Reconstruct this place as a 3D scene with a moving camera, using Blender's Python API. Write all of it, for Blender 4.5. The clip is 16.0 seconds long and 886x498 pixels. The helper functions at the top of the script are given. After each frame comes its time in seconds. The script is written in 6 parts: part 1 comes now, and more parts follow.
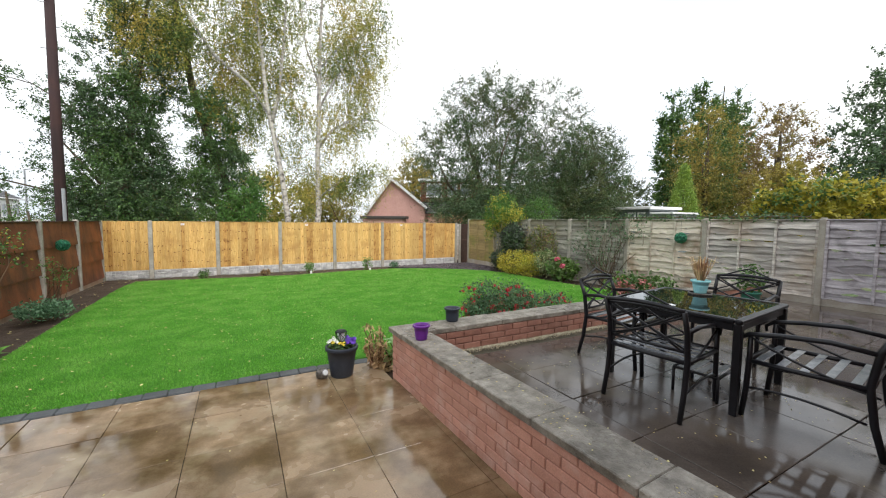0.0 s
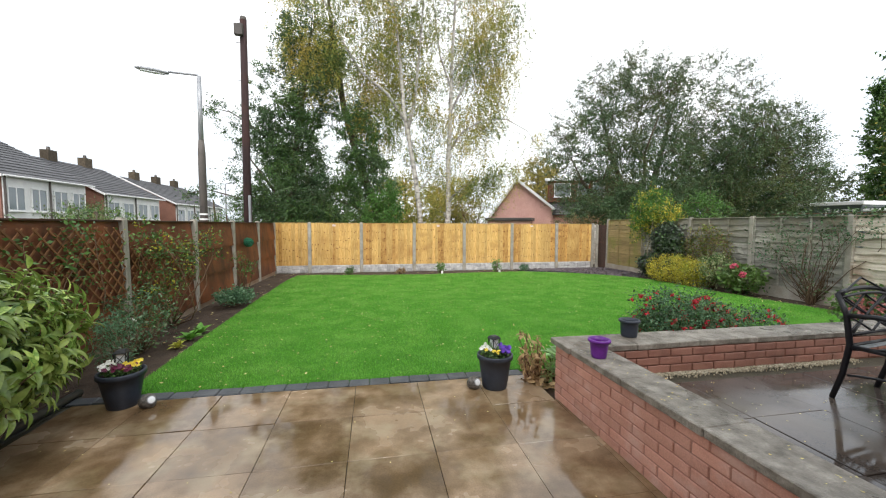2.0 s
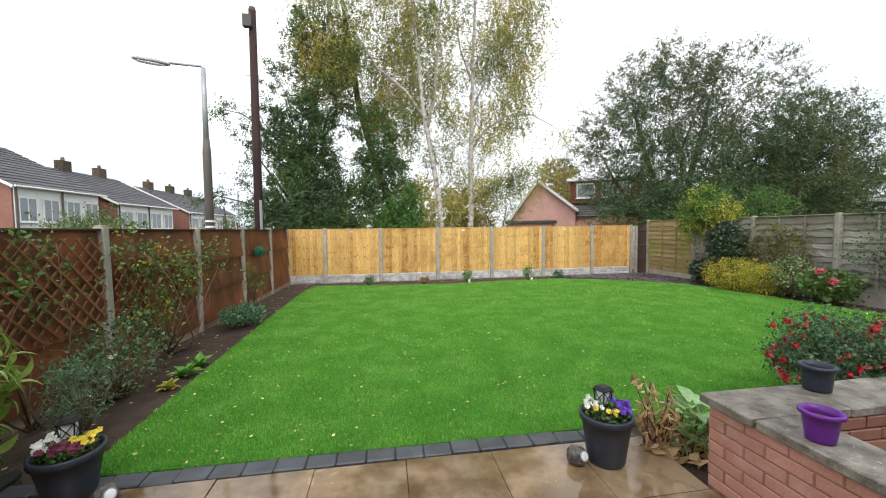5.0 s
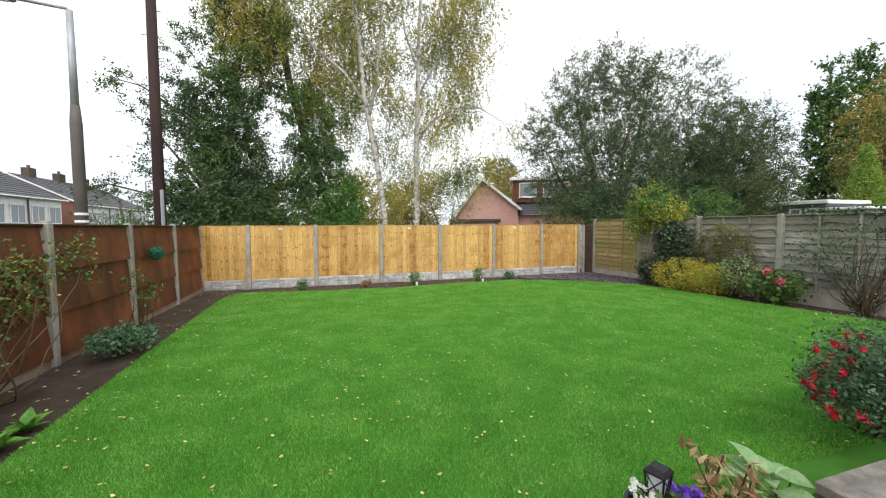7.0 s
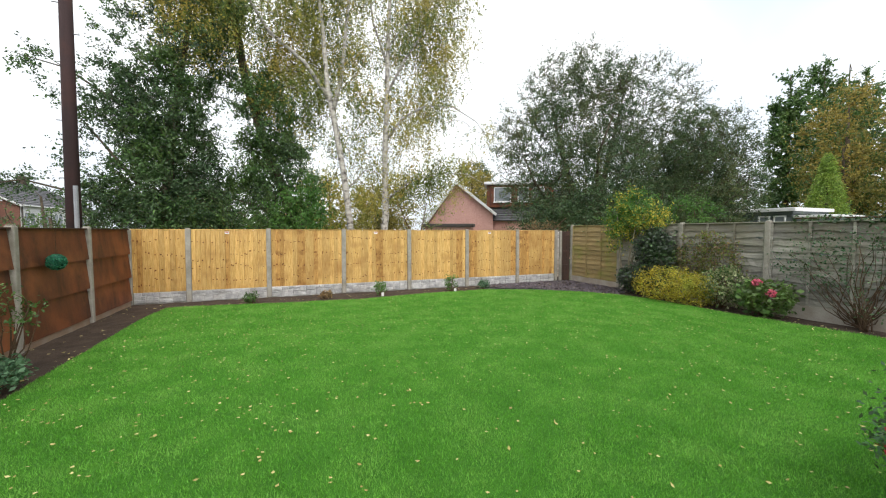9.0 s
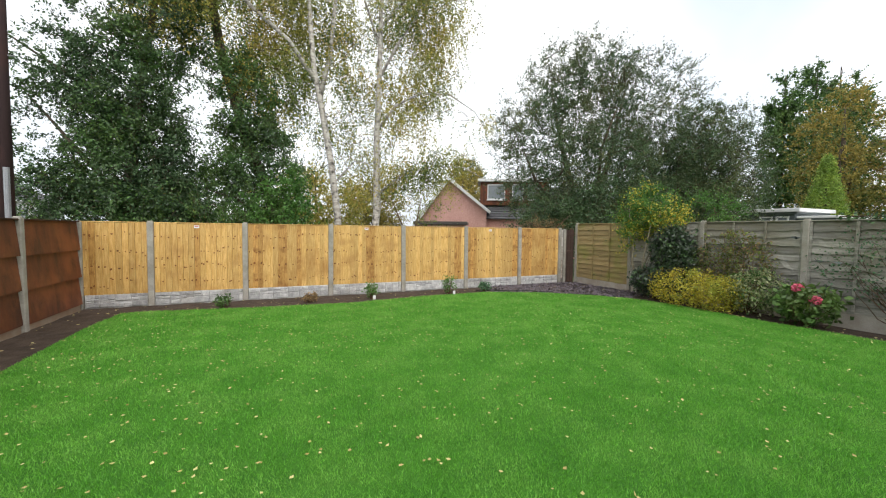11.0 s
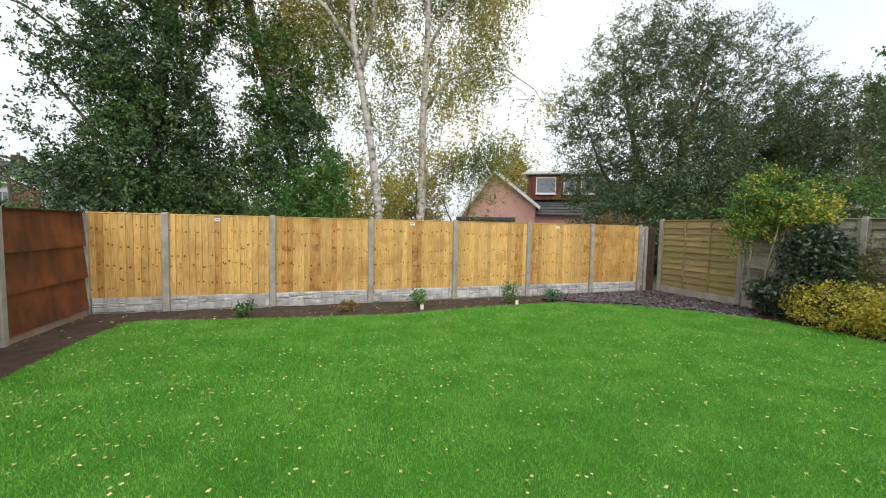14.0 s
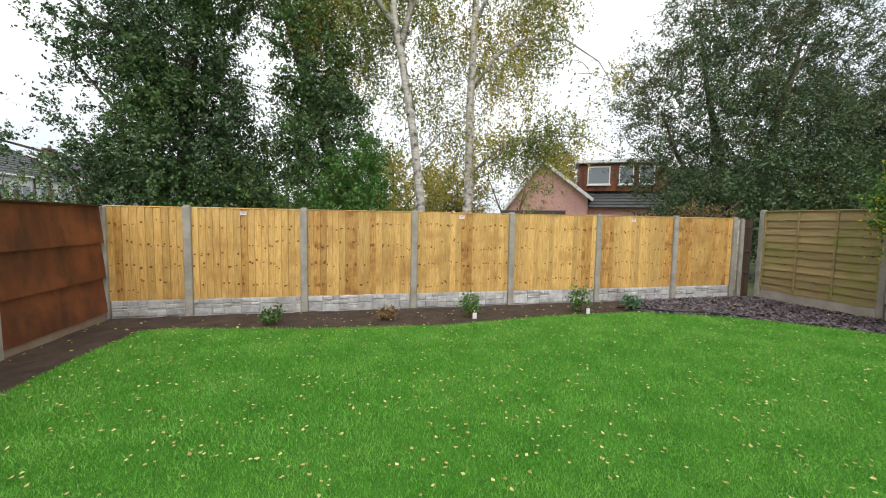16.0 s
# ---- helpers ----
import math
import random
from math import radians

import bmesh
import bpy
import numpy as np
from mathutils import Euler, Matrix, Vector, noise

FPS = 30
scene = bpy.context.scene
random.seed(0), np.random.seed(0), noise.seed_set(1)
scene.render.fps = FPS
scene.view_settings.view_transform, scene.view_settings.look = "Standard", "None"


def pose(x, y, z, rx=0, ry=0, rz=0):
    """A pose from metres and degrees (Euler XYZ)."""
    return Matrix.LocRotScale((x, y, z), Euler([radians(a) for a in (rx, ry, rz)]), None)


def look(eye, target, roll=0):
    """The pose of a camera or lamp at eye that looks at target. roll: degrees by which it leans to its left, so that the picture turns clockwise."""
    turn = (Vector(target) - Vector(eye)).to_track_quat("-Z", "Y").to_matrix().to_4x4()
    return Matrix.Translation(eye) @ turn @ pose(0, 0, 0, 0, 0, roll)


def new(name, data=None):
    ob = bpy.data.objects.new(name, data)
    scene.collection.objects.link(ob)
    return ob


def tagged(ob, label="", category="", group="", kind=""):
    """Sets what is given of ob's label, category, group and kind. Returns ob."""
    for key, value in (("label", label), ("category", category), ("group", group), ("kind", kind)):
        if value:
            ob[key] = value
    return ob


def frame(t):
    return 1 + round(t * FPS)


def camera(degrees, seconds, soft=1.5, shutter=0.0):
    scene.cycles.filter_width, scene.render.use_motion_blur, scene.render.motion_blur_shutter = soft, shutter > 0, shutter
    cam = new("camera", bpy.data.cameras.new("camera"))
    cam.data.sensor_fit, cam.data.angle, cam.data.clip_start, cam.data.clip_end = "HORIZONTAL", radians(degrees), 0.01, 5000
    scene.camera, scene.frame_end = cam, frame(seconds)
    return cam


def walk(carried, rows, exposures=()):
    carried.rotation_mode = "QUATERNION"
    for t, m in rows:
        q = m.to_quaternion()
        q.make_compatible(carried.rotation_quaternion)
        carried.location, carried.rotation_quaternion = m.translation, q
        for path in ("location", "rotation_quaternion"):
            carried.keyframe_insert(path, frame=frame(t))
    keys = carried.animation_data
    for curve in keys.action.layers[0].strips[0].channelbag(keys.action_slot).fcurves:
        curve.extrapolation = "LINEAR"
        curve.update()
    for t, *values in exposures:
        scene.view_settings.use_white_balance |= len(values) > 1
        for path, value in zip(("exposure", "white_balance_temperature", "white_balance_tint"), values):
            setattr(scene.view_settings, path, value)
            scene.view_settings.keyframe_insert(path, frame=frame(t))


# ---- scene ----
cam = camera(99.0, 16.0, soft=1.1)
PATH = [
    (0, (-0.102, 0.719, 1.688), (0.842, 2.476, 1.545), 0.5),
    (0.5, (-0.151, 0.89, 1.67), (0.677, 2.705, 1.536), 0.5),
    (1, (-0.215, 1.053, 1.651), (0.472, 2.926, 1.519), 0.6),
    (1.5, (-0.264, 1.196, 1.62), (0.258, 3.123, 1.492), 0.4),
    (2, (-0.304, 1.344, 1.584), (0.054, 3.307, 1.455), 0.2),
    (2.5, (-0.344, 1.503, 1.567), (-0.127, 3.487, 1.437), -0.2),
    (3, (-0.385, 1.687, 1.567), (-0.267, 3.679, 1.429), 0.1),
    (3.5, (-0.437, 1.867, 1.558), (-0.359, 3.861, 1.422), 0.2),
    (3.7, (-0.472, 1.952, 1.561), (-0.378, 3.946, 1.429), -0.1),
    (6, (-0.621, 3.021, 1.575), (-0.16, 4.964, 1.481), -0.4),
    (6.5, (-0.628, 3.31, 1.571), (-0.098, 5.236, 1.467), -0.5),
    (7, (-0.564, 3.602, 1.571), (0.042, 5.504, 1.454), -0.3),
    (7.5, (-0.46, 3.766, 1.578), (0.18, 5.658, 1.463), 0.1),
    (8, (-0.339, 3.963, 1.583), (0.313, 5.85, 1.474), 0.2),
    (8.5, (-0.239, 4.163, 1.583), (0.447, 6.04, 1.491), 0.2),
    (9, (-0.135, 4.431, 1.585), (0.597, 6.29, 1.492), 0.1),
    (11.5, (-0.013, 5.733, 1.51), (0.781, 7.566, 1.412), 0.7),
    (12, (0.006, 6.032, 1.504), (0.777, 7.874, 1.402), 0.7),
    (12.5, (0.025, 6.309, 1.499), (0.763, 8.165, 1.405), 0.7),
    (13, (0.07, 6.611, 1.499), (0.785, 8.476, 1.4), 0.7),
    (13.5, (0.102, 6.879, 1.5), (0.784, 8.756, 1.398), 1.0),
    (14, (0.117, 7.193, 1.506), (0.738, 9.09, 1.386), 1.2),
    (14.5, (0.128, 7.485, 1.511), (0.699, 9.396, 1.371), 1.1),
    (15, (0.156, 7.8, 1.511), (0.655, 9.731, 1.361), 0.7),
    (15.5, (0.167, 8.074, 1.5), (0.646, 10.009, 1.343), 0.8),
    (16, (0.178, 8.409, 1.473), (0.609, 10.356, 1.323), 0.9),
]
walk(cam, [(t, look(eye, target, roll)) for t, eye, target, roll in PATH],
     exposures=[(0.0, 0.38), (3.5, 0.40), (6.0, 0.31), (9.0, 0.24), (16.0, 0.14)])

# ---- world and sun: bright overcast sky ----
world = bpy.data.worlds.new("overcast_sky")
scene.world = world
world.use_nodes = True
wn, wl = world.node_tree.nodes, world.node_tree.links
wn.clear()
sky = wn.new("ShaderNodeTexSky")
sky.sky_type = "NISHITA"
sky.sun_disc = False
sky.sun_elevation, sky.sun_rotation = radians(38), radians(200)
sky.air_density, sky.dust_density = 1.0, 6.0
grey = wn.new("ShaderNodeHueSaturation")
grey.inputs["Saturation"].default_value = 0.22
wl.new(sky.outputs[0], grey.inputs["Color"])
sky_bg = wn.new("ShaderNodeBackground")
sky_bg.inputs["Strength"].default_value = 0.07
wl.new(grey.outputs[0], sky_bg.inputs["Color"])
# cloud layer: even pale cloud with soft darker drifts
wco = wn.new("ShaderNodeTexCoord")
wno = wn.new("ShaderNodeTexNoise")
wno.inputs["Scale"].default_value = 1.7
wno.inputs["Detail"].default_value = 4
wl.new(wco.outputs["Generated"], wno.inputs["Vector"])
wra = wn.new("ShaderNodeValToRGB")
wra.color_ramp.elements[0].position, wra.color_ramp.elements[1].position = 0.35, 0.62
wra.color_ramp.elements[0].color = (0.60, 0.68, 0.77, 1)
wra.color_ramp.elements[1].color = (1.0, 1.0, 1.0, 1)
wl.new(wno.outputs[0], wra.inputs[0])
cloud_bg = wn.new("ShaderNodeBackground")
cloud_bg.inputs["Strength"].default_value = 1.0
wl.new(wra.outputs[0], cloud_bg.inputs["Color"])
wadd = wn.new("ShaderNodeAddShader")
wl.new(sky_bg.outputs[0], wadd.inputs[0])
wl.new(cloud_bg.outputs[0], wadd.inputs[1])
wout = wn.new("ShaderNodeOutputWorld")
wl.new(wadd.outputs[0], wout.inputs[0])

sun = new("sun", bpy.data.lights.new("sun", "SUN"))
sun.data.energy, sun.data.angle, sun.data.color = 0.9, radians(25), (1.0, 0.97, 0.92)
sun.matrix_world = look((0, 0, 20), (-3, 9, 8))


# ---- materials ----
def mat(name, a, b, scale=8.0, rough=0.7, fine=60.0, bump=0.25, depth=0.004, stretch=(1, 1, 1), vary=0.25, metal=0.0,
        stain=None, stain_scale=1.2, stain_amount=0.5, wet=None, island=False, spec=0.4, translucent=0.0, third=None):
    """Two tones mixed by noise, fine grain, optional stains, wet patches and per-piece variation."""
    m = bpy.data.materials.new(name)
    m.use_nodes = True
    n, l = m.node_tree.nodes, m.node_tree.links
    bsdf = n["Principled BSDF"]
    geo = n.new("ShaderNodeNewGeometry")
    mapping = n.new("ShaderNodeMapping")
    mapping.inputs["Scale"].default_value = stretch
    l.new(geo.outputs["Position"], mapping.inputs["Vector"])

    def noise_tex(s, detail=5.0, vec=mapping.outputs[0]):
        t = n.new("ShaderNodeTexNoise")
        t.inputs["Scale"].default_value, t.inputs["Detail"].default_value = s, detail
        t.inputs["Roughness"].default_value = 0.6
        l.new(vec, t.inputs["Vector"])
        return t

    def ramp(src, p0, p1):
        r = n.new("ShaderNodeMapRange")
        r.inputs["From Min"].default_value, r.inputs["From Max"].default_value = p0, p1
        l.new(src, r.inputs["Value"])
        return r.outputs[0]

    def mix(fac, c0, c1, kind="MIX"):
        x = n.new("ShaderNodeMix")
        x.data_type, x.blend_type = "RGBA", kind
        for sock, v in ((x.inputs["Factor"], fac), (x.inputs["A"], c0), (x.inputs["B"], c1)):
            if isinstance(v, (int, float)):
                sock.default_value = v
            elif isinstance(v, tuple):
                sock.default_value = (*v, 1)
            else:
                l.new(v, sock)
        return x.outputs["Result"]

    big, small = noise_tex(scale), noise_tex(fine, 3.0)
    if island:
        rnd = geo.outputs["Random Per Island"]
        zone = n.new("ShaderNodeMath")
        zone.operation = "MULTIPLY_ADD"
        zone.inputs[1].default_value = 0.5
        half = n.new("ShaderNodeMath")
        half.operation = "MULTIPLY"
        half.inputs[1].default_value = 0.5
        l.new(ramp(big.outputs[0], 0.38, 0.62), zone.inputs[0])
        l.new(rnd, half.inputs[0])
        l.new(half.outputs[0], zone.inputs[2])
        col = mix(zone.outputs[0], a, b)
        if third:
            f3 = ramp(big.outputs[0], 0.46, 0.70)
            col = mix(f3, col, third)
    else:
        col = mix(ramp(big.outputs[0], 0.35, 0.65), a, b)
        info = n.new("ShaderNodeObjectInfo")
        rnd = info.outputs["Random"]
    if vary:
        v = n.new("ShaderNodeMapRange")
        v.inputs["To Min"].default_value, v.inputs["To Max"].default_value = 1 - vary, 1 + vary
        l.new(rnd, v.inputs["Value"])
        hs = n.new("ShaderNodeHueSaturation")
        l.new(v.outputs[0], hs.inputs["Value"])
        l.new(col, hs.inputs["Color"])
        col = hs.outputs[0]
    col = mix(0.35, col, small.outputs[0], "OVERLAY")
    if stain:
        st = noise_tex(stain_scale, 6.0, geo.outputs["Position"])
        f = ramp(st.outputs[0], 0.5, 0.66)
        sc = n.new("ShaderNodeMath")
        sc.operation = "MULTIPLY"
        sc.inputs[1].default_value = stain_amount
        l.new(f, sc.inputs[0])
        col = mix(sc.outputs[0], col, stain)
    bsdf.inputs["Roughness"].default_value = rough
    bsdf.inputs["Metallic"].default_value = metal
    bsdf.inputs["Specular IOR Level"].default_value = spec
    if wet:
        w = noise_tex(wet[0], 4.0, geo.outputs["Position"])
        f = ramp(w.outputs[0], wet[1], wet[2])
        rr = n.new("ShaderNodeMapRange")
        rr.inputs["To Min"].default_value, rr.inputs["To Max"].default_value = rough, wet[3]
        l.new(f, rr.inputs["Value"])
        l.new(rr.outputs[0], bsdf.inputs["Roughness"])
        col = mix(f, col, mix(1.0, col, wet[4], "MULTIPLY"))
    l.new(col, bsdf.inputs["Base Color"])
    if bump:
        bp = n.new("ShaderNodeBump")
        bp.inputs["Strength"].default_value, bp.inputs["Distance"].default_value = bump, depth
        l.new(small.outputs[0], bp.inputs["Height"])
        l.new(bp.outputs[0], bsdf.inputs["Normal"])
    if translucent:
        tr = n.new("ShaderNodeBsdfTranslucent")
        l.new(col, tr.inputs["Color"])
        ms = n.new("ShaderNodeMixShader")
        ms.inputs[0].default_value = translucent
        l.new(bsdf.outputs[0], ms.inputs[1])
        l.new(tr.outputs[0], ms.inputs[2])
        l.new(ms.outputs[0], n["Material Output"].inputs["Surface"])
    return m


def leaf_mat(name, a, b, third=None, scale=0.8, rough=0.45, tr=0.42, vary=0.3):
    return mat(name, a, b, scale=scale, rough=rough, fine=40, bump=0, island=True, vary=vary, third=third, translucent=tr)


def glass_mat(name, col, rough=0.03):
    m = bpy.data.materials.new(name)
    m.use_nodes = True
    p = m.node_tree.nodes["Principled BSDF"]
    p.inputs["Base Color"].default_value = (*col, 1)
    p.inputs["Roughness"].default_value = rough
    p.inputs["Specular IOR Level"].default_value = 0.7
    return m


M_SLAB = mat("wet_sandstone_slab", (0.34, 0.238, 0.147), (0.20, 0.138, 0.083), 2.6, 0.30, 90, 0.10, 0.001, vary=0.18,
             stain=(0.42, 0.35, 0.235), stain_scale=3.2, stain_amount=0.6, wet=(1.3, 0.40, 0.56, 0.035, (0.62, 0.57, 0.48)), spec=0.75)
M_SLAB_R = mat("wet_grey_slab", (0.125, 0.106, 0.095), (0.074, 0.064, 0.058), 2.5, 0.22, 90, 0.10, 0.001, vary=0.15,
               stain=(0.13, 0.105, 0.075), stain_scale=2.2, stain_amount=0.5, wet=(0.9, 0.38, 0.54, 0.03, (0.75, 0.7, 0.65)), spec=0.5)
M_JOINT = mat("dark_wet_joint", (0.05, 0.045, 0.03), (0.08, 0.07, 0.045), 12, 0.6, 120, 0.6, 0.006)
M_EDGING = mat("grey_block_edging", (0.05, 0.056, 0.063), (0.085, 0.092, 0.10), 6, 0.45, 90, 0.4, 0.004, vary=0.15)
M_BRICK = mat("pink_brick", (0.46, 0.225, 0.165), (0.55, 0.285, 0.215), 5, 0.7, 110, 0.5, 0.004, vary=0.12,
              stain=(0.60, 0.43, 0.37), stain_scale=4.5, stain_amount=0.4)
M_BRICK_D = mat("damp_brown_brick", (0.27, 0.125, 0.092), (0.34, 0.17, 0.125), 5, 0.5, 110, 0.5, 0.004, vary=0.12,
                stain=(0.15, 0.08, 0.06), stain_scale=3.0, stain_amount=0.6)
M_MORTAR = mat("pale_mortar", (0.40, 0.20, 0.145), (0.33, 0.165, 0.12), 10, 0.9, 150, 0.6, 0.004, stain=(0.45, 0.36, 0.31), stain_scale=5.0, stain_amount=0.15)
M_COPING = mat("worn_stone_coping", (0.13, 0.115, 0.092), (0.34, 0.31, 0.265), 9, 0.4, 75, 0.9, 0.008, vary=0.12,
               stain=(0.10, 0.085, 0.065), stain_scale=3.5, stain_amount=0.6, wet=(1.5, 0.5, 0.65, 0.2, (0.7, 0.7, 0.7)))
M_SOIL = mat("damp_soil", (0.040, 0.026, 0.018), (0.078, 0.054, 0.037), 5, 0.9, 70, 1.0, 0.03, stain=(0.13, 0.09, 0.064), stain_scale=2.0, stain_amount=0.4)
M_TURF = mat("lawn_turf", (0.05, 0.20, 0.012), (0.08, 0.27, 0.02), 2.5, 0.9, 90, 1.0, 0.02, stain=(0.10, 0.27, 0.03), stain_scale=1.0, stain_amount=0.3)
M_GROUND = mat("rough_grass_ground", (0.06, 0.10, 0.03), (0.10, 0.10, 0.05), 0.6, 0.95, 8, 0.5, 0.02)
M_ASPHALT = mat("asphalt", (0.05, 0.05, 0.05), (0.065, 0.065, 0.065), 3, 0.7, 90, 0.5, 0.005)
M_PINE = mat("new_yellow_pine", (0.68, 0.45, 0.165), (0.50, 0.285, 0.075), 7, 0.55, 50, 0.3, 0.003, stretch=(6, 6, 0.6), vary=0.17,
             stain=(0.27, 0.11, 0.02), stain_scale=1.6, stain_amount=0.45)
M_PINE_D = mat("streaky_brown_pine", (0.58, 0.34, 0.10), (0.38, 0.19, 0.048), 6, 0.55, 50, 0.3, 0.003, stretch=(8, 8, 0.9), vary=0.15,
               stain=(0.19, 0.075, 0.018), stain_scale=5.0, stain_amount=0.6)
M_KNOT = mat("pine_knot", (0.16, 0.06, 0.014), (0.26, 0.105, 0.025), 30, 0.6, 100, 0.2)
M_BROWN = mat("red_brown_stained_timber", (0.175, 0.054, 0.021), (0.070, 0.025, 0.012), 2, 0.6, 60, 0.4, 0.003, stretch=(2, 2, 0.7), vary=0.18,
              stain=(0.28, 0.094, 0.032), stain_scale=1.4, stain_amount=0.65)
M_BROWN_D = mat("dark_brown_timber", (0.06, 0.026, 0.016), (0.04, 0.02, 0.013), 4, 0.6, 60, 0.4, vary=0.15)
M_GREYWOOD = mat("weathered_grey_timber", (0.58, 0.545, 0.50), (0.27, 0.25, 0.23), 3, 0.75, 50, 0.5, 0.004, stretch=(0.6, 0.6, 7), vary=0.42,
                 stain=(0.30, 0.205, 0.11), stain_scale=0.8, stain_amount=0.5)
M_TANWOOD = mat("pale_tan_weathered_timber", (0.60, 0.55, 0.47), (0.40, 0.345, 0.27), 3, 0.75, 50, 0.5, 0.004, stretch=(0.6, 0.6, 7), vary=0.3,
                stain=(0.20, 0.10, 0.05), stain_scale=1.6, stain_amount=0.7)
M_VIOLETWOOD = mat("violet_grey_weathered_timber", (0.50, 0.475, 0.50), (0.24, 0.22, 0.235), 3, 0.7, 50, 0.6, 0.004, stretch=(0.6, 0.6, 7), vary=0.3,
                   stain=(0.10, 0.085, 0.085), stain_scale=1.8, stain_amount=0.6)
M_GREYWOOD_D = mat("dark_algae_grey_timber", (0.36, 0.345, 0.30), (0.20, 0.19, 0.16), 3, 0.75, 50, 0.5, 0.004, stretch=(0.6, 0.6, 7), vary=0.35,
                   stain=(0.17, 0.15, 0.085), stain_scale=0.9, stain_amount=0.6)
M_GREENWOOD = mat("green_tinted_lap_timber", (0.38, 0.28, 0.13), (0.26, 0.20, 0.09), 3, 0.7, 50, 0.5, 0.004, stretch=(0.6, 0.6, 7), vary=0.18,
                  stain=(0.22, 0.24, 0.05), stain_scale=1.3, stain_amount=0.7)
M_CONC = mat("concrete_post", (0.37, 0.345, 0.30), (0.28, 0.26, 0.22), 6, 0.85, 120, 0.5, 0.003, vary=0.08, stain=(0.16, 0.14, 0.10), stain_scale=2.5, stain_amount=0.4)
M_GRAVELB = mat("grey_rockface_board", (0.56, 0.55, 0.53), (0.36, 0.355, 0.35), 9, 0.85, 60, 0.9, 0.008, vary=0.2, stain=(0.2, 0.17, 0.14), stain_scale=2, stain_amount=0.4)
M_CONC_T = mat("stained_tan_concrete", (0.30, 0.20, 0.13), (0.36, 0.29, 0.22), 4, 0.85, 120, 0.4, 0.003, vary=0.08)
M_CONC_W = mat("pale_concrete_board", (0.42, 0.39, 0.34), (0.34, 0.30, 0.25), 4, 0.85, 120, 0.4, 0.003, vary=0.08, stain=(0.25, 0.2, 0.15), stain_amount=0.4)
M_TRELLIS = mat("orange_brown_lath", (0.22, 0.095, 0.04), (0.17, 0.075, 0.03), 8, 0.65, 60, 0.3, vary=0.2)
M_BLACK = mat("black_painted_metal", (0.008, 0.008, 0.010), (0.013, 0.013, 0.016), 9, 0.36, 150, 0.15, 0.001, vary=0.1, spec=0.35)
M_SLATS = mat("wet_seat_strap", (0.12, 0.13, 0.145), (0.19, 0.20, 0.215), 9, 0.16, 60, 0.1, vary=0.15)
M_TABLEGLASS = glass_mat("dark_table_glass", (0.012, 0.015, 0.014), 0.02)
M_WINDOW = glass_mat("window_glass", (0.22, 0.25, 0.27), 0.05)
M_PLANTER = mat("charcoal_plastic_planter", (0.024, 0.031, 0.046), (0.034, 0.042, 0.060), 14, 0.42, 120, 0.2, 0.001, vary=0.05)
M_PURPLE = mat("purple_plastic", (0.11, 0.014, 0.21), (0.14, 0.02, 0.26), 10, 0.35, 90, 0.1, vary=0.0)
M_TURQ = mat("turquoise_glaze", (0.30, 0.68, 0.74), (0.36, 0.74, 0.78), 10, 0.25, 90, 0.1, vary=0.0)
M_GREENPOT = mat("green_glaze", (0.03, 0.17, 0.12), (0.05, 0.2, 0.14), 10, 0.3, 90, 0.1, vary=0.0)
M_STONE = mat("mottled_grey_stone", (0.05, 0.045, 0.04), (0.17, 0.155, 0.135), 45, 0.5, 130, 0.7, 0.006, vary=0.1)
M_LENS = glass_mat("pale_lamp_lens", (0.75, 0.78, 0.8), 0.1)
M_WHITE = mat("white_paint", (0.78, 0.78, 0.77), (0.70, 0.70, 0.70), 3, 0.5, 60, 0.1, vary=0.03)
M_RED = mat("red_ink", (0.5, 0.05, 0.05), (0.4, 0.05, 0.05), 8, 0.5)
M_HOUSEBRICK = mat("orange_red_brickwork", (0.27, 0.135, 0.098), (0.225, 0.11, 0.08), 2, 0.85, 14, 0.3, vary=0.06)
M_PINKBRICK = mat("pink_brickwork", (0.66, 0.39, 0.335), (0.60, 0.345, 0.295), 2, 0.85, 14, 0.3, vary=0.05)
M_ROOFT = mat("dark_grey_roof_tile", (0.075, 0.075, 0.08), (0.11, 0.11, 0.115), 1.5, 0.7, 18, 0.5, 0.02, vary=0.12)
M_POLE = mat("dark_creosote_timber", (0.034, 0.017, 0.017), (0.022, 0.012, 0.012), 2, 0.85, 40, 0.5, 0.004, stretch=(4, 4, 0.5), stain=(0.08, 0.03, 0.02), stain_amount=0.4)
M_STEEL = mat("galvanised_steel", (0.33, 0.34, 0.36), (0.26, 0.27, 0.29), 3, 0.5, 60, 0.1, metal=0.3)
M_STEEL_D = mat("dark_painted_steel", (0.085, 0.075, 0.07), (0.11, 0.095, 0.085), 3, 0.6, 60, 0.2)
M_BARK = mat("dark_bark", (0.06, 0.045, 0.03), (0.10, 0.08, 0.055), 6, 0.9, 30, 1.0, 0.02)
M_BIRCH = mat("white_birch_bark", (0.66, 0.63, 0.57), (0.40, 0.36, 0.31), 4, 0.7, 25, 0.6, 0.01, stretch=(1, 1, 5),
              stain=(0.05, 0.04, 0.032), stain_scale=7.5, stain_amount=0.95)
M_SHED = mat("grey_green_shed_boards", (0.17, 0.20, 0.20), (0.14, 0.165, 0.165), 3, 0.7, 40, 0.3, stretch=(1, 1, 8))
M_ROPE = mat("black_plastic_edging", (0.02, 0.022, 0.02), (0.035, 0.036, 0.033), 9, 0.45, 60, 0.3)
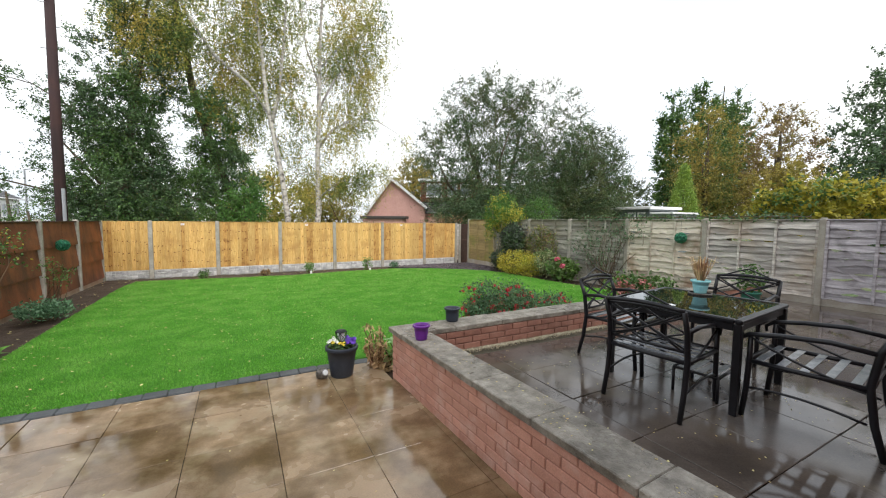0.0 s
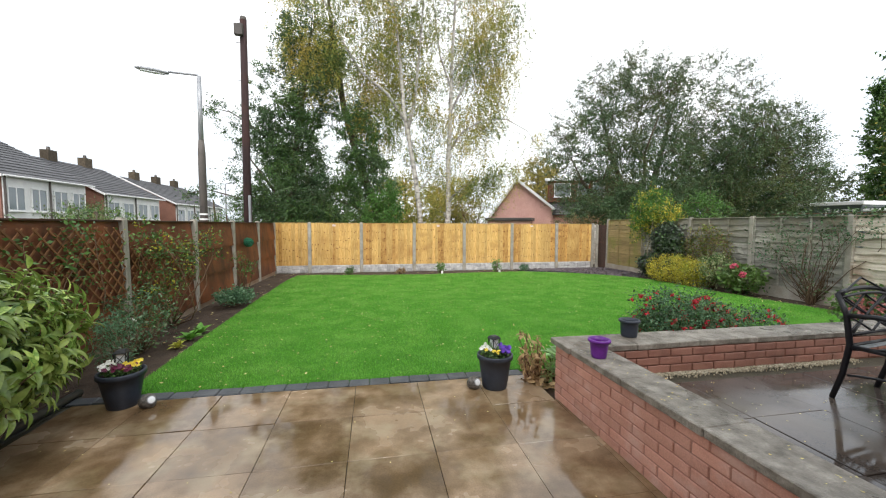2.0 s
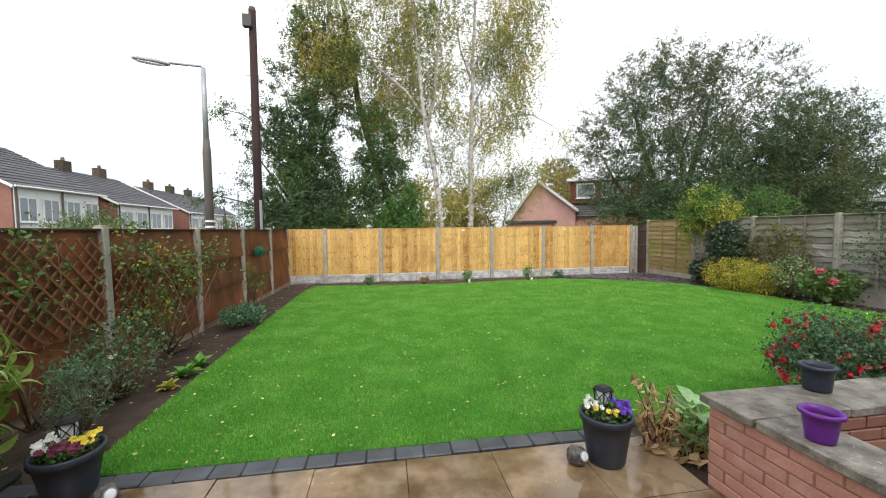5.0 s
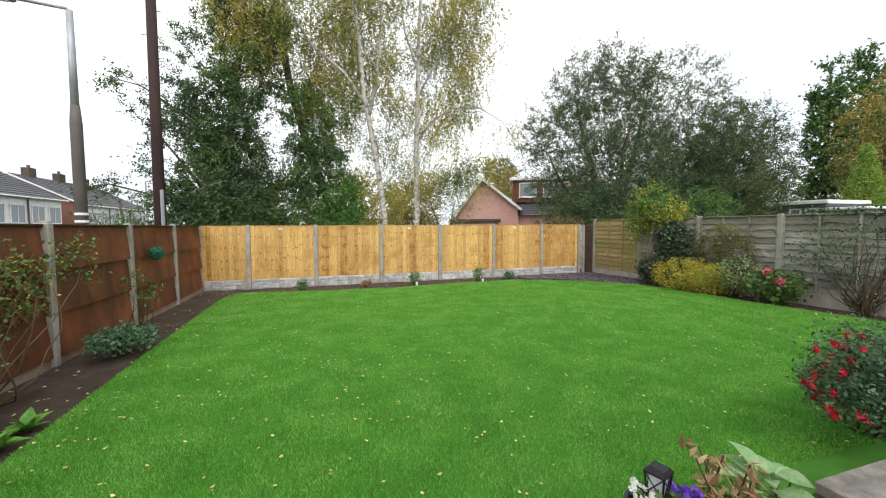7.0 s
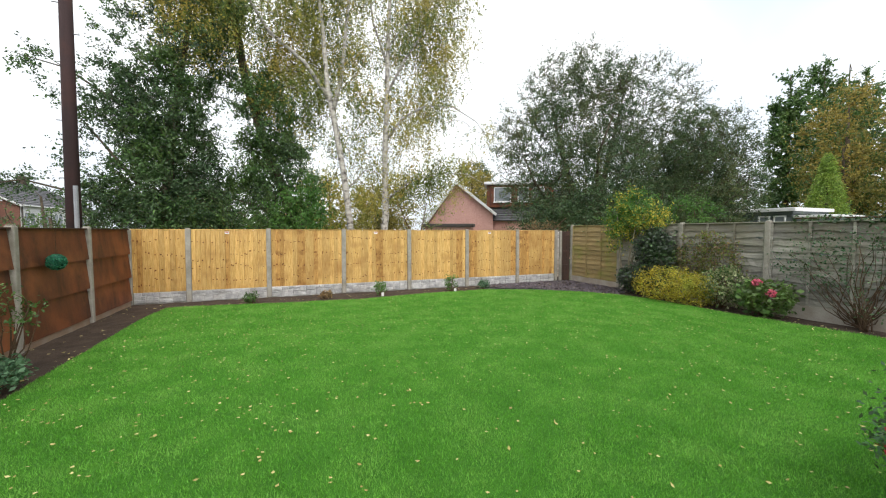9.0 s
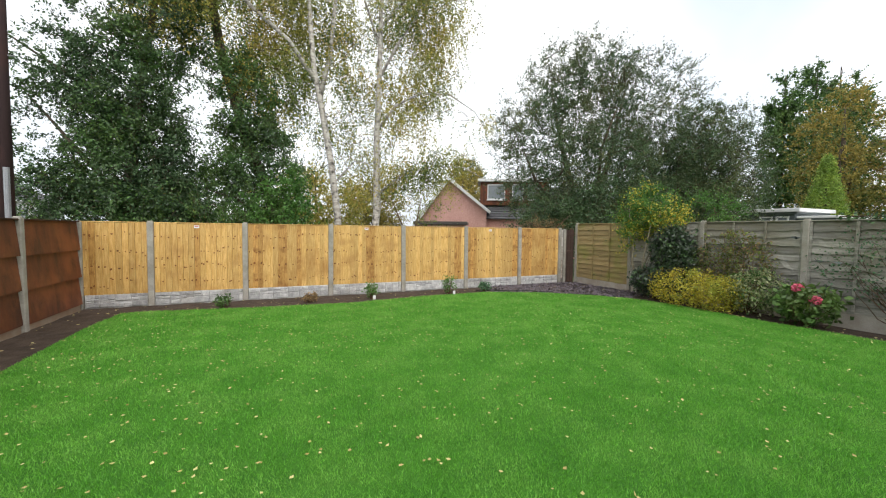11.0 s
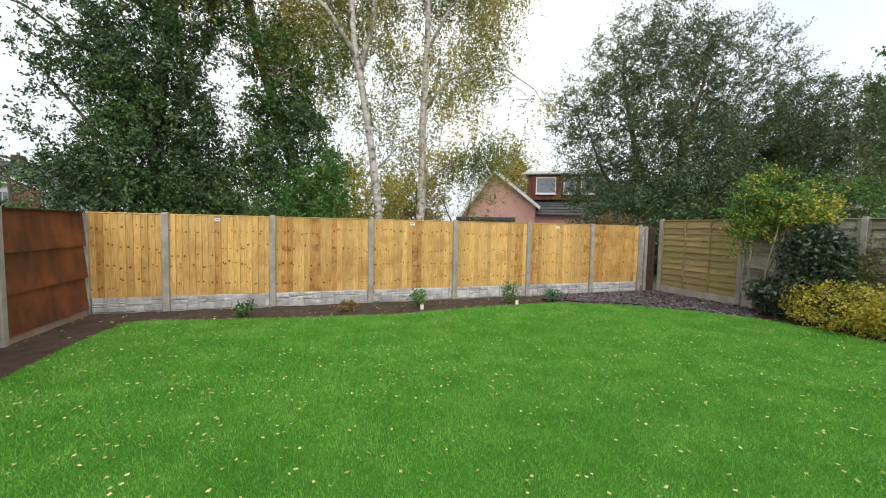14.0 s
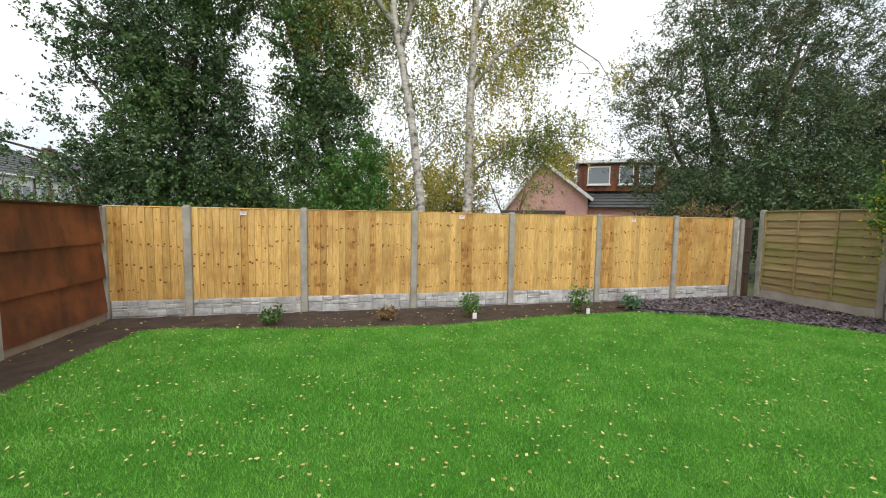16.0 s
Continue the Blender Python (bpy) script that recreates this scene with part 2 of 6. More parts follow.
M_SLATE = mat("plum_slate_chip", (0.085, 0.07, 0.08), (0.15, 0.125, 0.14), 9, 0.5, 60, 0.3, island=True, vary=0.35)
M_PEBBLE = mat("pale_pebble", (0.30, 0.25, 0.16), (0.42, 0.38, 0.29), 9, 0.6, 60, 0.2, island=True, vary=0.3)
M_TWIG = mat("brown_twig", (0.09, 0.055, 0.03), (0.13, 0.08, 0.045), 9, 0.8, 60, 0.2)
M_CANE = mat("pale_grey_brown_bark", (0.30, 0.26, 0.19), (0.20, 0.17, 0.12), 9, 0.8, 60, 0.3)
M_TWIG_R = mat("dry_russet_twig", (0.16, 0.075, 0.045), (0.12, 0.055, 0.035), 9, 0.8, 60, 0.2)

L_GRASS = leaf_mat("grass_blade", (0.12, 0.37, 0.040), (0.205, 0.49, 0.066), (0.24, 0.51, 0.09), 2.0, 0.5, 0.38, 0.3)
L_FALLEN = leaf_mat("fallen_birch_leaf", (0.52, 0.44, 0.10), (0.66, 0.62, 0.34), (0.50, 0.27, 0.06), 30, 0.5, 0.1)
L_DARK = leaf_mat("dark_green_leaf", (0.028, 0.064, 0.026), (0.105, 0.180, 0.075), (0.080, 0.135, 0.045), 1.1, 0.36, 0.22, 0.4)
L_MID = leaf_mat("mid_green_leaf", (0.040, 0.100, 0.026), (0.120, 0.225, 0.058), (0.125, 0.190, 0.050), 1.2, 0.4, 0.28, 0.35)
L_BRIGHT = leaf_mat("bright_green_leaf", (0.060, 0.170, 0.034), (0.150, 0.290, 0.062), None, 1.0)
L_BIRCH = leaf_mat("birch_leaf", (0.25, 0.27, 0.055), (0.52, 0.47, 0.11), (0.50, 0.36, 0.07), 0.7, 0.45, 0.42)
L_BIRCHG = leaf_mat("birch_leaf_green", (0.085, 0.150, 0.040), (0.24, 0.30, 0.078), (0.27, 0.29, 0.07), 0.8, 0.42, 0.40, 0.4)
L_GREY = leaf_mat("grey_green_leaf", (0.050, 0.082, 0.032), (0.135, 0.170, 0.066), (0.14, 0.15, 0.045), 0.6, 0.36, 0.22, 0.4)
L_CONIFER = leaf_mat("lime_conifer_leaf", (0.14, 0.26, 0.045), (0.36, 0.47, 0.09), None, 1.6)
L_DUSK = leaf_mat("dusky_purple_green_leaf", (0.035, 0.048, 0.036), (0.095, 0.105, 0.090), (0.06, 0.10, 0.05), 2.0, 0.35, 0.15)
L_SUMAC = leaf_mat("yellowing_sumac_leaf", (0.24, 0.25, 0.040), (0.60, 0.47, 0.055), (0.15, 0.21, 0.04), 2.0)
L_YELLOW = leaf_mat("yellow_leaf", (0.486, 0.392, 0.041), (0.702, 0.608, 0.108), (0.270, 0.351, 0.054), 2.2)
L_AUTUMN = leaf_mat("autumn_leaf", (0.26, 0.23, 0.058), (0.47, 0.35, 0.08), (0.20, 0.22, 0.06), 0.4)
L_RUSSET = leaf_mat("russet_leaf", (0.24, 0.16, 0.08), (0.36, 0.25, 0.115), (0.20, 0.18, 0.075), 0.4)
L_AUCUBA = leaf_mat("aucuba_leaf", (0.10, 0.19, 0.035), (0.40, 0.46, 0.12), (0.08, 0.16, 0.035), 4.0, 0.22, 0.2, 0.2)
L_VARIEG = leaf_mat("variegated_leaf", (0.20, 0.27, 0.10), (0.50, 0.50, 0.30), None, 3.0)
L_PRIM = mat("primula_leaf", (0.09, 0.26, 0.035), (0.20, 0.42, 0.07), 20, 0.4, 60, 0.2, vary=0.2, translucent=0.25)
L_PRIMY = mat("yellow_primula_leaf", (0.45, 0.48, 0.07), (0.60, 0.58, 0.12), 20, 0.4, 60, 0.2, vary=0.15, translucent=0.25)
M_HOSTA = mat("broad_grey_green_leaf", (0.24, 0.42, 0.17), (0.40, 0.56, 0.28), 9, 0.4, 60, 0.2, vary=0.2, translucent=0.25)
L_HOSTA = leaf_mat("hosta_leaf", (0.20, 0.38, 0.12), (0.42, 0.58, 0.30), (0.45, 0.40, 0.12), 4.0)
L_SAGE = leaf_mat("grey_sage_leaf", (0.085, 0.19, 0.10), (0.16, 0.28, 0.15), None, 2.0)
L_DEAD = leaf_mat("wilted_leaf", (0.50, 0.32, 0.16), (0.70, 0.55, 0.31), (0.34, 0.17, 0.10), 9.0, 0.5, 0.3)
L_REDF = leaf_mat("crimson_flower", (0.42, 0.006, 0.020), (0.60, 0.02, 0.05), None, 3.0, 0.4, 0.2)
L_PINKF = leaf_mat("pink_flower", (0.66, 0.07, 0.17), (0.78, 0.20, 0.28), None, 3.0, 0.5, 0.2)
L_DUSKY = leaf_mat("dusky_pink_flower", (0.40, 0.12, 0.12), (0.5, 0.2, 0.18), None, 3.0, 0.5, 0.2)
L_WHITEF = leaf_mat("white_petal", (0.72, 0.72, 0.66), (0.8, 0.8, 0.75), None, 3.0, 0.5, 0.2)
L_VIOLET = leaf_mat("violet_petal", (0.10, 0.035, 0.38), (0.17, 0.06, 0.5), None, 3.0, 0.5, 0.2)
L_YELF = leaf_mat("yellow_petal", (0.72, 0.52, 0.03), (0.8, 0.66, 0.08), None, 3.0, 0.5, 0.2)
L_MAROON = leaf_mat("maroon_petal", (0.10, 0.01, 0.04), (0.16, 0.02, 0.06), None, 3.0, 0.5, 0.2)

# ---- geometry helpers ----
rng = np.random.default_rng(7)


def merge(*geoms):
    vs, fs, k = [], [], 0
    for v, f in geoms:
        vs.extend(v)
        fs.extend([tuple(i + k for i in q) for q in f])
        k += len(v)
    return vs, fs


def moved(geom, m):
    return [tuple(m @ Vector(p)) for p in geom[0]], geom[1]


def mesh_of(name, geom, material, smooth=False):
    me = bpy.data.meshes.new(name)
    me.from_pydata([tuple(p) for p in geom[0]], [], geom[1])
    me.materials.append(material)
    if smooth:
        me.polygons.foreach_set("use_smooth", [True] * len(me.polygons))
    me.update()
    return me


def part(name, geom, material, parent=None, label="", smooth=False):
    ob = new(name, geom if isinstance(geom, bpy.types.Mesh) else mesh_of(name, geom, material, smooth))
    if parent is not None:
        ob.parent = parent
    if label:
        ob["label"] = label
    return ob


def thing(name, m, label, category, group="", kind=""):
    ob = new(name)
    ob.empty_display_size = 0.1
    ob.matrix_basis = m
    return tagged(ob, label, category, group, kind)


def box(x0, y0, z0, x1, y1, z1, b=0.004):
    """A box with chamfered edges."""
    b = min(b, 0.45 * min(x1 - x0, y1 - y0, z1 - z0))
    v, f = [], []
    lo, hi = (x0, y0, z0), (x1, y1, z1)
    idx = {}
    for sx in (0, 1):
        for sy in (0, 1):
            for sz in (0, 1):
                s = (sx, sy, sz)
                for ax in range(3):
                    p = [hi[i] if s[i] else lo[i] for i in range(3)]
                    for i in range(3):
                        if i != ax:
                            p[i] += -b if s[i] else b
                    idx[s, ax] = len(v)
                    v.append(tuple(p))
    for ax in range(3):
        u, w = (ax + 1) % 3, (ax + 2) % 3
        for side in (0, 1):
            q = []
            for a, c in ((0, 0), (1, 0), (1, 1), (0, 1)):
                s = [0, 0, 0]
                s[ax], s[u], s[w] = side, a, c
                q.append(idx[tuple(s), ax])
            f.append(tuple(q if side else q[::-1]))
        for a in (0, 1):
            for c in (0, 1):
                s0, s1 = [0, 0, 0], [0, 0, 0]
                s0[ax], s1[ax] = 0, 1
                s0[u] = s1[u] = a
                s0[w] = s1[w] = c
                s0, s1 = tuple(s0), tuple(s1)
                q = (idx[s0, u], idx[s1, u], idx[s1, w], idx[s0, w])
                f.append(q if (a == c) else q[::-1])
    for sx in (0, 1):
        for sy in (0, 1):
            for sz in (0, 1):
                s = (sx, sy, sz)
                q = (idx[s, 0], idx[s, 1], idx[s, 2])
                f.append(q if (sx + sy + sz) % 2 else q[::-1])
    return v, f


def tube(points, radii, seg=8, caps=True):
    """A tube along a polyline."""
    pts = [Vector(p) for p in points]
    if isinstance(radii, (int, float)):
        radii = [radii] * len(pts)
    v, f = [], []
    side = None
    for i, p in enumerate(pts):
        d = (pts[min(i + 1, len(pts) - 1)] - pts[max(i - 1, 0)]).normalized()
        if side is None:
            side = d.orthogonal().normalized()
        side = (side - d * side.dot(d)).normalized()
        up = d.cross(side)
        for k in range(seg):
            a = 2 * math.pi * k / seg
            v.append(tuple(p + (side * math.cos(a) + up * math.sin(a)) * radii[i]))
    for i in range(len(pts) - 1):
        for k in range(seg):
            j = (k + 1) % seg
            f.append((i * seg + k, i * seg + j, (i + 1) * seg + j, (i + 1) * seg + k))
    if caps:
        f.append(tuple(range(seg))[::-1])
        f.append(tuple(range((len(pts) - 1) * seg, len(pts) * seg)))
    return v, f


def lathe(profile, seg=32):
    """Profile of (radius, height) turned round z."""
    v, f = [], []
    for r, z in profile:
        for k in range(seg):
            a = 2 * math.pi * k / seg
            v.append((r * math.cos(a), r * math.sin(a), z))
    for i in range(len(profile) - 1):
        for k in range(seg):
            j = (k + 1) % seg
            f.append((i * seg + k, i * seg + j, (i + 1) * seg + j, (i + 1) * seg + k))
    f.append(tuple(range(seg))[::-1])
    return v, f


def arc(p0, p1, sag, n=8):
    """A curve from p0 to p1 that bulges by the vector sag."""
    p0, p1, sag = Vector(p0), Vector(p1), Vector(sag)
    return [tuple(p0.lerp(p1, i / n) + sag * 4 * (i / n) * (1 - i / n)) for i in range(n + 1)]


def leaf_mesh(name, centers, size, material, flat=0.0, aspect=0.55, droop=0.0, jitter=0.3):
    """Many small pointed leaves in one mesh, folded a little along the midrib."""
    c = np.asarray(centers, dtype=float)
    n = len(c)
    a = rng.normal(size=(n, 3))
    a[:, 2] = a[:, 2] * (1 - flat) - droop
    a /= np.linalg.norm(a, axis=1)[:, None]
    r = rng.normal(size=(n, 3)) * (1 - flat) + np.array([0, 0, 1.0]) * flat * 2
    b = np.cross(a, r)
    b /= np.linalg.norm(b, axis=1)[:, None] + 1e-9
    nn = np.cross(a, b)
    s = size * (1 + jitter * rng.uniform(-1, 1, n))[:, None]
    p0 = c - a * s * 0.5
    p2 = c + a * s * 0.5
    fold = nn * s * 0.08
    p1 = c + b * s * 0.5 * aspect + fold
    p3 = c - b * s * 0.5 * aspect + fold
    v = np.stack([p0, p1, p2, p3], axis=1).reshape(-1, 3)
    return quads_mesh(name, v, 4, material)


def quads_mesh(name, v, k, material):
    """A mesh of n separate k-gons from n*k vertices."""
    n = len(v) // k
    me = bpy.data.meshes.new(name)
    me.vertices.add(n * k)
    me.vertices.foreach_set("co", np.asarray(v, dtype=np.float32).ravel())
    me.loops.add(n * k)
    me.loops.foreach_set("vertex_index", np.arange(n * k, dtype=np.int32))
    me.polygons.add(n)
    me.polygons.foreach_set("loop_start", np.arange(0, n * k, k, dtype=np.int32))
    me.materials.append(material)
    me.update(calc_edges=True)
    me.validate()
    return me


def in_ellipsoid(n, c, r, shell=0.5):
    d = rng.normal(size=(n, 3))
    d /= np.linalg.norm(d, axis=1)[:, None]
    rad = rng.uniform(shell ** 3, 1, n) ** (1 / 3)
    return np.asarray(c) + d * rad[:, None] * np.asarray(r)


def clustered(centers, per, spread):
    c = np.repeat(np.asarray(centers), per, axis=0)
    return c + rng.normal(size=c.shape) * np.asarray(spread)


def gz(y):
    """Height of the gently falling garden."""
    return -0.012 - 0.010 * max(0.0, min(y, 15.3) - 5.2)

# ---- ground, beds, lawn ----
part("ground", ([(-400, -400, -0.32), (400, -400, -0.32), (400, 400, -0.32), (-400, 400, -0.32)], [(0, 1, 2, 3)]), M_GROUND)
tagged(bpy.data.objects["ground"], "rough grass ground running to the horizon", "ground", kind="structure")
tagged(part("road", box(-15, -60, -0.34, -7.5, 120, -0.30, 0.005), M_ASPHALT), "grey asphalt road beyond the fence", "road", kind="structure")
tagged(part("pavement", box(-7.4, -60, -0.34, -5.2, 120, -0.22, 0.02), M_CONC), "pale concrete pavement beside the road", "pavement", kind="structure")


def sheet(name, x0, y0, x1, y1, step, drop, rough, material, label):
    nx, ny = int((x1 - x0) / step), int((y1 - y0) / step)
    v, f = [], []
    for j in range(ny + 1):
        for i in range(nx + 1):
            x, y = x0 + (x1 - x0) * i / nx, y0 + (y1 - y0) * j / ny
            z = gz(y) - drop + rough * (noise.noise((x * 2.3, y * 2.3, 0)) + 0.6 * noise.noise((x * 7, y * 7, 3)))
            v.append((x, y, z))
    for j in range(ny):
        for i in range(nx):
            k = j * (nx + 1) + i
            f.append((k, k + 1, k + nx + 2, k + nx + 1))
    return tagged(part(name, (v, f), material, smooth=True), label, "ground", kind="structure")


sheet("flower_bed", -3.66, -0.7, 8.95, 15.24, 0.09, 0.035, 0.014, M_SOIL, "damp dark brown soil of the flower beds")

LAWN = [(-2.62, 5.24), (1.02, 5.24), (1.35, 5.26), (2.0, 5.0), (4.5, 4.75), (8.2, 4.75), (8.25, 7.0), (8.02, 9.2), (8.0, 11.2), (7.75, 12.1), (7.1, 12.9),
        (6.2, 13.6), (5.0, 14.15), (3.2, 14.1), (1.5, 13.85), (-0.6, 14.0), (-2.3, 14.3), (-2.75, 14.25), (-2.85, 13.2), (-2.8, 10.0), (-2.72, 7.5)]


def inside(px, py, poly):
    px, py = np.asarray(px), np.asarray(py)
    res = np.zeros(px.shape, bool)
    j = len(poly) - 1
    for i in range(len(poly)):
        (xi, yi), (xj, yj) = poly[i], poly[j]
        hit = ((yi > py) != (yj > py)) & (px < (xj - xi) * (py - yi) / (yj - yi + 1e-12) + xi)
        res ^= hit
        j = i
    return res


lawn_v = [(x, y, gz(y)) for x, y in LAWN] + [(x, y, gz(y) - 0.06) for x, y in LAWN]
nl = len(LAWN)
lawn = part("lawn", (lawn_v, [tuple(range(nl))] + [((i + 1) % nl, i, i + nl, (i + 1) % nl + nl) for i in range(nl)]), M_TURF)
tagged(lawn, "lush green mown lawn dotted with fallen leaves", "lawn", kind="structure")


def blades(n, x0, y0, x1, y1, hmin, hmax, w):
    x, y = rng.uniform(x0, x1, n), rng.uniform(y0, y1, n)
    keep = inside(x, y, LAWN)
    x, y = x[keep], y[keep]
    n = len(x)
    z = -0.012 - 0.010 * np.clip(np.minimum(y, 15.3) - 5.2, 0, None) - 0.003
    patch = 0.9 + 0.1 * (np.sin(x * 3.1 + np.sin(y * 2.3) * 2) * np.sin(y * 1.7 + np.sin(x * 1.3) * 2 + 1))
    h = rng.uniform(hmin, hmax, n) * patch
    ang = rng.uniform(0, 2 * np.pi, n)
    lean = rng.uniform(0.15, 0.95, n) * h
    la = rng.uniform(0, 2 * np.pi, n)
    base = np.stack([x, y, z], 1)
    side = np.stack([np.cos(ang), np.sin(ang), np.zeros(n)], 1) * w * rng.uniform(0.6, 1.2, n)[:, None]
    tip = base + np.stack([np.cos(la) * lean, np.sin(la) * lean, h], 1)
    return np.stack([base - side, base + side, tip], 1).reshape(-1, 3)


gv = np.concatenate([blades(430000, -2.9, 5.2, 4.6, 11.0, 0.018, 0.038, 0.0036), blades(170000, 4.6, 4.7, 8.3, 11.0, 0.02, 0.04, 0.0042),
                     blades(240000, -2.95, 11.0, 8.1, 14.4, 0.022, 0.046, 0.0042)])
tagged(part("grass", quads_mesh("grass", gv, 3, L_GRASS), None), "short lush green grass blades of the lawn", "grass", kind="stuff")

lx, ly = rng.uniform(-3.4, 8.3, 5400), rng.uniform(5.2, 14.9, 5400)
keep = inside(lx, ly, LAWN) & (rng.uniform(0, 1, 5400) < np.clip((ly - 3) / 11, 0.25, 1))
lx, ly = lx[keep], ly[keep]
lc = np.stack([lx, ly, [gz(q) + 0.033 for q in ly]], 1)
tagged(part("fallen_leaves", leaf_mesh("fallen_leaves", lc, 0.030, L_FALLEN, flat=0.85, aspect=0.75), None), "small yellow birch leaves fallen on grass", "leaves", kind="stuff")
bx, by = rng.uniform(-3.6, 8.8, 1500), rng.uniform(5.2, 15.1, 1500)
keep = ~inside(bx, by, LAWN)
bx, by = bx[keep], by[keep]
bc = np.stack([bx, by, [gz(q) - 0.012 for q in by]], 1)
tagged(part("bed_leaves", leaf_mesh("bed_leaves", bc, 0.045, L_FALLEN, flat=0.85, aspect=0.7), None), "pale fallen leaves scattered on damp soil", "leaves", kind="stuff")


def chips(n, poly, x0, y0, x1, y1, size, material, name, label, zoff):
    x, y = rng.uniform(x0, x1, n), rng.uniform(y0, y1, n)
    k = inside(x, y, poly)
    x, y = x[k], y[k]
    n = len(x)
    c = np.stack([x, y, [gz(q) + zoff for q in y]], 1) + rng.normal(size=(n, 3)) * [0, 0, 0.006]
    base = np.array([[-1, -0.7, 0], [0.9, -0.8, 0.1], [1.0, 0.6, 0], [-0.8, 0.9, 0.1], [0.1, 0, 0.5]])
    faces = [(0, 1, 4), (1, 2, 4), (2, 3, 4), (3, 0, 4)]
    vs, fs = np.zeros((n * 5, 3)), []
    for i in range(n):
        e = Euler((rng.normal() * 0.4, rng.normal() * 0.4, rng.uniform(0, 6.28))).to_matrix()
        vs[i * 5:i * 5 + 5] = c[i] + (base * size * rng.uniform(0.5, 1.3)) @ np.array(e).T
        fs.extend([tuple(i * 5 + q for q in g) for g in faces])
    return tagged(part(name, (vs, fs), material), label, "stones", kind="stuff")


SLATE_AREA = [(5.0, 14.25), (6.3, 13.7), (7.2, 13.0), (7.9, 12.15), (8.9, 12.4), (8.9, 15.2), (5.6, 15.2)]
chips(5200, SLATE_AREA, 4.9, 12.1, 8.95, 15.25, 0.026, M_SLATE, "slate_chippings", "plum and grey slate chippings over the corner bed", -0.012)

# ---- lower patio ----
tagged(part("patio_base", merge(box(-2.96, -0.7, -0.12, 1.30, 5.06, -0.014, 0.002), box(1.30, -0.7, -0.12, 1.48, 4.45, -0.014, 0.002)), M_JOINT), "dark wet bedding of the paved patio", "patio", kind="structure")
patio = bpy.data.objects["patio_base"]
slab_me = [mesh_of("slab", box(-0.298, -0.298, -0.045, 0.298, 0.298, 0.0, b), M_SLAB) for b in (0.0012, 0.0016, 0.002)]
for j in range(10):
    for i in range(8):
        x, y = -0.49 - 0.3 - 0.6 * 3 + 0.6 * i, 5.05 - 0.3 - 0.6 * j
        edge = 1.30 if j == 0 else 1.46
        if x - 0.3 > edge - 0.05 or y < -0.5:
            continue
        s = part("slab", slab_me[(i * 3 + j * 5) % 3], None, patio)
        w = 1.0
        if x + 0.3 > edge:
            w = (edge - (x - 0.3)) / 0.6
        s.matrix_basis = pose(x - 0.3 * (1 - w), y, rng.normal() * 0.0015, rng.normal() * 0.25, rng.normal() * 0.25, rng.normal() * 0.25) @ Matrix.Diagonal((w, 1, 1, 1))
ed_me = mesh_of("edging_block", box(-0.098, -0.07, -0.08, 0.098, 0.07, 0.0, 0.008), M_EDGING)
edging = thing("patio_edging", pose(0, 0, 0), "line of dark grey block edging between patio and lawn", "edging", kind="structure")
for i in range(21):
    e = part("edging_block", ed_me, None, edging)
    x = -2.86 + 0.2 * i
    e.matrix_basis = pose(x, 5.145 - 0.004 * (x / 3) ** 2 * 4 - (0.05 * max(0, x - 0.6)), 0.004 + rng.normal() * 0.002, 0, 0, rng.normal() * 0.6 - (3 if x > 0.6 else 0))

# ---- raised patio with brick wall and stone coping ----
RZ = 0.28
tagged(part("raised_patio_base", box(1.58, -0.7, -0.2, 8.95, 4.30, RZ - 0.014, 0.002), M_JOINT), "dark wet bedding of the raised patio", "patio", kind="structure")
rpatio = bpy.data.objects["raised_patio_base"]
rs_me = [mesh_of("slab", box(-0.299, -0.299, -0.045, 0.299, 0.299, 0.0, b), M_SLAB_R) for b in (0.003, 0.005)]
for j in range(8):
    for i in range(12):
        s = part("slab", rs_me[(i + j) % 2], None, rpatio)
        s.matrix_basis = pose(1.62 + 0.3 + 0.602 * i, 4.02 - 0.3 - 0.602 * j, RZ + rng.normal() * 0.0015, rng.normal() * 0.25, rng.normal() * 0.25, rng.normal() * 0.2)

WT = 0.50
SKEW = 0.032


def skewed(geom):
    """The run of the wall towards the house drifts slightly outwards."""
    return [(x + SKEW * (4.5 - y), y, z) for x, y, z in geom[0]], geom[1]


wall_core = merge(skewed(box(1.328, -0.7, -0.1, 1.568, 4.50, WT, 0.003)), box(1.565, 4.228, -0.1, 8.9, 4.488, WT, 0.003))
gwall = tagged(part("garden_wall", wall_core, M_MORTAR), "low pink brick garden wall round the raised patio", "wall", kind="structure")
CH = 0.0722
brick_me = mesh_of("brick", box(-0.1075, -0.012, -0.031, 0.1075, 0.012, 0.031, 0.004), M_BRICK)
brick_half = mesh_of("brick", box(-0.052, -0.012, -0.031, 0.052, 0.012, 0.031, 0.004), M_BRICK)


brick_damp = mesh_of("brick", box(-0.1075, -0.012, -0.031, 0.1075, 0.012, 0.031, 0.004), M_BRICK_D)


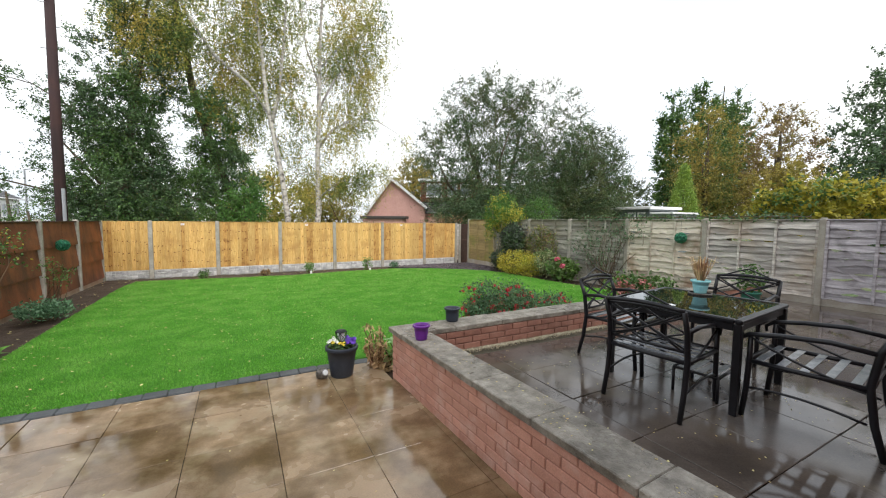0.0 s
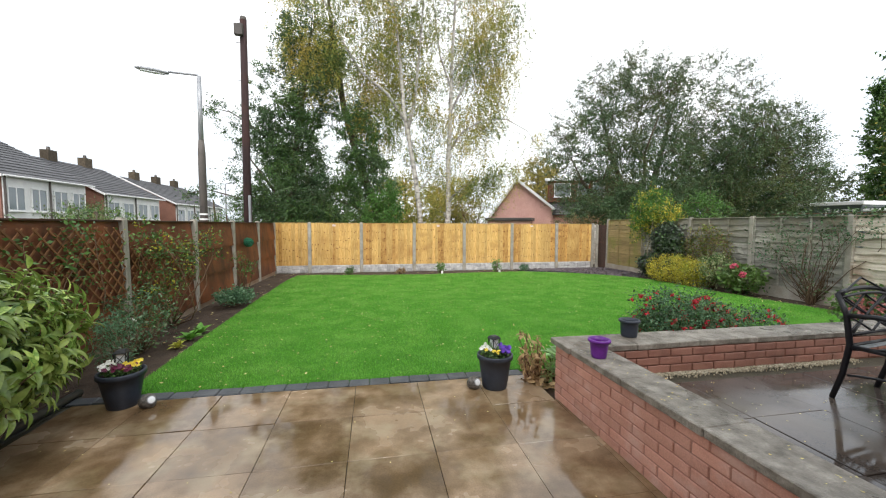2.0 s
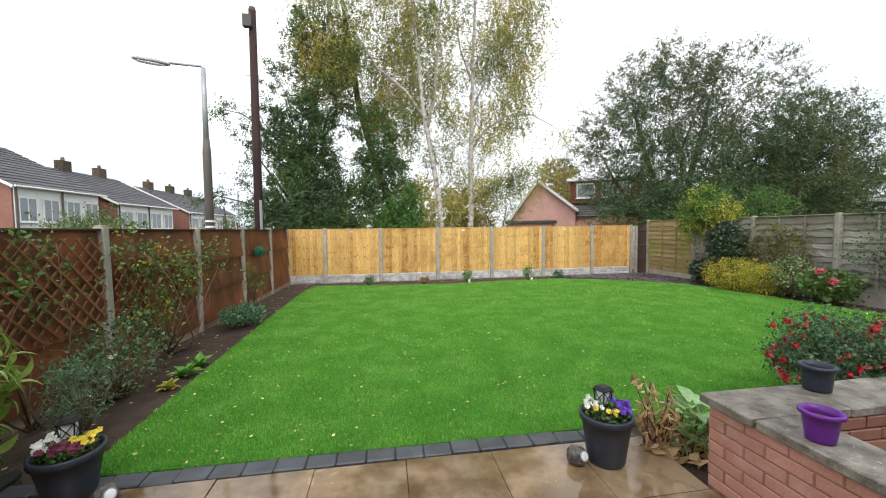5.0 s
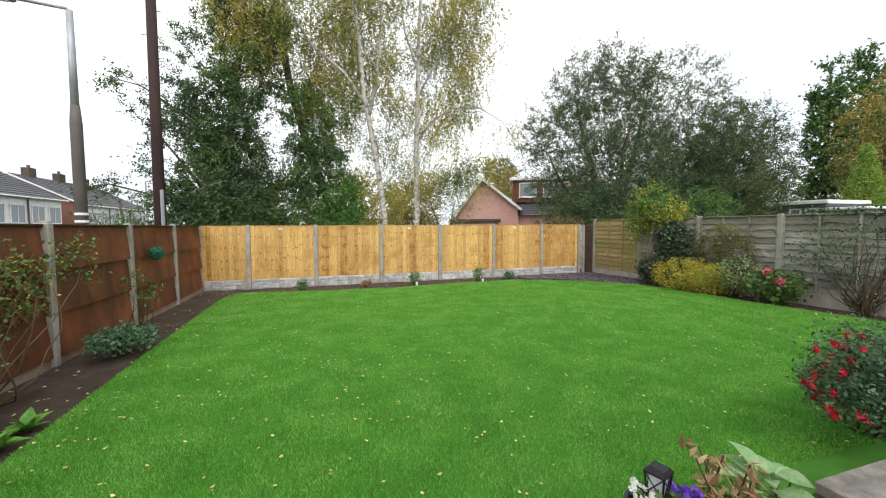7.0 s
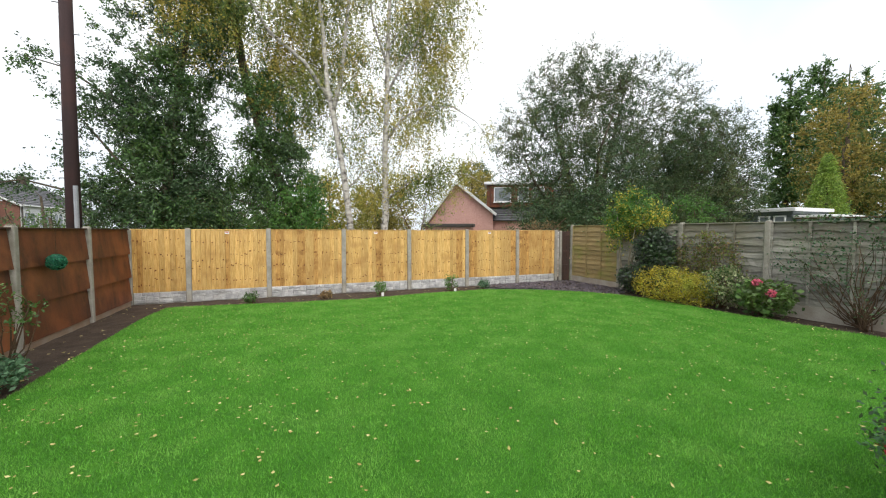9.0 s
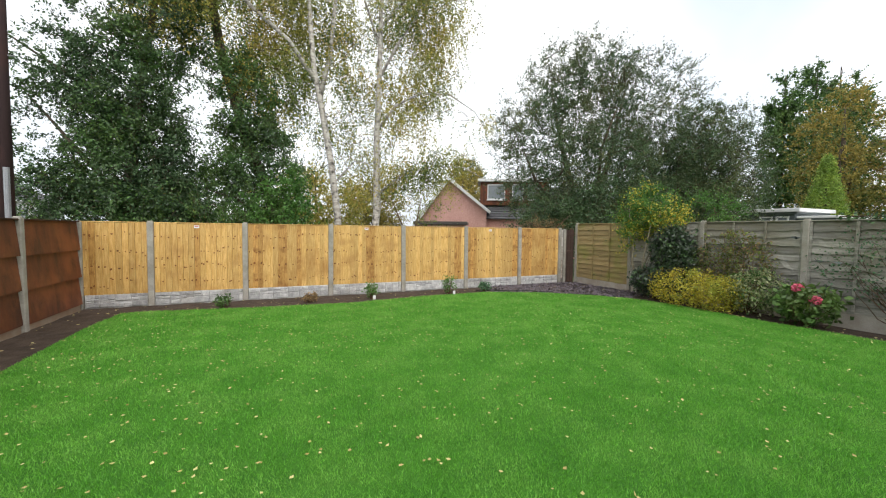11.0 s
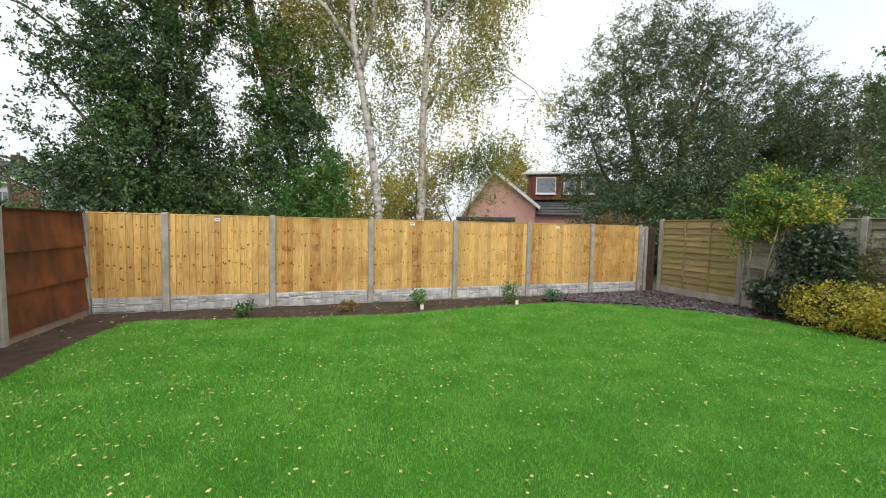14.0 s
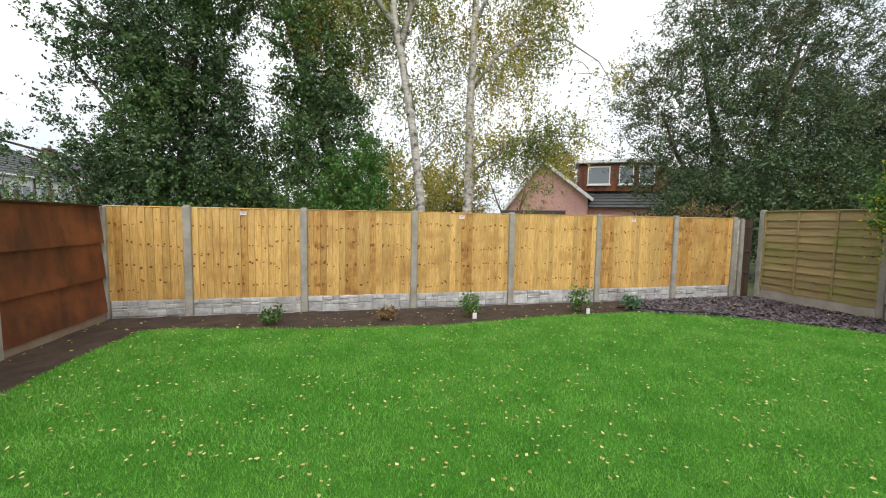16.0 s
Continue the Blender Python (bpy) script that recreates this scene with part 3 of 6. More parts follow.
def bricks(x, y, along, length, z0, courses, turn, me=brick_me):
    """Courses of stretcher bricks on a wall face."""
    for c in range(courses):
        n = int(length / 0.225)
        for i in range(n + 1):
            a = i * 0.225 + (0.1125 if c % 2 else 0.0)
            if a + 0.2 > length:
                continue
            px, py = (x + SKEW * (4.5 - y + a + 0.11), y - a - 0.11) if along == "y" else (x + a + 0.11, y)
            b = part("brick", me, None, gwall)
            b.matrix_basis = pose(px, py, z0 + CH * (c + 0.5), 0, rng.normal() * 0.3, turn + (1.8 if along == "y" else 0) + rng.normal() * 0.3)
        if c % 2:
            px, py = (x, y - 0.052) if along == "y" else (x + 0.052, y)
            part("brick", brick_half, None, gwall).matrix_basis = pose(px, py, z0 + CH * (c + 0.5), 0, 0, turn)


bricks(1.333, 4.50, "y", 5.0, -0.005, 7, 90)
bricks(1.33, 4.495, "x", 2.8, -0.005, 7, 0)
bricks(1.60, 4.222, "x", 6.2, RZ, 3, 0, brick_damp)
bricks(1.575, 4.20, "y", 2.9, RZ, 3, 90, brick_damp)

coping = thing("wall_coping", pose(0, 0, 0), "worn grey-brown stone coping slabs on the brick wall", "coping", kind="structure")
cop_l = (0.62, 0.63, 0.6, 0.66, 0.6, 0.62, 0.6, 0.62, 0.6)
y = 4.20
for k, ln in enumerate(cop_l):
    c = part("coping_slab", box(-0.152, -ln / 2 + 0.0015, 0, 0.152, ln / 2 - 0.0015, 0.052, 0.006), M_COPING, coping)
    c.matrix_basis = pose(1.443 + SKEW * (4.5 - y + ln / 2), y - ln / 2, WT, rng.normal() * 0.3, rng.normal() * 0.4, 1.8 + rng.normal() * 0.4)
    y -= ln
x = 1.287
for k in range(12):
    ln = 0.655 if k == 0 else 0.63
    c = part("coping_slab", box(-ln / 2 + 0.0015, -0.165, 0, ln / 2 - 0.0015, 0.165, 0.052, 0.006), M_COPING, coping)
    c.matrix_basis = pose(x + ln / 2, 4.375, WT, rng.normal() * 0.3, rng.normal() * 0.3, rng.normal() * 0.3)
    x += ln

pv = [(1.62 + rng.uniform(0, 1) * 2.7, 4.20 - abs(rng.normal()) * 0.045) for _ in range(1500)]
pc, pf = [], []
for i, (px, py) in enumerate(pv):
    g = moved(tube([(0, 0, -0.006), (0, 0, 0.004), (0, 0, 0.009)], [0.006, 0.0075, 0.003], 5), pose(px, py, RZ + 0.003, 0, 0, rng.uniform(0, 360)) @ Matrix.Diagonal((rng.uniform(0.5, 1.4), rng.uniform(0.5, 1.2), 1, 1)))
    pf.extend([tuple(q + len(pc) for q in t) for t in g[1]])
    pc.extend(g[0])
tagged(part("gravel_strip", (pc, pf), M_PEBBLE), "pale gravel strewn along the foot of the inner wall", "gravel", kind="stuff")

db = [(rng.uniform(1.75, 5.5), rng.uniform(0.3, 4.1), RZ + 0.004) for _ in range(420)] + [(rng.uniform(-2.8, 1.2), rng.uniform(0.5, 5.0), 0.004) for _ in range(60)]
db += [(1.46 + SKEW * (4.5 - q) + rng.uniform(-0.14, 0.14), q, WT + 0.055) for q in rng.uniform(0.6, 4.2, 130)]
tagged(part("leaf_litter", leaf_mesh("leaf_litter", np.array(db), 0.014, L_FALLEN, 0.9, 0.7), None), "tiny pale leaf fragments strewn on wet paving", "leaves", kind="stuff")

# house wall behind the camera closes the place
tagged(part("wall_house", box(-3.7, -1.0, -0.2, 9.0, -0.7, 5.2, 0.01), M_HOUSEBRICK), "plain red brick rear wall of the house", "wall", kind="structure")

# black edging rail of the side bed
tagged(part("bed_edging", merge(tube([(-2.985, -0.65, 0.02), (-2.985, 5.28, 0.03)], 0.035, 10), tube([(-2.985, -0.65, -0.03), (-2.985, 5.28, -0.03)], 0.03, 8)), M_ROPE, smooth=True),
       "black plastic log edging along the side bed", "edging", kind="structure")

# ---- fences ----
def post(x, y, z0, z1, w=0.11, d=0.10, turn=0, label="grey concrete fence post standing in the soil"):
    geo = merge(box(-w / 2, -d / 2, z0, w / 2, d / 2, z1 - 0.02, 0.012), box(-w / 2 + 0.012, -d / 2 + 0.012, z1 - 0.024, w / 2 - 0.012, d / 2 - 0.012, z1, 0.008))
    ob = part("fence_post", geo, M_CONC, FENCE)
    ob.matrix_basis = pose(x, y, 0, rng.normal() * 0.25, rng.normal() * 0.25, turn)
    return ob


FENCE = thing("pine_fence", pose(0, 0, 0), "new golden pine closeboard fence with concrete posts and rock-faced boards", "fence")
FT, FY = 1.635, 15.30
PX = [-2.54, -0.755, 1.15, 3.055, 4.95, 6.81, 8.36]
GB = 0.12
rows_left = [-3.70] + PX[:-1]
brown = False
for i, (xa, xb) in enumerate(zip(rows_left, PX)):
    xa2, xb2 = xa + 0.05, xb - 0.05
    if i == 0:
        xa2 = xa + 0.02
    wd = xb2 - xa2
    n = max(6, round(wd / 0.104))
    bw = wd / n
    hgt = FT - 0.03 - GB
    panel = part("fence_panel", merge(*[box(-wd / 2, 0.004, zr, wd / 2, 0.045, zr + 0.04, 0.003) for zr in (0.15, 0.72, 1.3)],
                                      box(-wd / 2, -0.026, hgt + 0.006, wd / 2, 0.03, hgt + 0.024, 0.004)), M_PINE, FENCE)
    panel.matrix_basis = pose((xa2 + xb2) / 2, FY, GB)
    for k in range(n):
        h2 = hgt + rng.normal() * 0.003
        # feather-edged board: the thick edge laps the thin one of its neighbour
        t0, t1 = 0.024, 0.006
        a, c = -bw / 2 - 0.012, bw / 2
        vv = [(a, -t1, 0), (c, -t0, 0), (c, 0.0, 0), (a, 0.0, 0), (a, -t1, h2), (c, -t0, h2), (c, 0.0, h2), (a, 0.0, h2)]
        ff = [(0, 3, 2, 1), (4, 5, 6, 7), (0, 1, 5, 4), (1, 2, 6, 5), (2, 3, 7, 6), (3, 0, 4, 7)]
        marks = []
        brown = rng.uniform() < (0.6 if brown else 0.13)
        if k % 4 == 0:
            whorls = [hgt * q + rng.normal() * 0.05 for q in (0.14, 0.36, 0.58, 0.82)]
        for wz in whorls * 2:
            if rng.uniform() < 0.45:
                continue
            kx, kz = rng.uniform(-bw * 0.38, bw * 0.32), wz + rng.normal() * 0.018
            big = 1.5 if brown else 1.0
            rx, rz_ = big * rng.uniform(0.012, 0.034), big * rng.uniform(0.008, 0.022)
            rx = min(rx, bw * 0.46 - abs(kx))
            ky = -t1 - (t0 - t1) * (kx - a) / (c - a) - 0.0012
            o = len(vv)
            vv += [(kx + rx * math.cos(q * 1.047), ky - 0.0006 * math.cos(q * 1.047), kz + rz_ * math.sin(q * 1.047)) for q in range(6)]
            marks.append(len(ff))
            ff.append(tuple(range(o, o + 6)))
        me = mesh_of("board", (vv, ff), M_PINE_D if brown else M_PINE)
        me.materials.append(M_KNOT)
        for q in marks:
            me.polygons[q].material_index = 1
        b = part("board", me, None, panel)
        b.matrix_basis = pose(-wd / 2 + bw * (k + 0.5), rng.normal() * 0.003, 0.004, 0, rng.normal() * 0.15, 0)
    gb = part("gravel_board", box(-(xb - xa) / 2 + 0.05, -0.015, -0.2, (xb - xa) / 2 - 0.05, 0.03, GB + 0.003, 0.003), M_GRAVELB, FENCE)
    gb.matrix_basis = pose((xa + xb) / 2, FY, 0)
    sx = -(xb - xa) / 2 + 0.06
    while sx < (xb - xa) / 2 - 0.1:
        ln = min(rng.uniform(0.16, 0.34), (xb - xa) / 2 - 0.055 - sx)
        cuts = [-0.135] + sorted(rng.uniform(-0.07, 0.07, int(rng.integers(1, 4)))) + [0.122]
        for za, zb in zip(cuts[:-1], cuts[1:]):
            if zb - za < 0.03:
                continue
            split = ln * rng.uniform(0.35, 0.65) if zb - za < 0.09 and ln > 0.2 else ln
            for xs, xe in ((sx, sx + split), (sx + split, sx + ln)):
                if xe - xs > 0.03:
                    part("stone", box(xs, -0.044 + rng.uniform(0, 0.024), za, xe - 0.008, -0.01, zb - 0.007, 0.010), M_GRAVELB, gb)
        sx += ln
for k, xp in enumerate([-3.70] + PX):
    p = post(xp, FY - 0.015, -0.4, FT + (0.02 if k else 0.0), 0.115 if k else 0.07, 0.11)
post(8.56, FY - 0.02, -0.4, FT - 0.02, 0.10, 0.10)
# narrow weathered boards and dark gate piece that fill the corner
for k, xq in enumerate((8.44, 8.49)):
    part("filler_board", box(xq - 0.022, FY - 0.02, 0.0, xq + 0.022, FY + 0.01, FT - 0.05, 0.004), M_GREYWOOD, FENCE, "narrow weathered filler board")
gate = part("corner_panel", box(-0.3, 0.013, -0.2, 0.33, 0.03, 1.58, 0.004), M_BROWN_D, FENCE, "dark brown corner panel")
gate.matrix_basis = pose(8.86, 15.52, 0)
for k in range(5):
    part("board", box(-0.27 + k * 0.11, -0.01, -0.15, -0.165 + k * 0.11, 0.012, 1.60 - 0.01 * (k % 2), 0.003), M_BROWN_D, gate)
for zr in (0.35, 0.85, 1.4):
    part("rail", box(-0.27, -0.035, zr, 0.28, -0.012, zr + 0.05, 0.003), M_BROWN_D, gate)

# maker's labels on three of the panels
for xl in (-1.70, 2.05, 5.75):
    lab = thing("maker_label", pose(xl, FY - 0.036, 1.54), "small white maker's label on a pine panel", "label", "maker's labels")
    part("card", box(-0.05, -0.002, -0.03, 0.05, 0.0, 0.03, 0.001), M_WHITE, lab)
    part("red_bar", box(-0.035, -0.004, 0.0, 0.035, -0.0025, 0.014, 0.0005), M_RED, lab)

# brown fence on the street side
LXF = -3.72
FENCE = thing("brown_fence", pose(0, 0, 0), "red-brown stained timber fence with tall concrete posts", "fence")
LY = [15.26, 13.36, 11.33, 9.30, 7.24, 5.27, 3.27, 1.27, -0.73]
LT = 1.635
for i in range(len(LY) - 1):
    ya, yb = LY[i + 1], LY[i]
    yc, wd = (ya + yb) / 2, yb - ya - 0.09
    z0 = gz(yc) + 0.08
    hgt = LT - z0 - 0.03
    panel = part("fence_panel", box(-wd / 2, -0.02, hgt + 0.002, wd / 2, 0.055, hgt + 0.026, 0.004), M_BROWN_D, FENCE)
    nb = 3
    # three deep boards, each leaning out over the one below
    for t in range(nb):
        zb, zt = hgt * t / nb, hgt * (t + 1) / nb
        vv, ff, ns = [], [], 6
        for q in range(ns + 1):
            xq = -wd / 2 + wd * q / ns
            wv = rng.normal() * 0.003
            vv += [(xq, 0.062 + wv, zb - 0.012), (xq, 0.008, zt + 0.012), (xq, 0.0, zt + 0.012), (xq, 0.044 + wv, zb - 0.012)]
        for q in range(ns):
            o = q * 4
            ff += [(o + e, o + (e + 1) % 4, o + 4 + (e + 1) % 4, o + 4 + e) for e in range(4)]
        part("board", (vv, ff), M_BROWN, panel)
    panel.matrix_basis = pose(LXF, yc, z0, 0, 0, -90)
    gb = part("gravel_board", box(-wd / 2, -0.02, -0.3, wd / 2, 0.03, z0 - 0.004, 0.006), M_CONC_T, FENCE, "tan stained gravel board")
    gb.matrix_basis = pose(LXF, yc, 0, 0, 0, -90)
for yy in LY[1:]:
    post(LXF + 0.03, yy, -0.4, LT + 0.03, 0.10, 0.11, 90, "tall grey concrete post of the brown fence")

# trellis panels on the brown fence
def trellis(y0, y1, z0, z1, lab):
    tr = thing("trellis", pose(LXF + 0.07, 0, 0), lab, "trellis")
    s = 0.17
    h = z1 - z0
    for sgn, off in ((1, 0.0), (-1, 0.012)):
        k = y0 - h
        while k < y1:
            a, b = k, k + h
            ya, yb = max(a, y0), min(b, y1)
            if yb - ya > 0.05:
                za, zb = z0 + (ya - k), z0 + (yb - k)
                if sgn < 0:
                    za, zb = z1 - (ya - k), z1 - (yb - k)
                p0, p1 = Vector((off, ya, za)), Vector((off, yb, zb))
                ln = (p1 - p0).length
                g = box(-0.005, 0, -0.012, 0.005, ln, 0.012, 0.002)
                o = part("lath", g, M_TRELLIS, tr)
                o.matrix_basis = Matrix.Translation(p0) @ pose(0, 0, 0, math.degrees(math.atan2(zb - za, yb - ya)), 0, 0)
            k += s
    return tr


trellis(5.34, 7.16, 0.60, 1.53, "orange-brown diamond trellis fixed to the brown fence")
trellis(7.32, 9.22, 0.55, 1.28, "orange-brown diamond trellis half hidden by a rose")

# grey lap fence towards the neighbour
RXF = 8.98
FENCE = thing("grey_fence", pose(0, 0, 0), "weathered grey waney-lap timber fence with concrete posts", "fence")
RY = [15.12, 13.05, 11.10, 9.22, 7.25, 5.34, 3.43, 1.5, -0.4]
RT = 1.79
for i in range(len(RY) - 1):
    ya, yb = RY[i + 1], RY[i]
    yc, wd = (ya + yb) / 2, yb - ya - 0.09
    near = yc < 5.0
    z0 = (RZ + 0.13) if near else gz(yc) + (0.26 if i else 0.18)
    m = M_GREENWOOD if i == 0 else (M_GREYWOOD_D if i < 4 else M_TANWOOD if i == 4 else M_GREYWOOD if i == 5 else M_VIOLETWOOD)
    hgt = RT - z0 - 0.03
    panel = part("fence_panel", box(-wd / 2, -0.015, hgt + 0.012, wd / 2, 0.055, hgt + 0.034, 0.004), m, FENCE, "greenish lap panel" if i == 0 else "")
    panel.matrix_basis = pose(RXF, yc, z0, 0, 0, 90)
    n = 11
    for k in range(n):
        zb = hgt * k / n
        ns, ph = 14, rng.uniform(0.3, 1.3)
        vv, ff = [], []
        for q in range(ns + 1):
            xq = -wd / 2 + wd * q / ns
            slot = 0.055 * (k < n - 1 and rng.uniform() < (0.4 if i > 5 else 0.2 if i > 3 else 0.06))
            wav = rng.normal() * (0.011 if i else 0.005) + (0.016 * math.sin(q * ph + k * 2.1) if i else 0)
            vv += [(xq, 0.046 + wav * 0.3, zb - 0.02 + wav), (xq, 0.006, zb + hgt / n + 0.012 - slot), (xq, 0.0, zb + hgt / n + 0.012 - slot), (xq, 0.030, zb - 0.02 + wav)]
        for q in range(ns):
            o = q * 4
            for e in range(4):
                ff.append((o + e, o + (e + 1) % 4, o + 4 + (e + 1) % 4, o + 4 + e))
        part("lap_board", (vv, ff), m, panel)
    for k in range(4):
        xb_ = -wd / 2 + 0.02 + (wd - 0.04) * k / 3
        part("batten", box(xb_ - 0.02, 0.038, -0.01, xb_ + 0.02, 0.066, hgt, 0.003), m, panel)
    gb = part("gravel_board", box(-wd / 2, -0.02, -0.3, wd / 2, 0.035, z0 - 0.015, 0.006), M_CONC_W, FENCE, "pale concrete gravel board")
    gb.matrix_basis = pose(RXF, yc, 0, 0, 0, 90)
for yy in RY:
    post(RXF - 0.03, yy, -0.4, RT + 0.03, 0.10, 0.11, 90, "tall concrete post of the grey lap fence")

# ---- trees ----
def limb(p0, p1, r0, r1, bend, n=7, seg=6):
    p0, p1 = Vector(p0), Vector(p1)
    pts, rr = [], []
    off = Vector(rng.normal(size=3)) * bend
    for i in range(n + 1):
        t = i / n
        q = p0.lerp(p1, t) + off * math.sin(math.pi * t) + Vector(rng.normal(size=3)) * bend * 0.15 * (0 < i < n)
        pts.append(tuple(q))
        rr.append(r0 + (r1 - r0) * t)
    return pts, tube(pts, rr, seg)


def opened(tips, gap):
    """Thins the clumps by a slow noise, which leaves gaps and an uneven outline."""
    q = np.array([noise.noise(Vector(p) * 0.85) + 0.4 * noise.noise(Vector(p) * 2.1) for p in tips])
    return tips[q > gap - 0.30 + rng.normal(size=len(tips)) * 0.08]


def sprays(tips, core, twigs, length, leaves, droop, outward, spread):
    """Leaf places along short twigs that leave each clump outwards and sag; also the twigs' own lines."""
    k = np.repeat(tips, twigs, axis=0) + rng.normal(size=(len(tips) * twigs, 3)) * spread
    d = k - core
    d /= np.linalg.norm(d, axis=1)[:, None] + 1e-6
    d = d * outward + rng.normal(size=d.shape) * 0.55 * (1 - 0.6 * min(1.0, droop))
    ln = length * rng.uniform(0.35, 1.25, len(k))[:, None]
    down = np.array([0, 0, 1.0]) * droop

    def at(f):
        return k + d * ln * f - down * ln * f ** 1.4

    f = rng.uniform(0.05, 1.0, (len(k), leaves))
    pos = k[:, None, :] + d[:, None, :] * (ln * f)[:, :, None] - down * (ln * f ** 1.4)[:, :, None]
    pos = pos.reshape(-1, 3) + rng.normal(size=(len(k) * leaves, 3)) * 0.035
    return pos, np.stack([k, at(0.5), at(1.0)], 1)


def twig_mesh(lines, r, material):
    """Thin three-sided twigs along (start, middle, end)."""
    quads = []
    n = len(lines)
    offs = np.array([[r, 0, 0], [-r * 0.5, r * 0.87, 0.3 * r], [-r * 0.5, -r * 0.87, -0.3 * r]])
    for a, b, ra, rb in ((0, 1, 1.0, 0.7), (1, 2, 0.7, 0.35)):
        for e in range(3):
            o0, o1 = offs[e], offs[(e + 1) % 3]
            quads.append(np.stack([lines[:, a] + o0 * ra, lines[:, a] + o1 * ra, lines[:, b] + o1 * rb, lines[:, b] + o0 * rb], 1).reshape(-1, 3))
    return quads_mesh("twig", np.concatenate(quads), 4, material)


def tree(name, base, trunks, crowns, leaf, leaf_size, bark, label, category="tree", shell=0.35, twig=0.012, clump=0.30, per=26,
         hang=0.0, flat=0.0, aspect=0.55, branch_every=3, second=None, gap=0.0):
    """trunks: polylines with radii. crowns: (centre, radii, clumps). Leaves sit in clumps at the ends of branches."""
    leaf_size *= 0.72
    root = thing(name, pose(*base), label, category)
    inv = root.matrix_basis.inverted()
    wood, trunk = [], []
    stems = []
    for pts, radii in trunks:
        trunk.append(tube(pts, radii, 10))
        stems += [Vector(p) for p in pts[1:]]
    all_leaves, tips2 = [], []
    nodes = np.array([tuple(p) for p in stems])
    tip_sets = [in_ellipsoid(clumps, c, r, shell) for c, r, clumps in crowns]
    every = np.concatenate(tip_sets)[::branch_every]
    order = np.argsort([np.min(np.linalg.norm(nodes - t, axis=1)) for t in every])
    for i in order:
        t = every[i]
        d = np.linalg.norm(nodes - t, axis=1) + 0.7 * np.clip(nodes[:, 2] - t[2] + 0.1, 0, None)
        q = nodes[int(np.argmin(d))]
        ln = float(np.linalg.norm(t - q))
        pts, g = limb(q, t, twig * (0.7 + 0.8 * min(ln, 2.0)), twig * 0.4, ln * 0.09, 4, 4)
        wood.append(g)
        nodes = np.concatenate([nodes, np.array(pts[1:])])
    twig_lines = []
    for tips, (c, r, _) in zip(tip_sets, crowns):
        tips = opened(tips, gap)
        if not len(tips):
            continue
        core = np.array(c) - np.array([0, 0, 0.45 * r[2]])
        twigs = max(3, round(per * 0.2))
        if hang:
            lv, tw = sprays(tips, core, twigs, hang, 13, 1.0, 0.25, clump)
        else:
            lv, tw = sprays(tips, core, twigs, clump * 2.6, 10, 0.22, 0.7, clump * 0.35)
        all_leaves.append(lv)
        twig_lines.append(tw)
    part("trunk", moved(merge(*trunk), inv), bark, root, smooth=True)
    part("branch_work", moved(merge(*wood), inv), M_TWIG if bark == M_BIRCH else bark, root, smooth=True)["kind"] = "stuff"
    tw = np.concatenate(twig_lines)
    tw = tw[rng.uniform(0, 1, len(tw)) < (0.15 if hang else 0.45)] - np.array(base)
    part("twig", twig_mesh(tw, min(0.006, twig * 0.3), M_TWIG), None, root)["kind"] = "stuff"
    lv = np.concatenate(all_leaves) - np.array(base)
    if second:
        zone = np.sin(lv[:, 0] * 1.7 + np.sin(lv[:, 2] * 1.1) * 1.5) * np.sin(lv[:, 2] * 1.3 + lv[:, 1] + 0.6) * 0.5 + 0.5
        pick = 0.45 * rng.uniform(0, 1, len(lv)) + 0.55 * (1 - zone) < second[1]
        part("crown", leaf_mesh("crown", lv[~pick], leaf_size, leaf, flat, aspect, 0.3), None, root)
        part("foliage", leaf_mesh("foliage", lv[pick], leaf_size, second[0], flat, aspect, 0.3), None, root)
    else:
        part("crown", leaf_mesh("crown", lv, leaf_size, leaf, flat, aspect, 0.3), None, root)
    return root


GB0 = -0.30
# two white-stemmed birches just behind the pine fence
tree("birch_tree", (1.75, 18, GB0),
     [([(1.75, 18, GB0), (1.7, 18, 1.9), (1.5, 18, 3.6), (1.2, 18, 5.4), (1.0, 18, 6.4), (0.85, 18, 8.5), (0.6, 18.1, 11), (0.4, 18, 14)], [0.14, 0.115, 0.105, 0.095, 0.085, 0.065, 0.05, 0.02]),
      ([(1.1, 18, 6.0), (0.3, 17.9, 7.1), (-0.8, 17.8, 7.9), (-1.6, 17.8, 9.2), (-2.6, 17.8, 11.5)], [0.075, 0.065, 0.055, 0.045, 0.015]),
      ([(1.15, 18, 5.6), (1.5, 18.2, 7.0), (1.75, 18.3, 9.5), (2.0, 18.4, 12.5)], [0.08, 0.07, 0.05, 0.02]),
      ([(1.6, 18, 3.0), (2.2, 17.8, 3.7), (2.9, 17.7, 3.6)], [0.03, 0.02, 0.01])],
     [((-1.2, 18.6, 10.0), (2.9, 1.8, 3.2), 640), ((0.9, 19.0, 9.6), (1.6, 1.2, 3.6), 200), ((-2.6, 18.0, 8.4), (1.6, 1.2, 1.6), 228),
      ((-0.1, 18.4, 6.2), (1.2, 0.8, 1.2), 120), ((0.9, 19.4, 5.8), (1.8, 0.6, 2.0), 80), ((0.4, 18.9, 8.2), (1.6, 0.8, 1.6), 110), ((1.1, 19.0, 4.0), (1.0, 0.6, 1.0), 44), ((-0.4, 18.2, 13.5), (3.2, 1.8, 2.0), 228)],
     L_BIRCHG, 0.10, M_BIRCH, "tall white-barked birch with thinning yellow-green leaves", hang=0.8, clump=0.22, per=34, twig=0.010, second=(L_BIRCH, 0.5), gap=0.12)
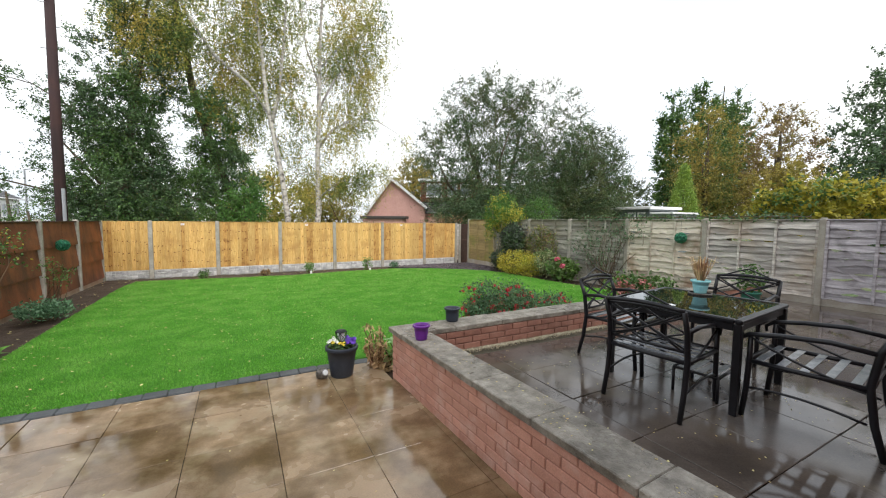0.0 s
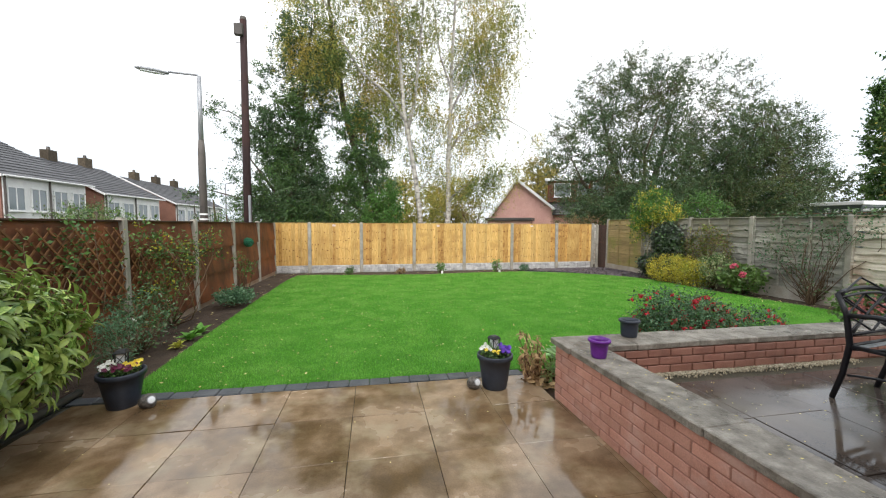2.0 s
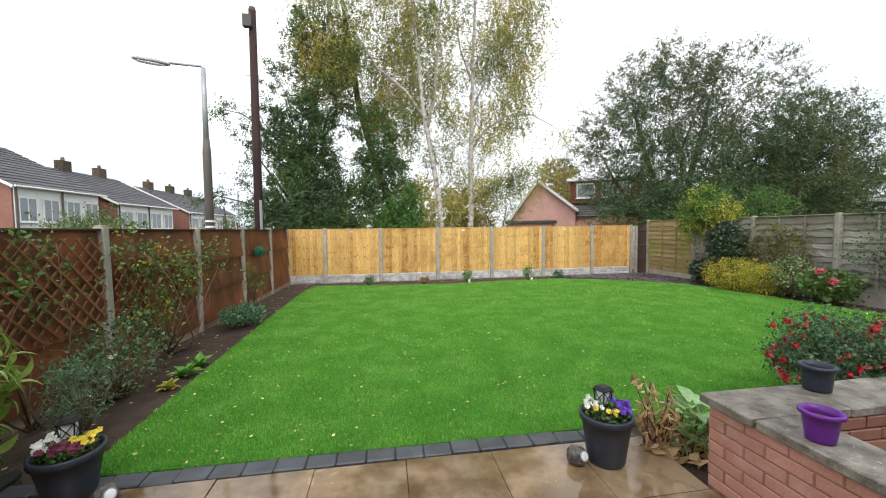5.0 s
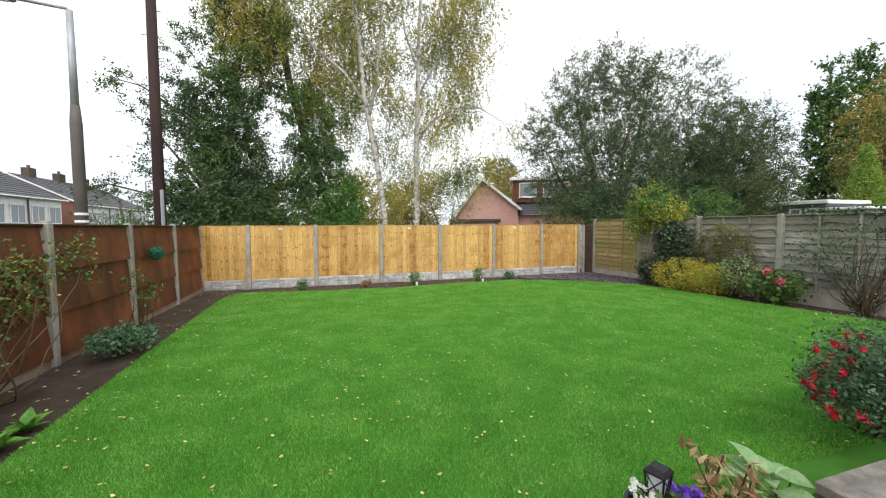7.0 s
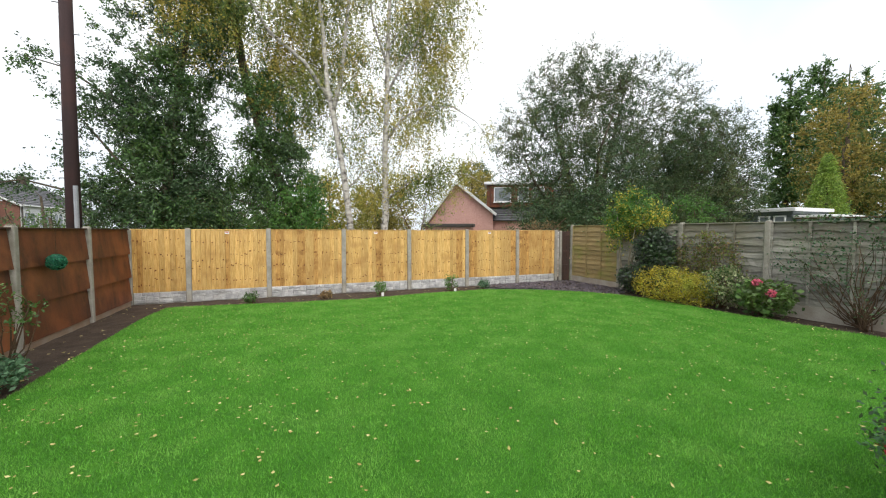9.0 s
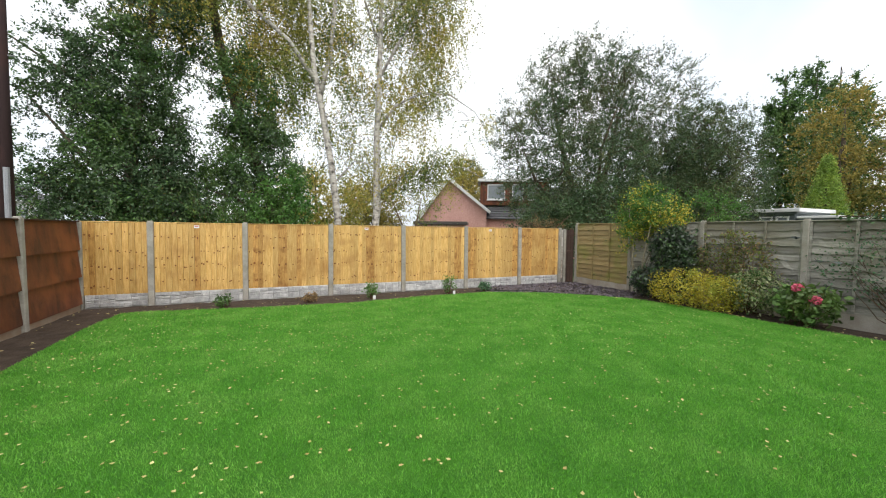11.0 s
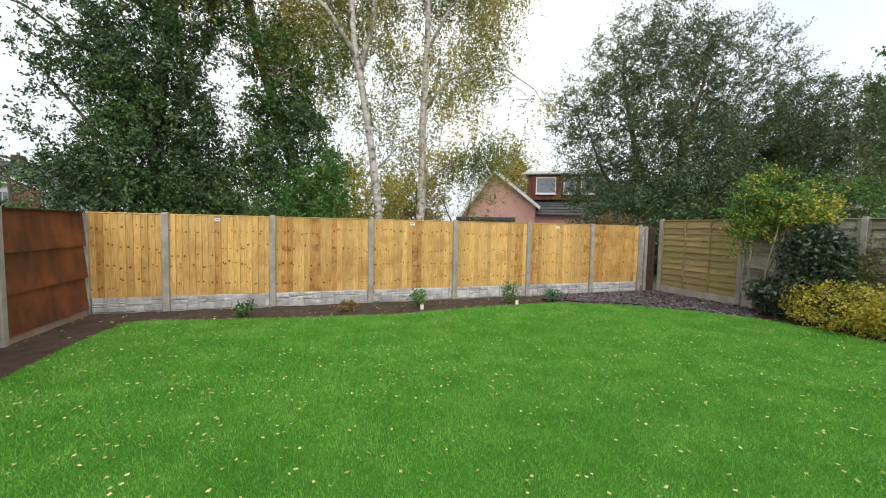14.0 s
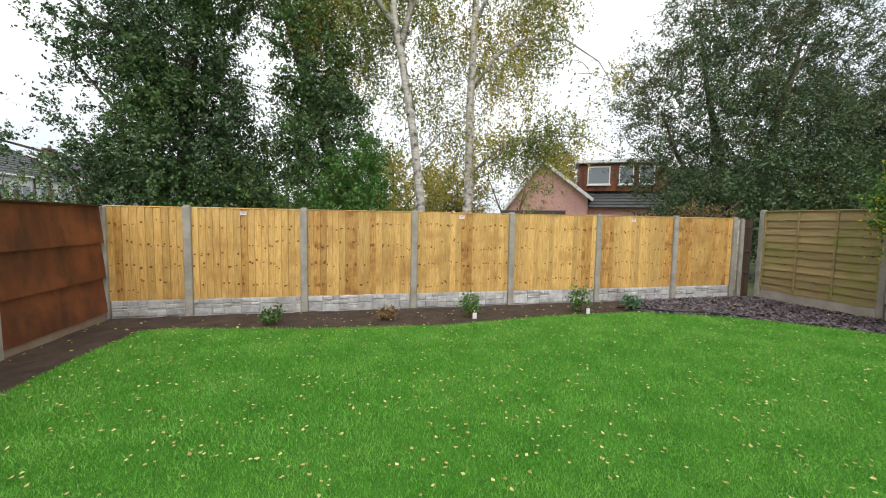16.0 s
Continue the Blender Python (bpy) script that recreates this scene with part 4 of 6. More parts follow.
tree("birch_tree", (2.92, 18.1, GB0),
     [([(2.92, 18.1, GB0), (2.9, 18.1, 1.2), (3.0, 18.1, 2.2), (2.98, 18.1, 4.5), (3.06, 18.1, 6.3), (3.12, 18.1, 8.7), (3.25, 18.1, 11), (3.4, 18.1, 14)], [0.15, 0.12, 0.13, 0.10, 0.09, 0.07, 0.05, 0.02]),
      ([(3.05, 18.1, 4.9), (3.6, 18, 5.7), (4.5, 18, 6.25), (5.6, 18, 6.35), (6.6, 18, 5.9), (7.0, 18, 5.4)], [0.05, 0.042, 0.034, 0.026, 0.016, 0.006]),
      ([(3.0, 18.1, 2.7), (3.8, 17.9, 3.4), (4.9, 17.8, 3.75), (6.1, 17.8, 3.8), (7.0, 17.8, 3.4)], [0.04, 0.034, 0.026, 0.018, 0.006]),
      ([(3.1, 18.1, 6.6), (3.7, 18, 7.8), (4.6, 18, 9.2), (5.2, 18, 10.5)], [0.05, 0.04, 0.03, 0.012]),
      ([(3.1, 18.1, 7.5), (2.6, 18.2, 9.0), (2.3, 18.3, 11.5)], [0.045, 0.035, 0.012]),
      ([(3.1, 18.1, 8.2), (4.2, 18.1, 9.6), (5.8, 18.1, 10.4)], [0.04, 0.03, 0.01])],
     [((3.8, 18.7, 11.0), (2.4, 1.6, 3.0), 399), ((4.6, 18.1, 8.4), (1.5, 1.1, 1.6), 91), ((2.3, 18.2, 7.2), (0.9, 0.9, 1.6), 79), ((4.2, 19.0, 7.2), (1.6, 0.8, 2.0), 110), ((2.6, 19.1, 5.0), (1.2, 0.6, 1.4), 40), ((3.9, 18.1, 5.0), (0.8, 0.7, 0.9), 64),
      ((4.3, 18.0, 3.3), (1.2, 0.6, 0.7), 83), ((6.6, 18.0, 5.55), (0.75, 0.5, 0.30), 34), ((5.2, 18.0, 6.0), (1.1, 0.4, 0.25), 22), ((5.5, 17.9, 4.1), (1.2, 0.5, 0.30), 44), ((3.3, 18.2, 13.6), (2.6, 1.5, 1.6), 171), ((5.3, 18.1, 9.6), (1.3, 1.0, 2.2), 90), ((4.6, 18.1, 6.9), (1.0, 0.8, 1.0), 40),
      ((2.5, 18.4, 3.6), (0.7, 0.6, 1.0), 49)],
     L_BIRCHG, 0.10, M_BIRCH, "tall birch with black-marked white trunk and yellowing leaves", hang=0.8, clump=0.22, per=34, twig=0.010, second=(L_BIRCH, 0.55), gap=0.14)

# dark leafy tree, ivy-clad stem and bright bush behind the fence
tree("broadleaf_tree", (-3.7, 18, GB0),
     [([(-3.7, 18, GB0), (-3.65, 18, 2.5), (-3.4, 18, 5), (-3.0, 18, 7.5), (-2.7, 18, 10)], [0.18, 0.15, 0.11, 0.07, 0.02]),
      ([(-3.65, 18, 2.0), (-4.6, 17.8, 3.4), (-5.4, 17.6, 4.6)], [0.07, 0.05, 0.01]),
      ([(-3.5, 18, 3.9), (-4.7, 17.8, 5.2), (-5.7, 17.6, 5.9), (-6.7, 17.5, 6.1)], [0.05, 0.035, 0.02, 0.006]),
      ([(-3.7, 18, 1.6), (-5.2, 17.7, 2.5), (-6.6, 17.5, 2.9), (-7.4, 17.4, 2.7)], [0.05, 0.035, 0.02, 0.006])],
     [((-3.55, 17.9, 2.7), (1.5, 1.4, 2.1), 560), ((-3.6, 17.9, 5.2), (1.35, 1.2, 1.7), 330), ((-3.1, 18.1, 8.0), (1.4, 1.1, 2.2), 170), ((-4.9, 17.6, 2.2), (0.7, 0.8, 0.9), 60), ((-3.4, 17.5, 1.7), (1.6, 0.7, 0.8), 150),
      ((-5.3, 17.6, 3.8), (0.6, 0.5, 1.5), 22), ((-6.0, 17.5, 5.7), (0.8, 0.4, 0.5), 9), ((-6.6, 17.4, 2.7), (0.9, 0.4, 0.3), 9), ((-4.4, 17.7, 7.2), (0.8, 0.6, 0.9), 18), ((-3.2, 17.7, 6.6), (1.7, 0.9, 0.9), 40), ((-4.7, 17.5, 5.4), (0.7, 0.6, 0.8), 26), ((-3.0, 17.4, 1.9), (1.6, 0.7, 0.8), 110)],
     L_DARK, 0.105, M_BARK, "dense dark green broadleaf tree with ragged outline", clump=0.16, per=46, branch_every=6, shell=0.3, second=(L_MID, 0.34), gap=0.03)
tree("ivy_clad_tree", (0.1, 18.3, GB0),
     [([(0.1, 18.3, GB0), (-0.2, 18.3, 2.2), (-0.9, 18.3, 4.2), (-1.5, 18.3, 6.4), (-1.9, 18.3, 9.0), (-2.2, 18.3, 12)], [0.2, 0.17, 0.15, 0.13, 0.10, 0.03]),
      ([(-0.3, 18.3, 1.6), (-1.2, 18.1, 2.4), (-1.9, 18, 2.6)], [0.05, 0.035, 0.01])],
     [((-0.5, 18.0, 3.2), (1.15, 0.9, 1.7), 300), ((-1.0, 18.1, 5.2), (0.95, 0.8, 1.5), 220), ((-1.75, 18.2, 7.6), (0.55, 0.5, 1.7), 70), ((-1.8, 18.4, 2.9), (0.8, 0.6, 0.8), 44)],
     L_MID, 0.105, M_BARK, "leaning tree wrapped in mid-green ivy", clump=0.15, per=36, branch_every=4, shell=0.3, second=(L_DARK, 0.45))
tree("bush", (0.1, 16.9, GB0), [([(0.1, 16.9, GB0), (0.05, 16.9, 1.4), (0.1, 16.9, 2.6)], [0.05, 0.04, 0.01])],
     [((0.0, 16.9, 1.9), (0.75, 0.6, 1.0), 90), ((0.25, 16.9, 2.7), (0.4, 0.4, 0.5), 26)], L_BRIGHT, 0.11, M_BARK, "fresh bright green bush above the pine fence", "bush", clump=0.17, per=26, shell=0.3)
tree("bush", (-2.0, 17.0, GB0), [([(-2.0, 17.0, GB0), (-1.9, 17, 1.4)], [0.05, 0.02])],
     [((-1.8, 17.0, 1.5), (1.5, 0.5, 0.75), 120)], L_MID, 0.10, M_BARK, "mixed green hedge foliage behind the fence", "bush", clump=0.2, per=26, shell=0.2, second=(L_AUTUMN, 0.25))
tree("bush", (4.2, 17.6, GB0), [([(4.2, 17.6, GB0), (4.2, 17.6, 1.6), (4.4, 17.6, 2.6)], [0.05, 0.03, 0.01]), ([(4.2, 17.6, 0.8), (3.6, 17.5, 1.9), (3.3, 17.5, 2.6)], [0.03, 0.02, 0.008])],
     [((4.3, 17.6, 1.7), (1.0, 0.5, 0.85), 44)], L_BIRCHG, 0.08, M_TWIG, "sparse twiggy bush with yellowing leaves", "bush", clump=0.16, per=16, shell=0.2, branch_every=1)

# broad grey-green tree beyond the corner
tree("willow_tree", (13.5, 19.5, GB0),
     [([(13.5, 19.5, GB0), (13.3, 19.5, 1.6), (12.6, 19.4, 3.4), (11.6, 19.2, 5.6), (10.9, 19, 7.6)], [0.26, 0.22, 0.16, 0.09, 0.03]),
      ([(13.4, 19.5, 1.2), (14.2, 19.4, 3.2), (14.8, 19.2, 6.0), (15.2, 19, 8.2)], [0.2, 0.16, 0.10, 0.03]),
      ([(13.4, 19.5, 1.0), (15.6, 19.2, 2.6), (17.6, 19, 4.6), (18.6, 19, 6.4)], [0.16, 0.13, 0.08, 0.02]),
      ([(13.3, 19.5, 1.4), (11.3, 19.0, 2.5), (9.8, 18.5, 3.6), (9.0, 18.3, 4.8)], [0.14, 0.10, 0.06, 0.02]),
      ([(13.4, 19.5, 1.4), (13.1, 18.4, 3.0), (12.4, 17.6, 5.0), (12.6, 17.0, 6.6)], [0.13, 0.10, 0.06, 0.02])],
     [((14.0, 19.2, 5.0), (5.6, 2.9, 4.4), 1250), ((10.4, 18.6, 4.9), (2.6, 1.7, 2.9), 360), ((18.6, 19.0, 4.2), (3.8, 2.3, 3.6), 620), ((12.4, 18.6, 7.8), (3.0, 1.7, 2.1), 290),
      ((15.0, 17.6, 1.8), (5.6, 1.4, 1.7), 640), ((17.3, 18.8, 7.7), (3.6, 1.8, 2.8), 420), ((21.0, 18.2, 4.0), (2.8, 1.8, 3.7), 460), ((13.0, 18.6, 8.8), (2.4, 1.5, 1.4), 140), ((10.6, 17.6, 2.4), (1.9, 0.9, 1.2), 150), ((18.0, 16.2, 4.2), (2.2, 1.7, 3.2), 640)],
     L_GREY, 0.118, M_BARK, "broad grey-green willow-like tree with fine twiggy outline", clump=0.20, per=32, branch_every=3, shell=0.35, twig=0.016, aspect=0.42, second=(L_DARK, 0.5))
tree("bush", (9.8, 17.4, GB0), [([(9.8, 17.4, GB0), (9.9, 17.4, 1.2)], [0.06, 0.02])],
     [((10.0, 17.4, 1.7), (1.6, 0.8, 1.2), 230), ((13.0, 17.0, 2.0), (3.2, 0.9, 1.7), 480), ((18.0, 17.5, 2.2), (3.2, 0.9, 1.9), 440), ((13.8, 18.2, 4.2), (3.4, 1.2, 2.0), 480), ((18.6, 17.8, 4.0), (3.0, 1.2, 2.4), 480)], L_DARK, 0.11, M_BARK, "dark green undergrowth beyond the fence corner", "bush", clump=0.24, per=30, shell=0.2, branch_every=6, gap=-0.15)
tree("bush", (8.6, 16.2, GB0), [([(8.6, 16.2, GB0), (8.4, 16.1, 1.5), (7.6, 16.0, 1.85)], [0.03, 0.02, 0.006]), ([(8.6, 16.2, 0.5), (8.9, 16.1, 1.7), (9.4, 16, 2.1)], [0.025, 0.015, 0.005])],
     [((8.5, 16.1, 1.55), (1.3, 0.35, 0.35), 70)], L_RUSSET, 0.06, M_TWIG_R, "tangle of dry russet twigs over the corner", "bush", clump=0.12, per=5, shell=0.1, branch_every=1, twig=0.007)

# trees beyond the neighbour's garden
def poplar(x, y, h, w, n):
    tree("poplar_tree", (x, y, GB0), [([(x, y, GB0), (x, y, h * 0.5), (x, y, h)], [0.25, 0.15, 0.03])],
         [((x, y, h * 0.62), (w, w, h * 0.40), n), ((x, y, h * 0.3), (w * 0.9, w * 0.9, h * 0.28), n // 2)], L_MID, 0.26, M_BARK,
         "tall narrow dark green poplar", clump=0.26, per=44, shell=0.2, branch_every=8, gap=-0.6)


poplar(34.7, 21.8, 13.3, 1.25, 190)
poplar(41.0, 22.6, 15.6, 1.5, 190)
poplar(44.5, 22.5, 16.0, 1.5, 190)
poplar(48.0, 22.8, 16.0, 1.6, 190)


def round_tree(name, x, y, h, w, leaf, n, label, size=0.2, per=40, clump=0.3, second=None):
    tree(name, (x, y, GB0), [([(x, y, GB0), (x + 0.1, y, h * 0.45), (x, y, h * 0.9)], [0.03 * h, 0.02 * h, 0.03]), ([(x, y, h * 0.25), (x + w * 0.5, y - 0.3, h * 0.6)], [0.018 * h, 0.02]),
                             ([(x, y, h * 0.3), (x - w * 0.5, y - 0.3, h * 0.65)], [0.018 * h, 0.02])],
         [((x, y, h * 0.58), (w, w, h * 0.42), n), ((x - w * 0.3, y, h * 0.3), (w * 0.8, w * 0.8, h * 0.28), n // 2)], leaf, size, M_BARK, label, clump=clump, per=per, shell=0.3, branch_every=5, second=second, gap=-0.35)


round_tree("autumn_tree", 32.5, 17.6, 10.6, 2.4, L_AUTUMN, 260, "tall yellow-green tree turning in autumn", second=(L_MID, 0.35))
round_tree("autumn_tree", 37.5, 14.9, 11.0, 2.9, L_RUSSET, 260, "tall russet-brown birch in autumn leaf", second=(L_AUTUMN, 0.4))
round_tree("autumn_tree", 33.0, 13.0, 6.0, 2.4, L_AUTUMN, 160, "low yellow-brown tree in autumn leaf")
round_tree("broadleaf_tree", 36.5, 9.0, 13.0, 2.6, L_DARK, 260, "large dark green tree above the grey fence", 0.22)
round_tree("broadleaf_tree", 27.0, 5.5, 7.0, 2.6, L_DARK, 180, "dark green tree above the grey fence", 0.2)
round_tree("broadleaf_tree", 40.5, 30.0, 6.8, 4.0, L_GREY, 200, "distant low grey-green tree", 0.24)
round_tree("autumn_tree", 18.0, 42.0, 9.0, 2.6, L_AUTUMN, 220, "distant yellow-green autumn tree behind the house", 0.22)
round_tree("conifer_tree", 21.0, 46.0, 10.5, 1.8, L_DARK, 160, "distant dark conifer behind the house", 0.24)
round_tree("autumn_tree", 2.0, 30.0, 5.2, 2.8, L_BIRCH, 190, "yellow autumn tree seen between birch trunks", 0.18)
round_tree("autumn_tree", 6.5, 33.0, 5.0, 2.2, L_AUTUMN, 170, "ochre autumn tree seen between birch trunks", 0.18)
round_tree("broadleaf_tree", -4.0, 32.0, 5.0, 4.0, L_MID, 220, "distant mid-green trees beyond the birch", 0.2)
round_tree("broadleaf_tree", -8.5, 40.0, 3.6, 3.2, L_MID, 170, "distant green trees along the street", 0.2)
round_tree("broadleaf_tree", -7.2, 19.5, 2.9, 1.1, L_DARK, 24, "sparse dark shrub beyond the street corner", 0.08, 12, 0.2)
round_tree("bush", -5.6, 16.4, 2.1, 0.8, L_MID, 60, "rounded green garden bush behind the fence", 0.09, 22, 0.14)
for x, y, h in ((-9.0, 15.5, 2.2), (-11.0, 17.5, 2.3), (-7.6, 13.0, 2.1)):
    round_tree("bush", x, y, h, 1.0, L_MID, 70, "green front-garden bush across the street", 0.09, 20, 0.16, second=(L_GREY, 0.4))

# pyramidal conifer and golden shrub over the grey fence
cx, cy = 27.0, 16.1
con = thing("conifer_tree", pose(cx, cy, GB0), "pointed bright green conifer behind the grey fence", "tree")
part("trunk", tube([(0, 0, 0), (0, 0, 5.6)], [0.14, 0.02], 8), M_BARK, con)
zz = rng.uniform(0.3, 6.0, 2600)
rr = 1.75 * (1 - zz / 6.15) * np.sqrt(rng.uniform(0.45, 1.15, 2600))
aa = rng.uniform(0, 6.283, 2600)
part("crown", leaf_mesh("crown", clustered(np.stack([rr * np.cos(aa), rr * np.sin(aa), zz], 1), 5, 0.10), 0.13, L_CONIFER, 0.0, 0.4), None, con)
tree("sumac_tree", (12.2, 4.3, GB0), [([(12.2, 4.3, GB0), (12.2, 4.3, 1.6), (12.0, 4.6, 2.4)], [0.08, 0.06, 0.02]), ([(12.2, 4.3, 1.2), (12.3, 3.7, 2.2)], [0.04, 0.01])],
     [((12.2, 4.5, 2.15), (0.9, 1.35, 0.55), 150)], L_SUMAC, 0.16, M_BARK, "golden-yellow spreading shrub tree over the grey fence", clump=0.14, per=34, shell=0.4, flat=0.3, second=(L_MID, 0.3), gap=-0.4)
# ivy and creeper along the fence top
iv = np.stack([RXF + rng.normal(size=900) * 0.09, rng.uniform(3.6, 8.8, 900), RT + rng.normal(size=900) * 0.05 + 0.03], 1)
creeper = thing("creeper", pose(RXF, 6.2, RT), "dark creeper trailing along the grey fence top", "creeper")
part("stem", tube([(0, -2.6, 0.05), (0.02, -1, 0.06), (-0.02, 1, 0.05), (0, 2.6, 0.06)], 0.012, 5), M_TWIG, creeper)
part("foliage", leaf_mesh("foliage", iv - np.array([RXF, 6.2, RT]), 0.07, L_DARK), None, creeper)

# ---- street furniture ----
pole = thing("utility_pole", pose(-4.12, 13.95, GB0), "dark creosoted timber utility pole behind the fence", "utility pole")
part("pole", tube([(0, 0, 0), (0, 0, 4), (0.02, 0, 7.95)], [0.125, 0.11, 0.095], 14), M_POLE, pole, smooth=True)
part("cable_guard", tube([(0.09, -0.11, 0.3), (0.09, -0.115, 2.75)], 0.04, 8), M_STEEL, pole, "galvanised cable guard")
part("cap", tube([(0.02, 0, 7.95), (0.02, 0, 8.05)], [0.10, 0.08], 12), M_STEEL_D, pole)
part("terminal_box", box(-0.19, -0.20, 7.45, 0.05, -0.05, 7.78, 0.015), M_STEEL_D, pole, "grey terminal box")
for k in range(9):
    part("step_peg", tube([(0, 0, 2.9 + 0.55 * k), (0.2 if k % 2 else -0.2, 0, 2.9 + 0.55 * k)], 0.01, 6), M_STEEL, pole)

lamp = thing("street_lamp", pose(-4.3, 11.3, GB0), "steel street lamp with long arm and dark lower column", "street lamp")
part("base_column", tube([(0, 0, 0), (0, 0, 3.55), (0, 0, 3.85)], [0.085, 0.08, 0.06], 14), M_STEEL_D, lamp, smooth=True)
part("column", tube([(0, 0, 3.84), (0, 0, 5.32)], [0.055, 0.045], 12), M_STEEL, lamp, smooth=True)
part("arm", tube([(0, 0, 5.30), (-0.03, -0.01, 5.34), (-0.55, -0.2, 5.30)], 0.022, 8), M_STEEL, lamp, smooth=True)
head = part("lantern", moved(tube([(-0.45, 0, 0), (-0.38, 0, 0.0), (-0.1, 0, 0.01), (0.12, 0, 0.0), (0.16, 0, 0)], [0.03, 0.075, 0.085, 0.06, 0.03], 12), pose(-0.68, -0.26, 5.27, 0, 2, 20) @ Matrix.Diagonal((1, 1, 0.55, 1))), M_STEEL, lamp, smooth=True)
part("bowl", moved(tube([(-0.36, 0, 0), (-0.1, 0, 0.0), (0.08, 0, 0)], [0.05, 0.06, 0.03], 12), pose(-0.68, -0.26, 5.235, 0, 2, 20) @ Matrix.Diagonal((1, 1, 0.5, 1))), M_LENS, head)
for k in range(3):
    part("band", tube([(0, 0, 1.85 + 0.12 * k), (0, 0, 1.89 + 0.12 * k)], 0.09, 12), M_WHITE, lamp)
far_lamp = thing("street_lamp", pose(-12.5, 36, GB0), "thin distant grey street lamp", "street lamp")
part("column", tube([(0, 0, 0), (0, 0, 5.2)], [0.08, 0.05], 8), M_STEEL, far_lamp)
part("arm", tube([(0, 0, 5.2), (0.9, 0, 5.35)], 0.03, 6), M_STEEL, far_lamp)


# ---- houses ----
def window(parent, x, y, z, w, h, axis, name="window", panes=2):
    """A white-framed window on a face; axis tells the outward direction."""
    turn = {"-y": 0, "+x": 90, "-x": -90}[axis]
    wnd = part(name, merge(box(-w / 2, -0.05, 0, -w / 2 + 0.07, 0.03, h, 0.005), box(w / 2 - 0.07, -0.05, 0, w / 2, 0.03, h, 0.005),
                           box(-w / 2 + 0.07, -0.05, 0, w / 2 - 0.07, 0.03, 0.07, 0.005), box(-w / 2 + 0.07, -0.05, h - 0.07, w / 2 - 0.07, 0.03, h, 0.005),
                           *[box(-w / 2 + w * k / panes - 0.03, -0.04, 0.07, -w / 2 + w * k / panes + 0.03, 0.03, h - 0.07, 0.004) for k in range(1, panes)]), M_WHITE, parent)
    wnd.matrix_basis = pose(x, y, z, 0, 0, turn)
    part("pane", box(-w / 2 + 0.06, -0.012, 0.06, w / 2 - 0.06, 0.0, h - 0.06, 0.002), M_WINDOW, wnd)
    part("sill", box(-w / 2 - 0.06, -0.13, -0.06, w / 2 + 0.06, 0.0, 0.0, 0.006), M_WHITE, wnd)
    return wnd


def roof_slope(p0, p1, p2, p3, courses, material, parent):
    """Tile courses from the eave (p0, p1) up to the ridge (p3, p2), each lapping the one below."""
    p0, p1, p2, p3 = map(Vector, (p0, p1, p2, p3))
    nrm = (p1 - p0).cross(p3 - p0).normalized()
    if nrm.z < 0:
        nrm = -nrm
    top = None
    for c in range(courses):
        v, f = [], []
        a, b = c / courses, (c + 1.12) / courses
        q = [p0.lerp(p3, a) + nrm * 0.06, p1.lerp(p2, a) + nrm * 0.06, p1.lerp(p2, b) + nrm * 0.012, p0.lerp(p3, b) + nrm * 0.012,
             p0.lerp(p3, a), p1.lerp(p2, a), p1.lerp(p2, b) - nrm * 0.03, p0.lerp(p3, b) - nrm * 0.03]
        k = len(v)
        v += [tuple(t) for t in q]
        f += [(k, k + 1, k + 2, k + 3), (k + 4, k + 7, k + 6, k + 5), (k, k + 4, k + 5, k + 1), (k + 1, k + 5, k + 6, k + 2), (k + 3, k + 2, k + 6, k + 7), (k, k + 3, k + 7, k + 4)]
        if top is None:
            top = part("roof", (v, f), material, parent)
        else:
            part("tile_course", (v, f), material, top)
    return top


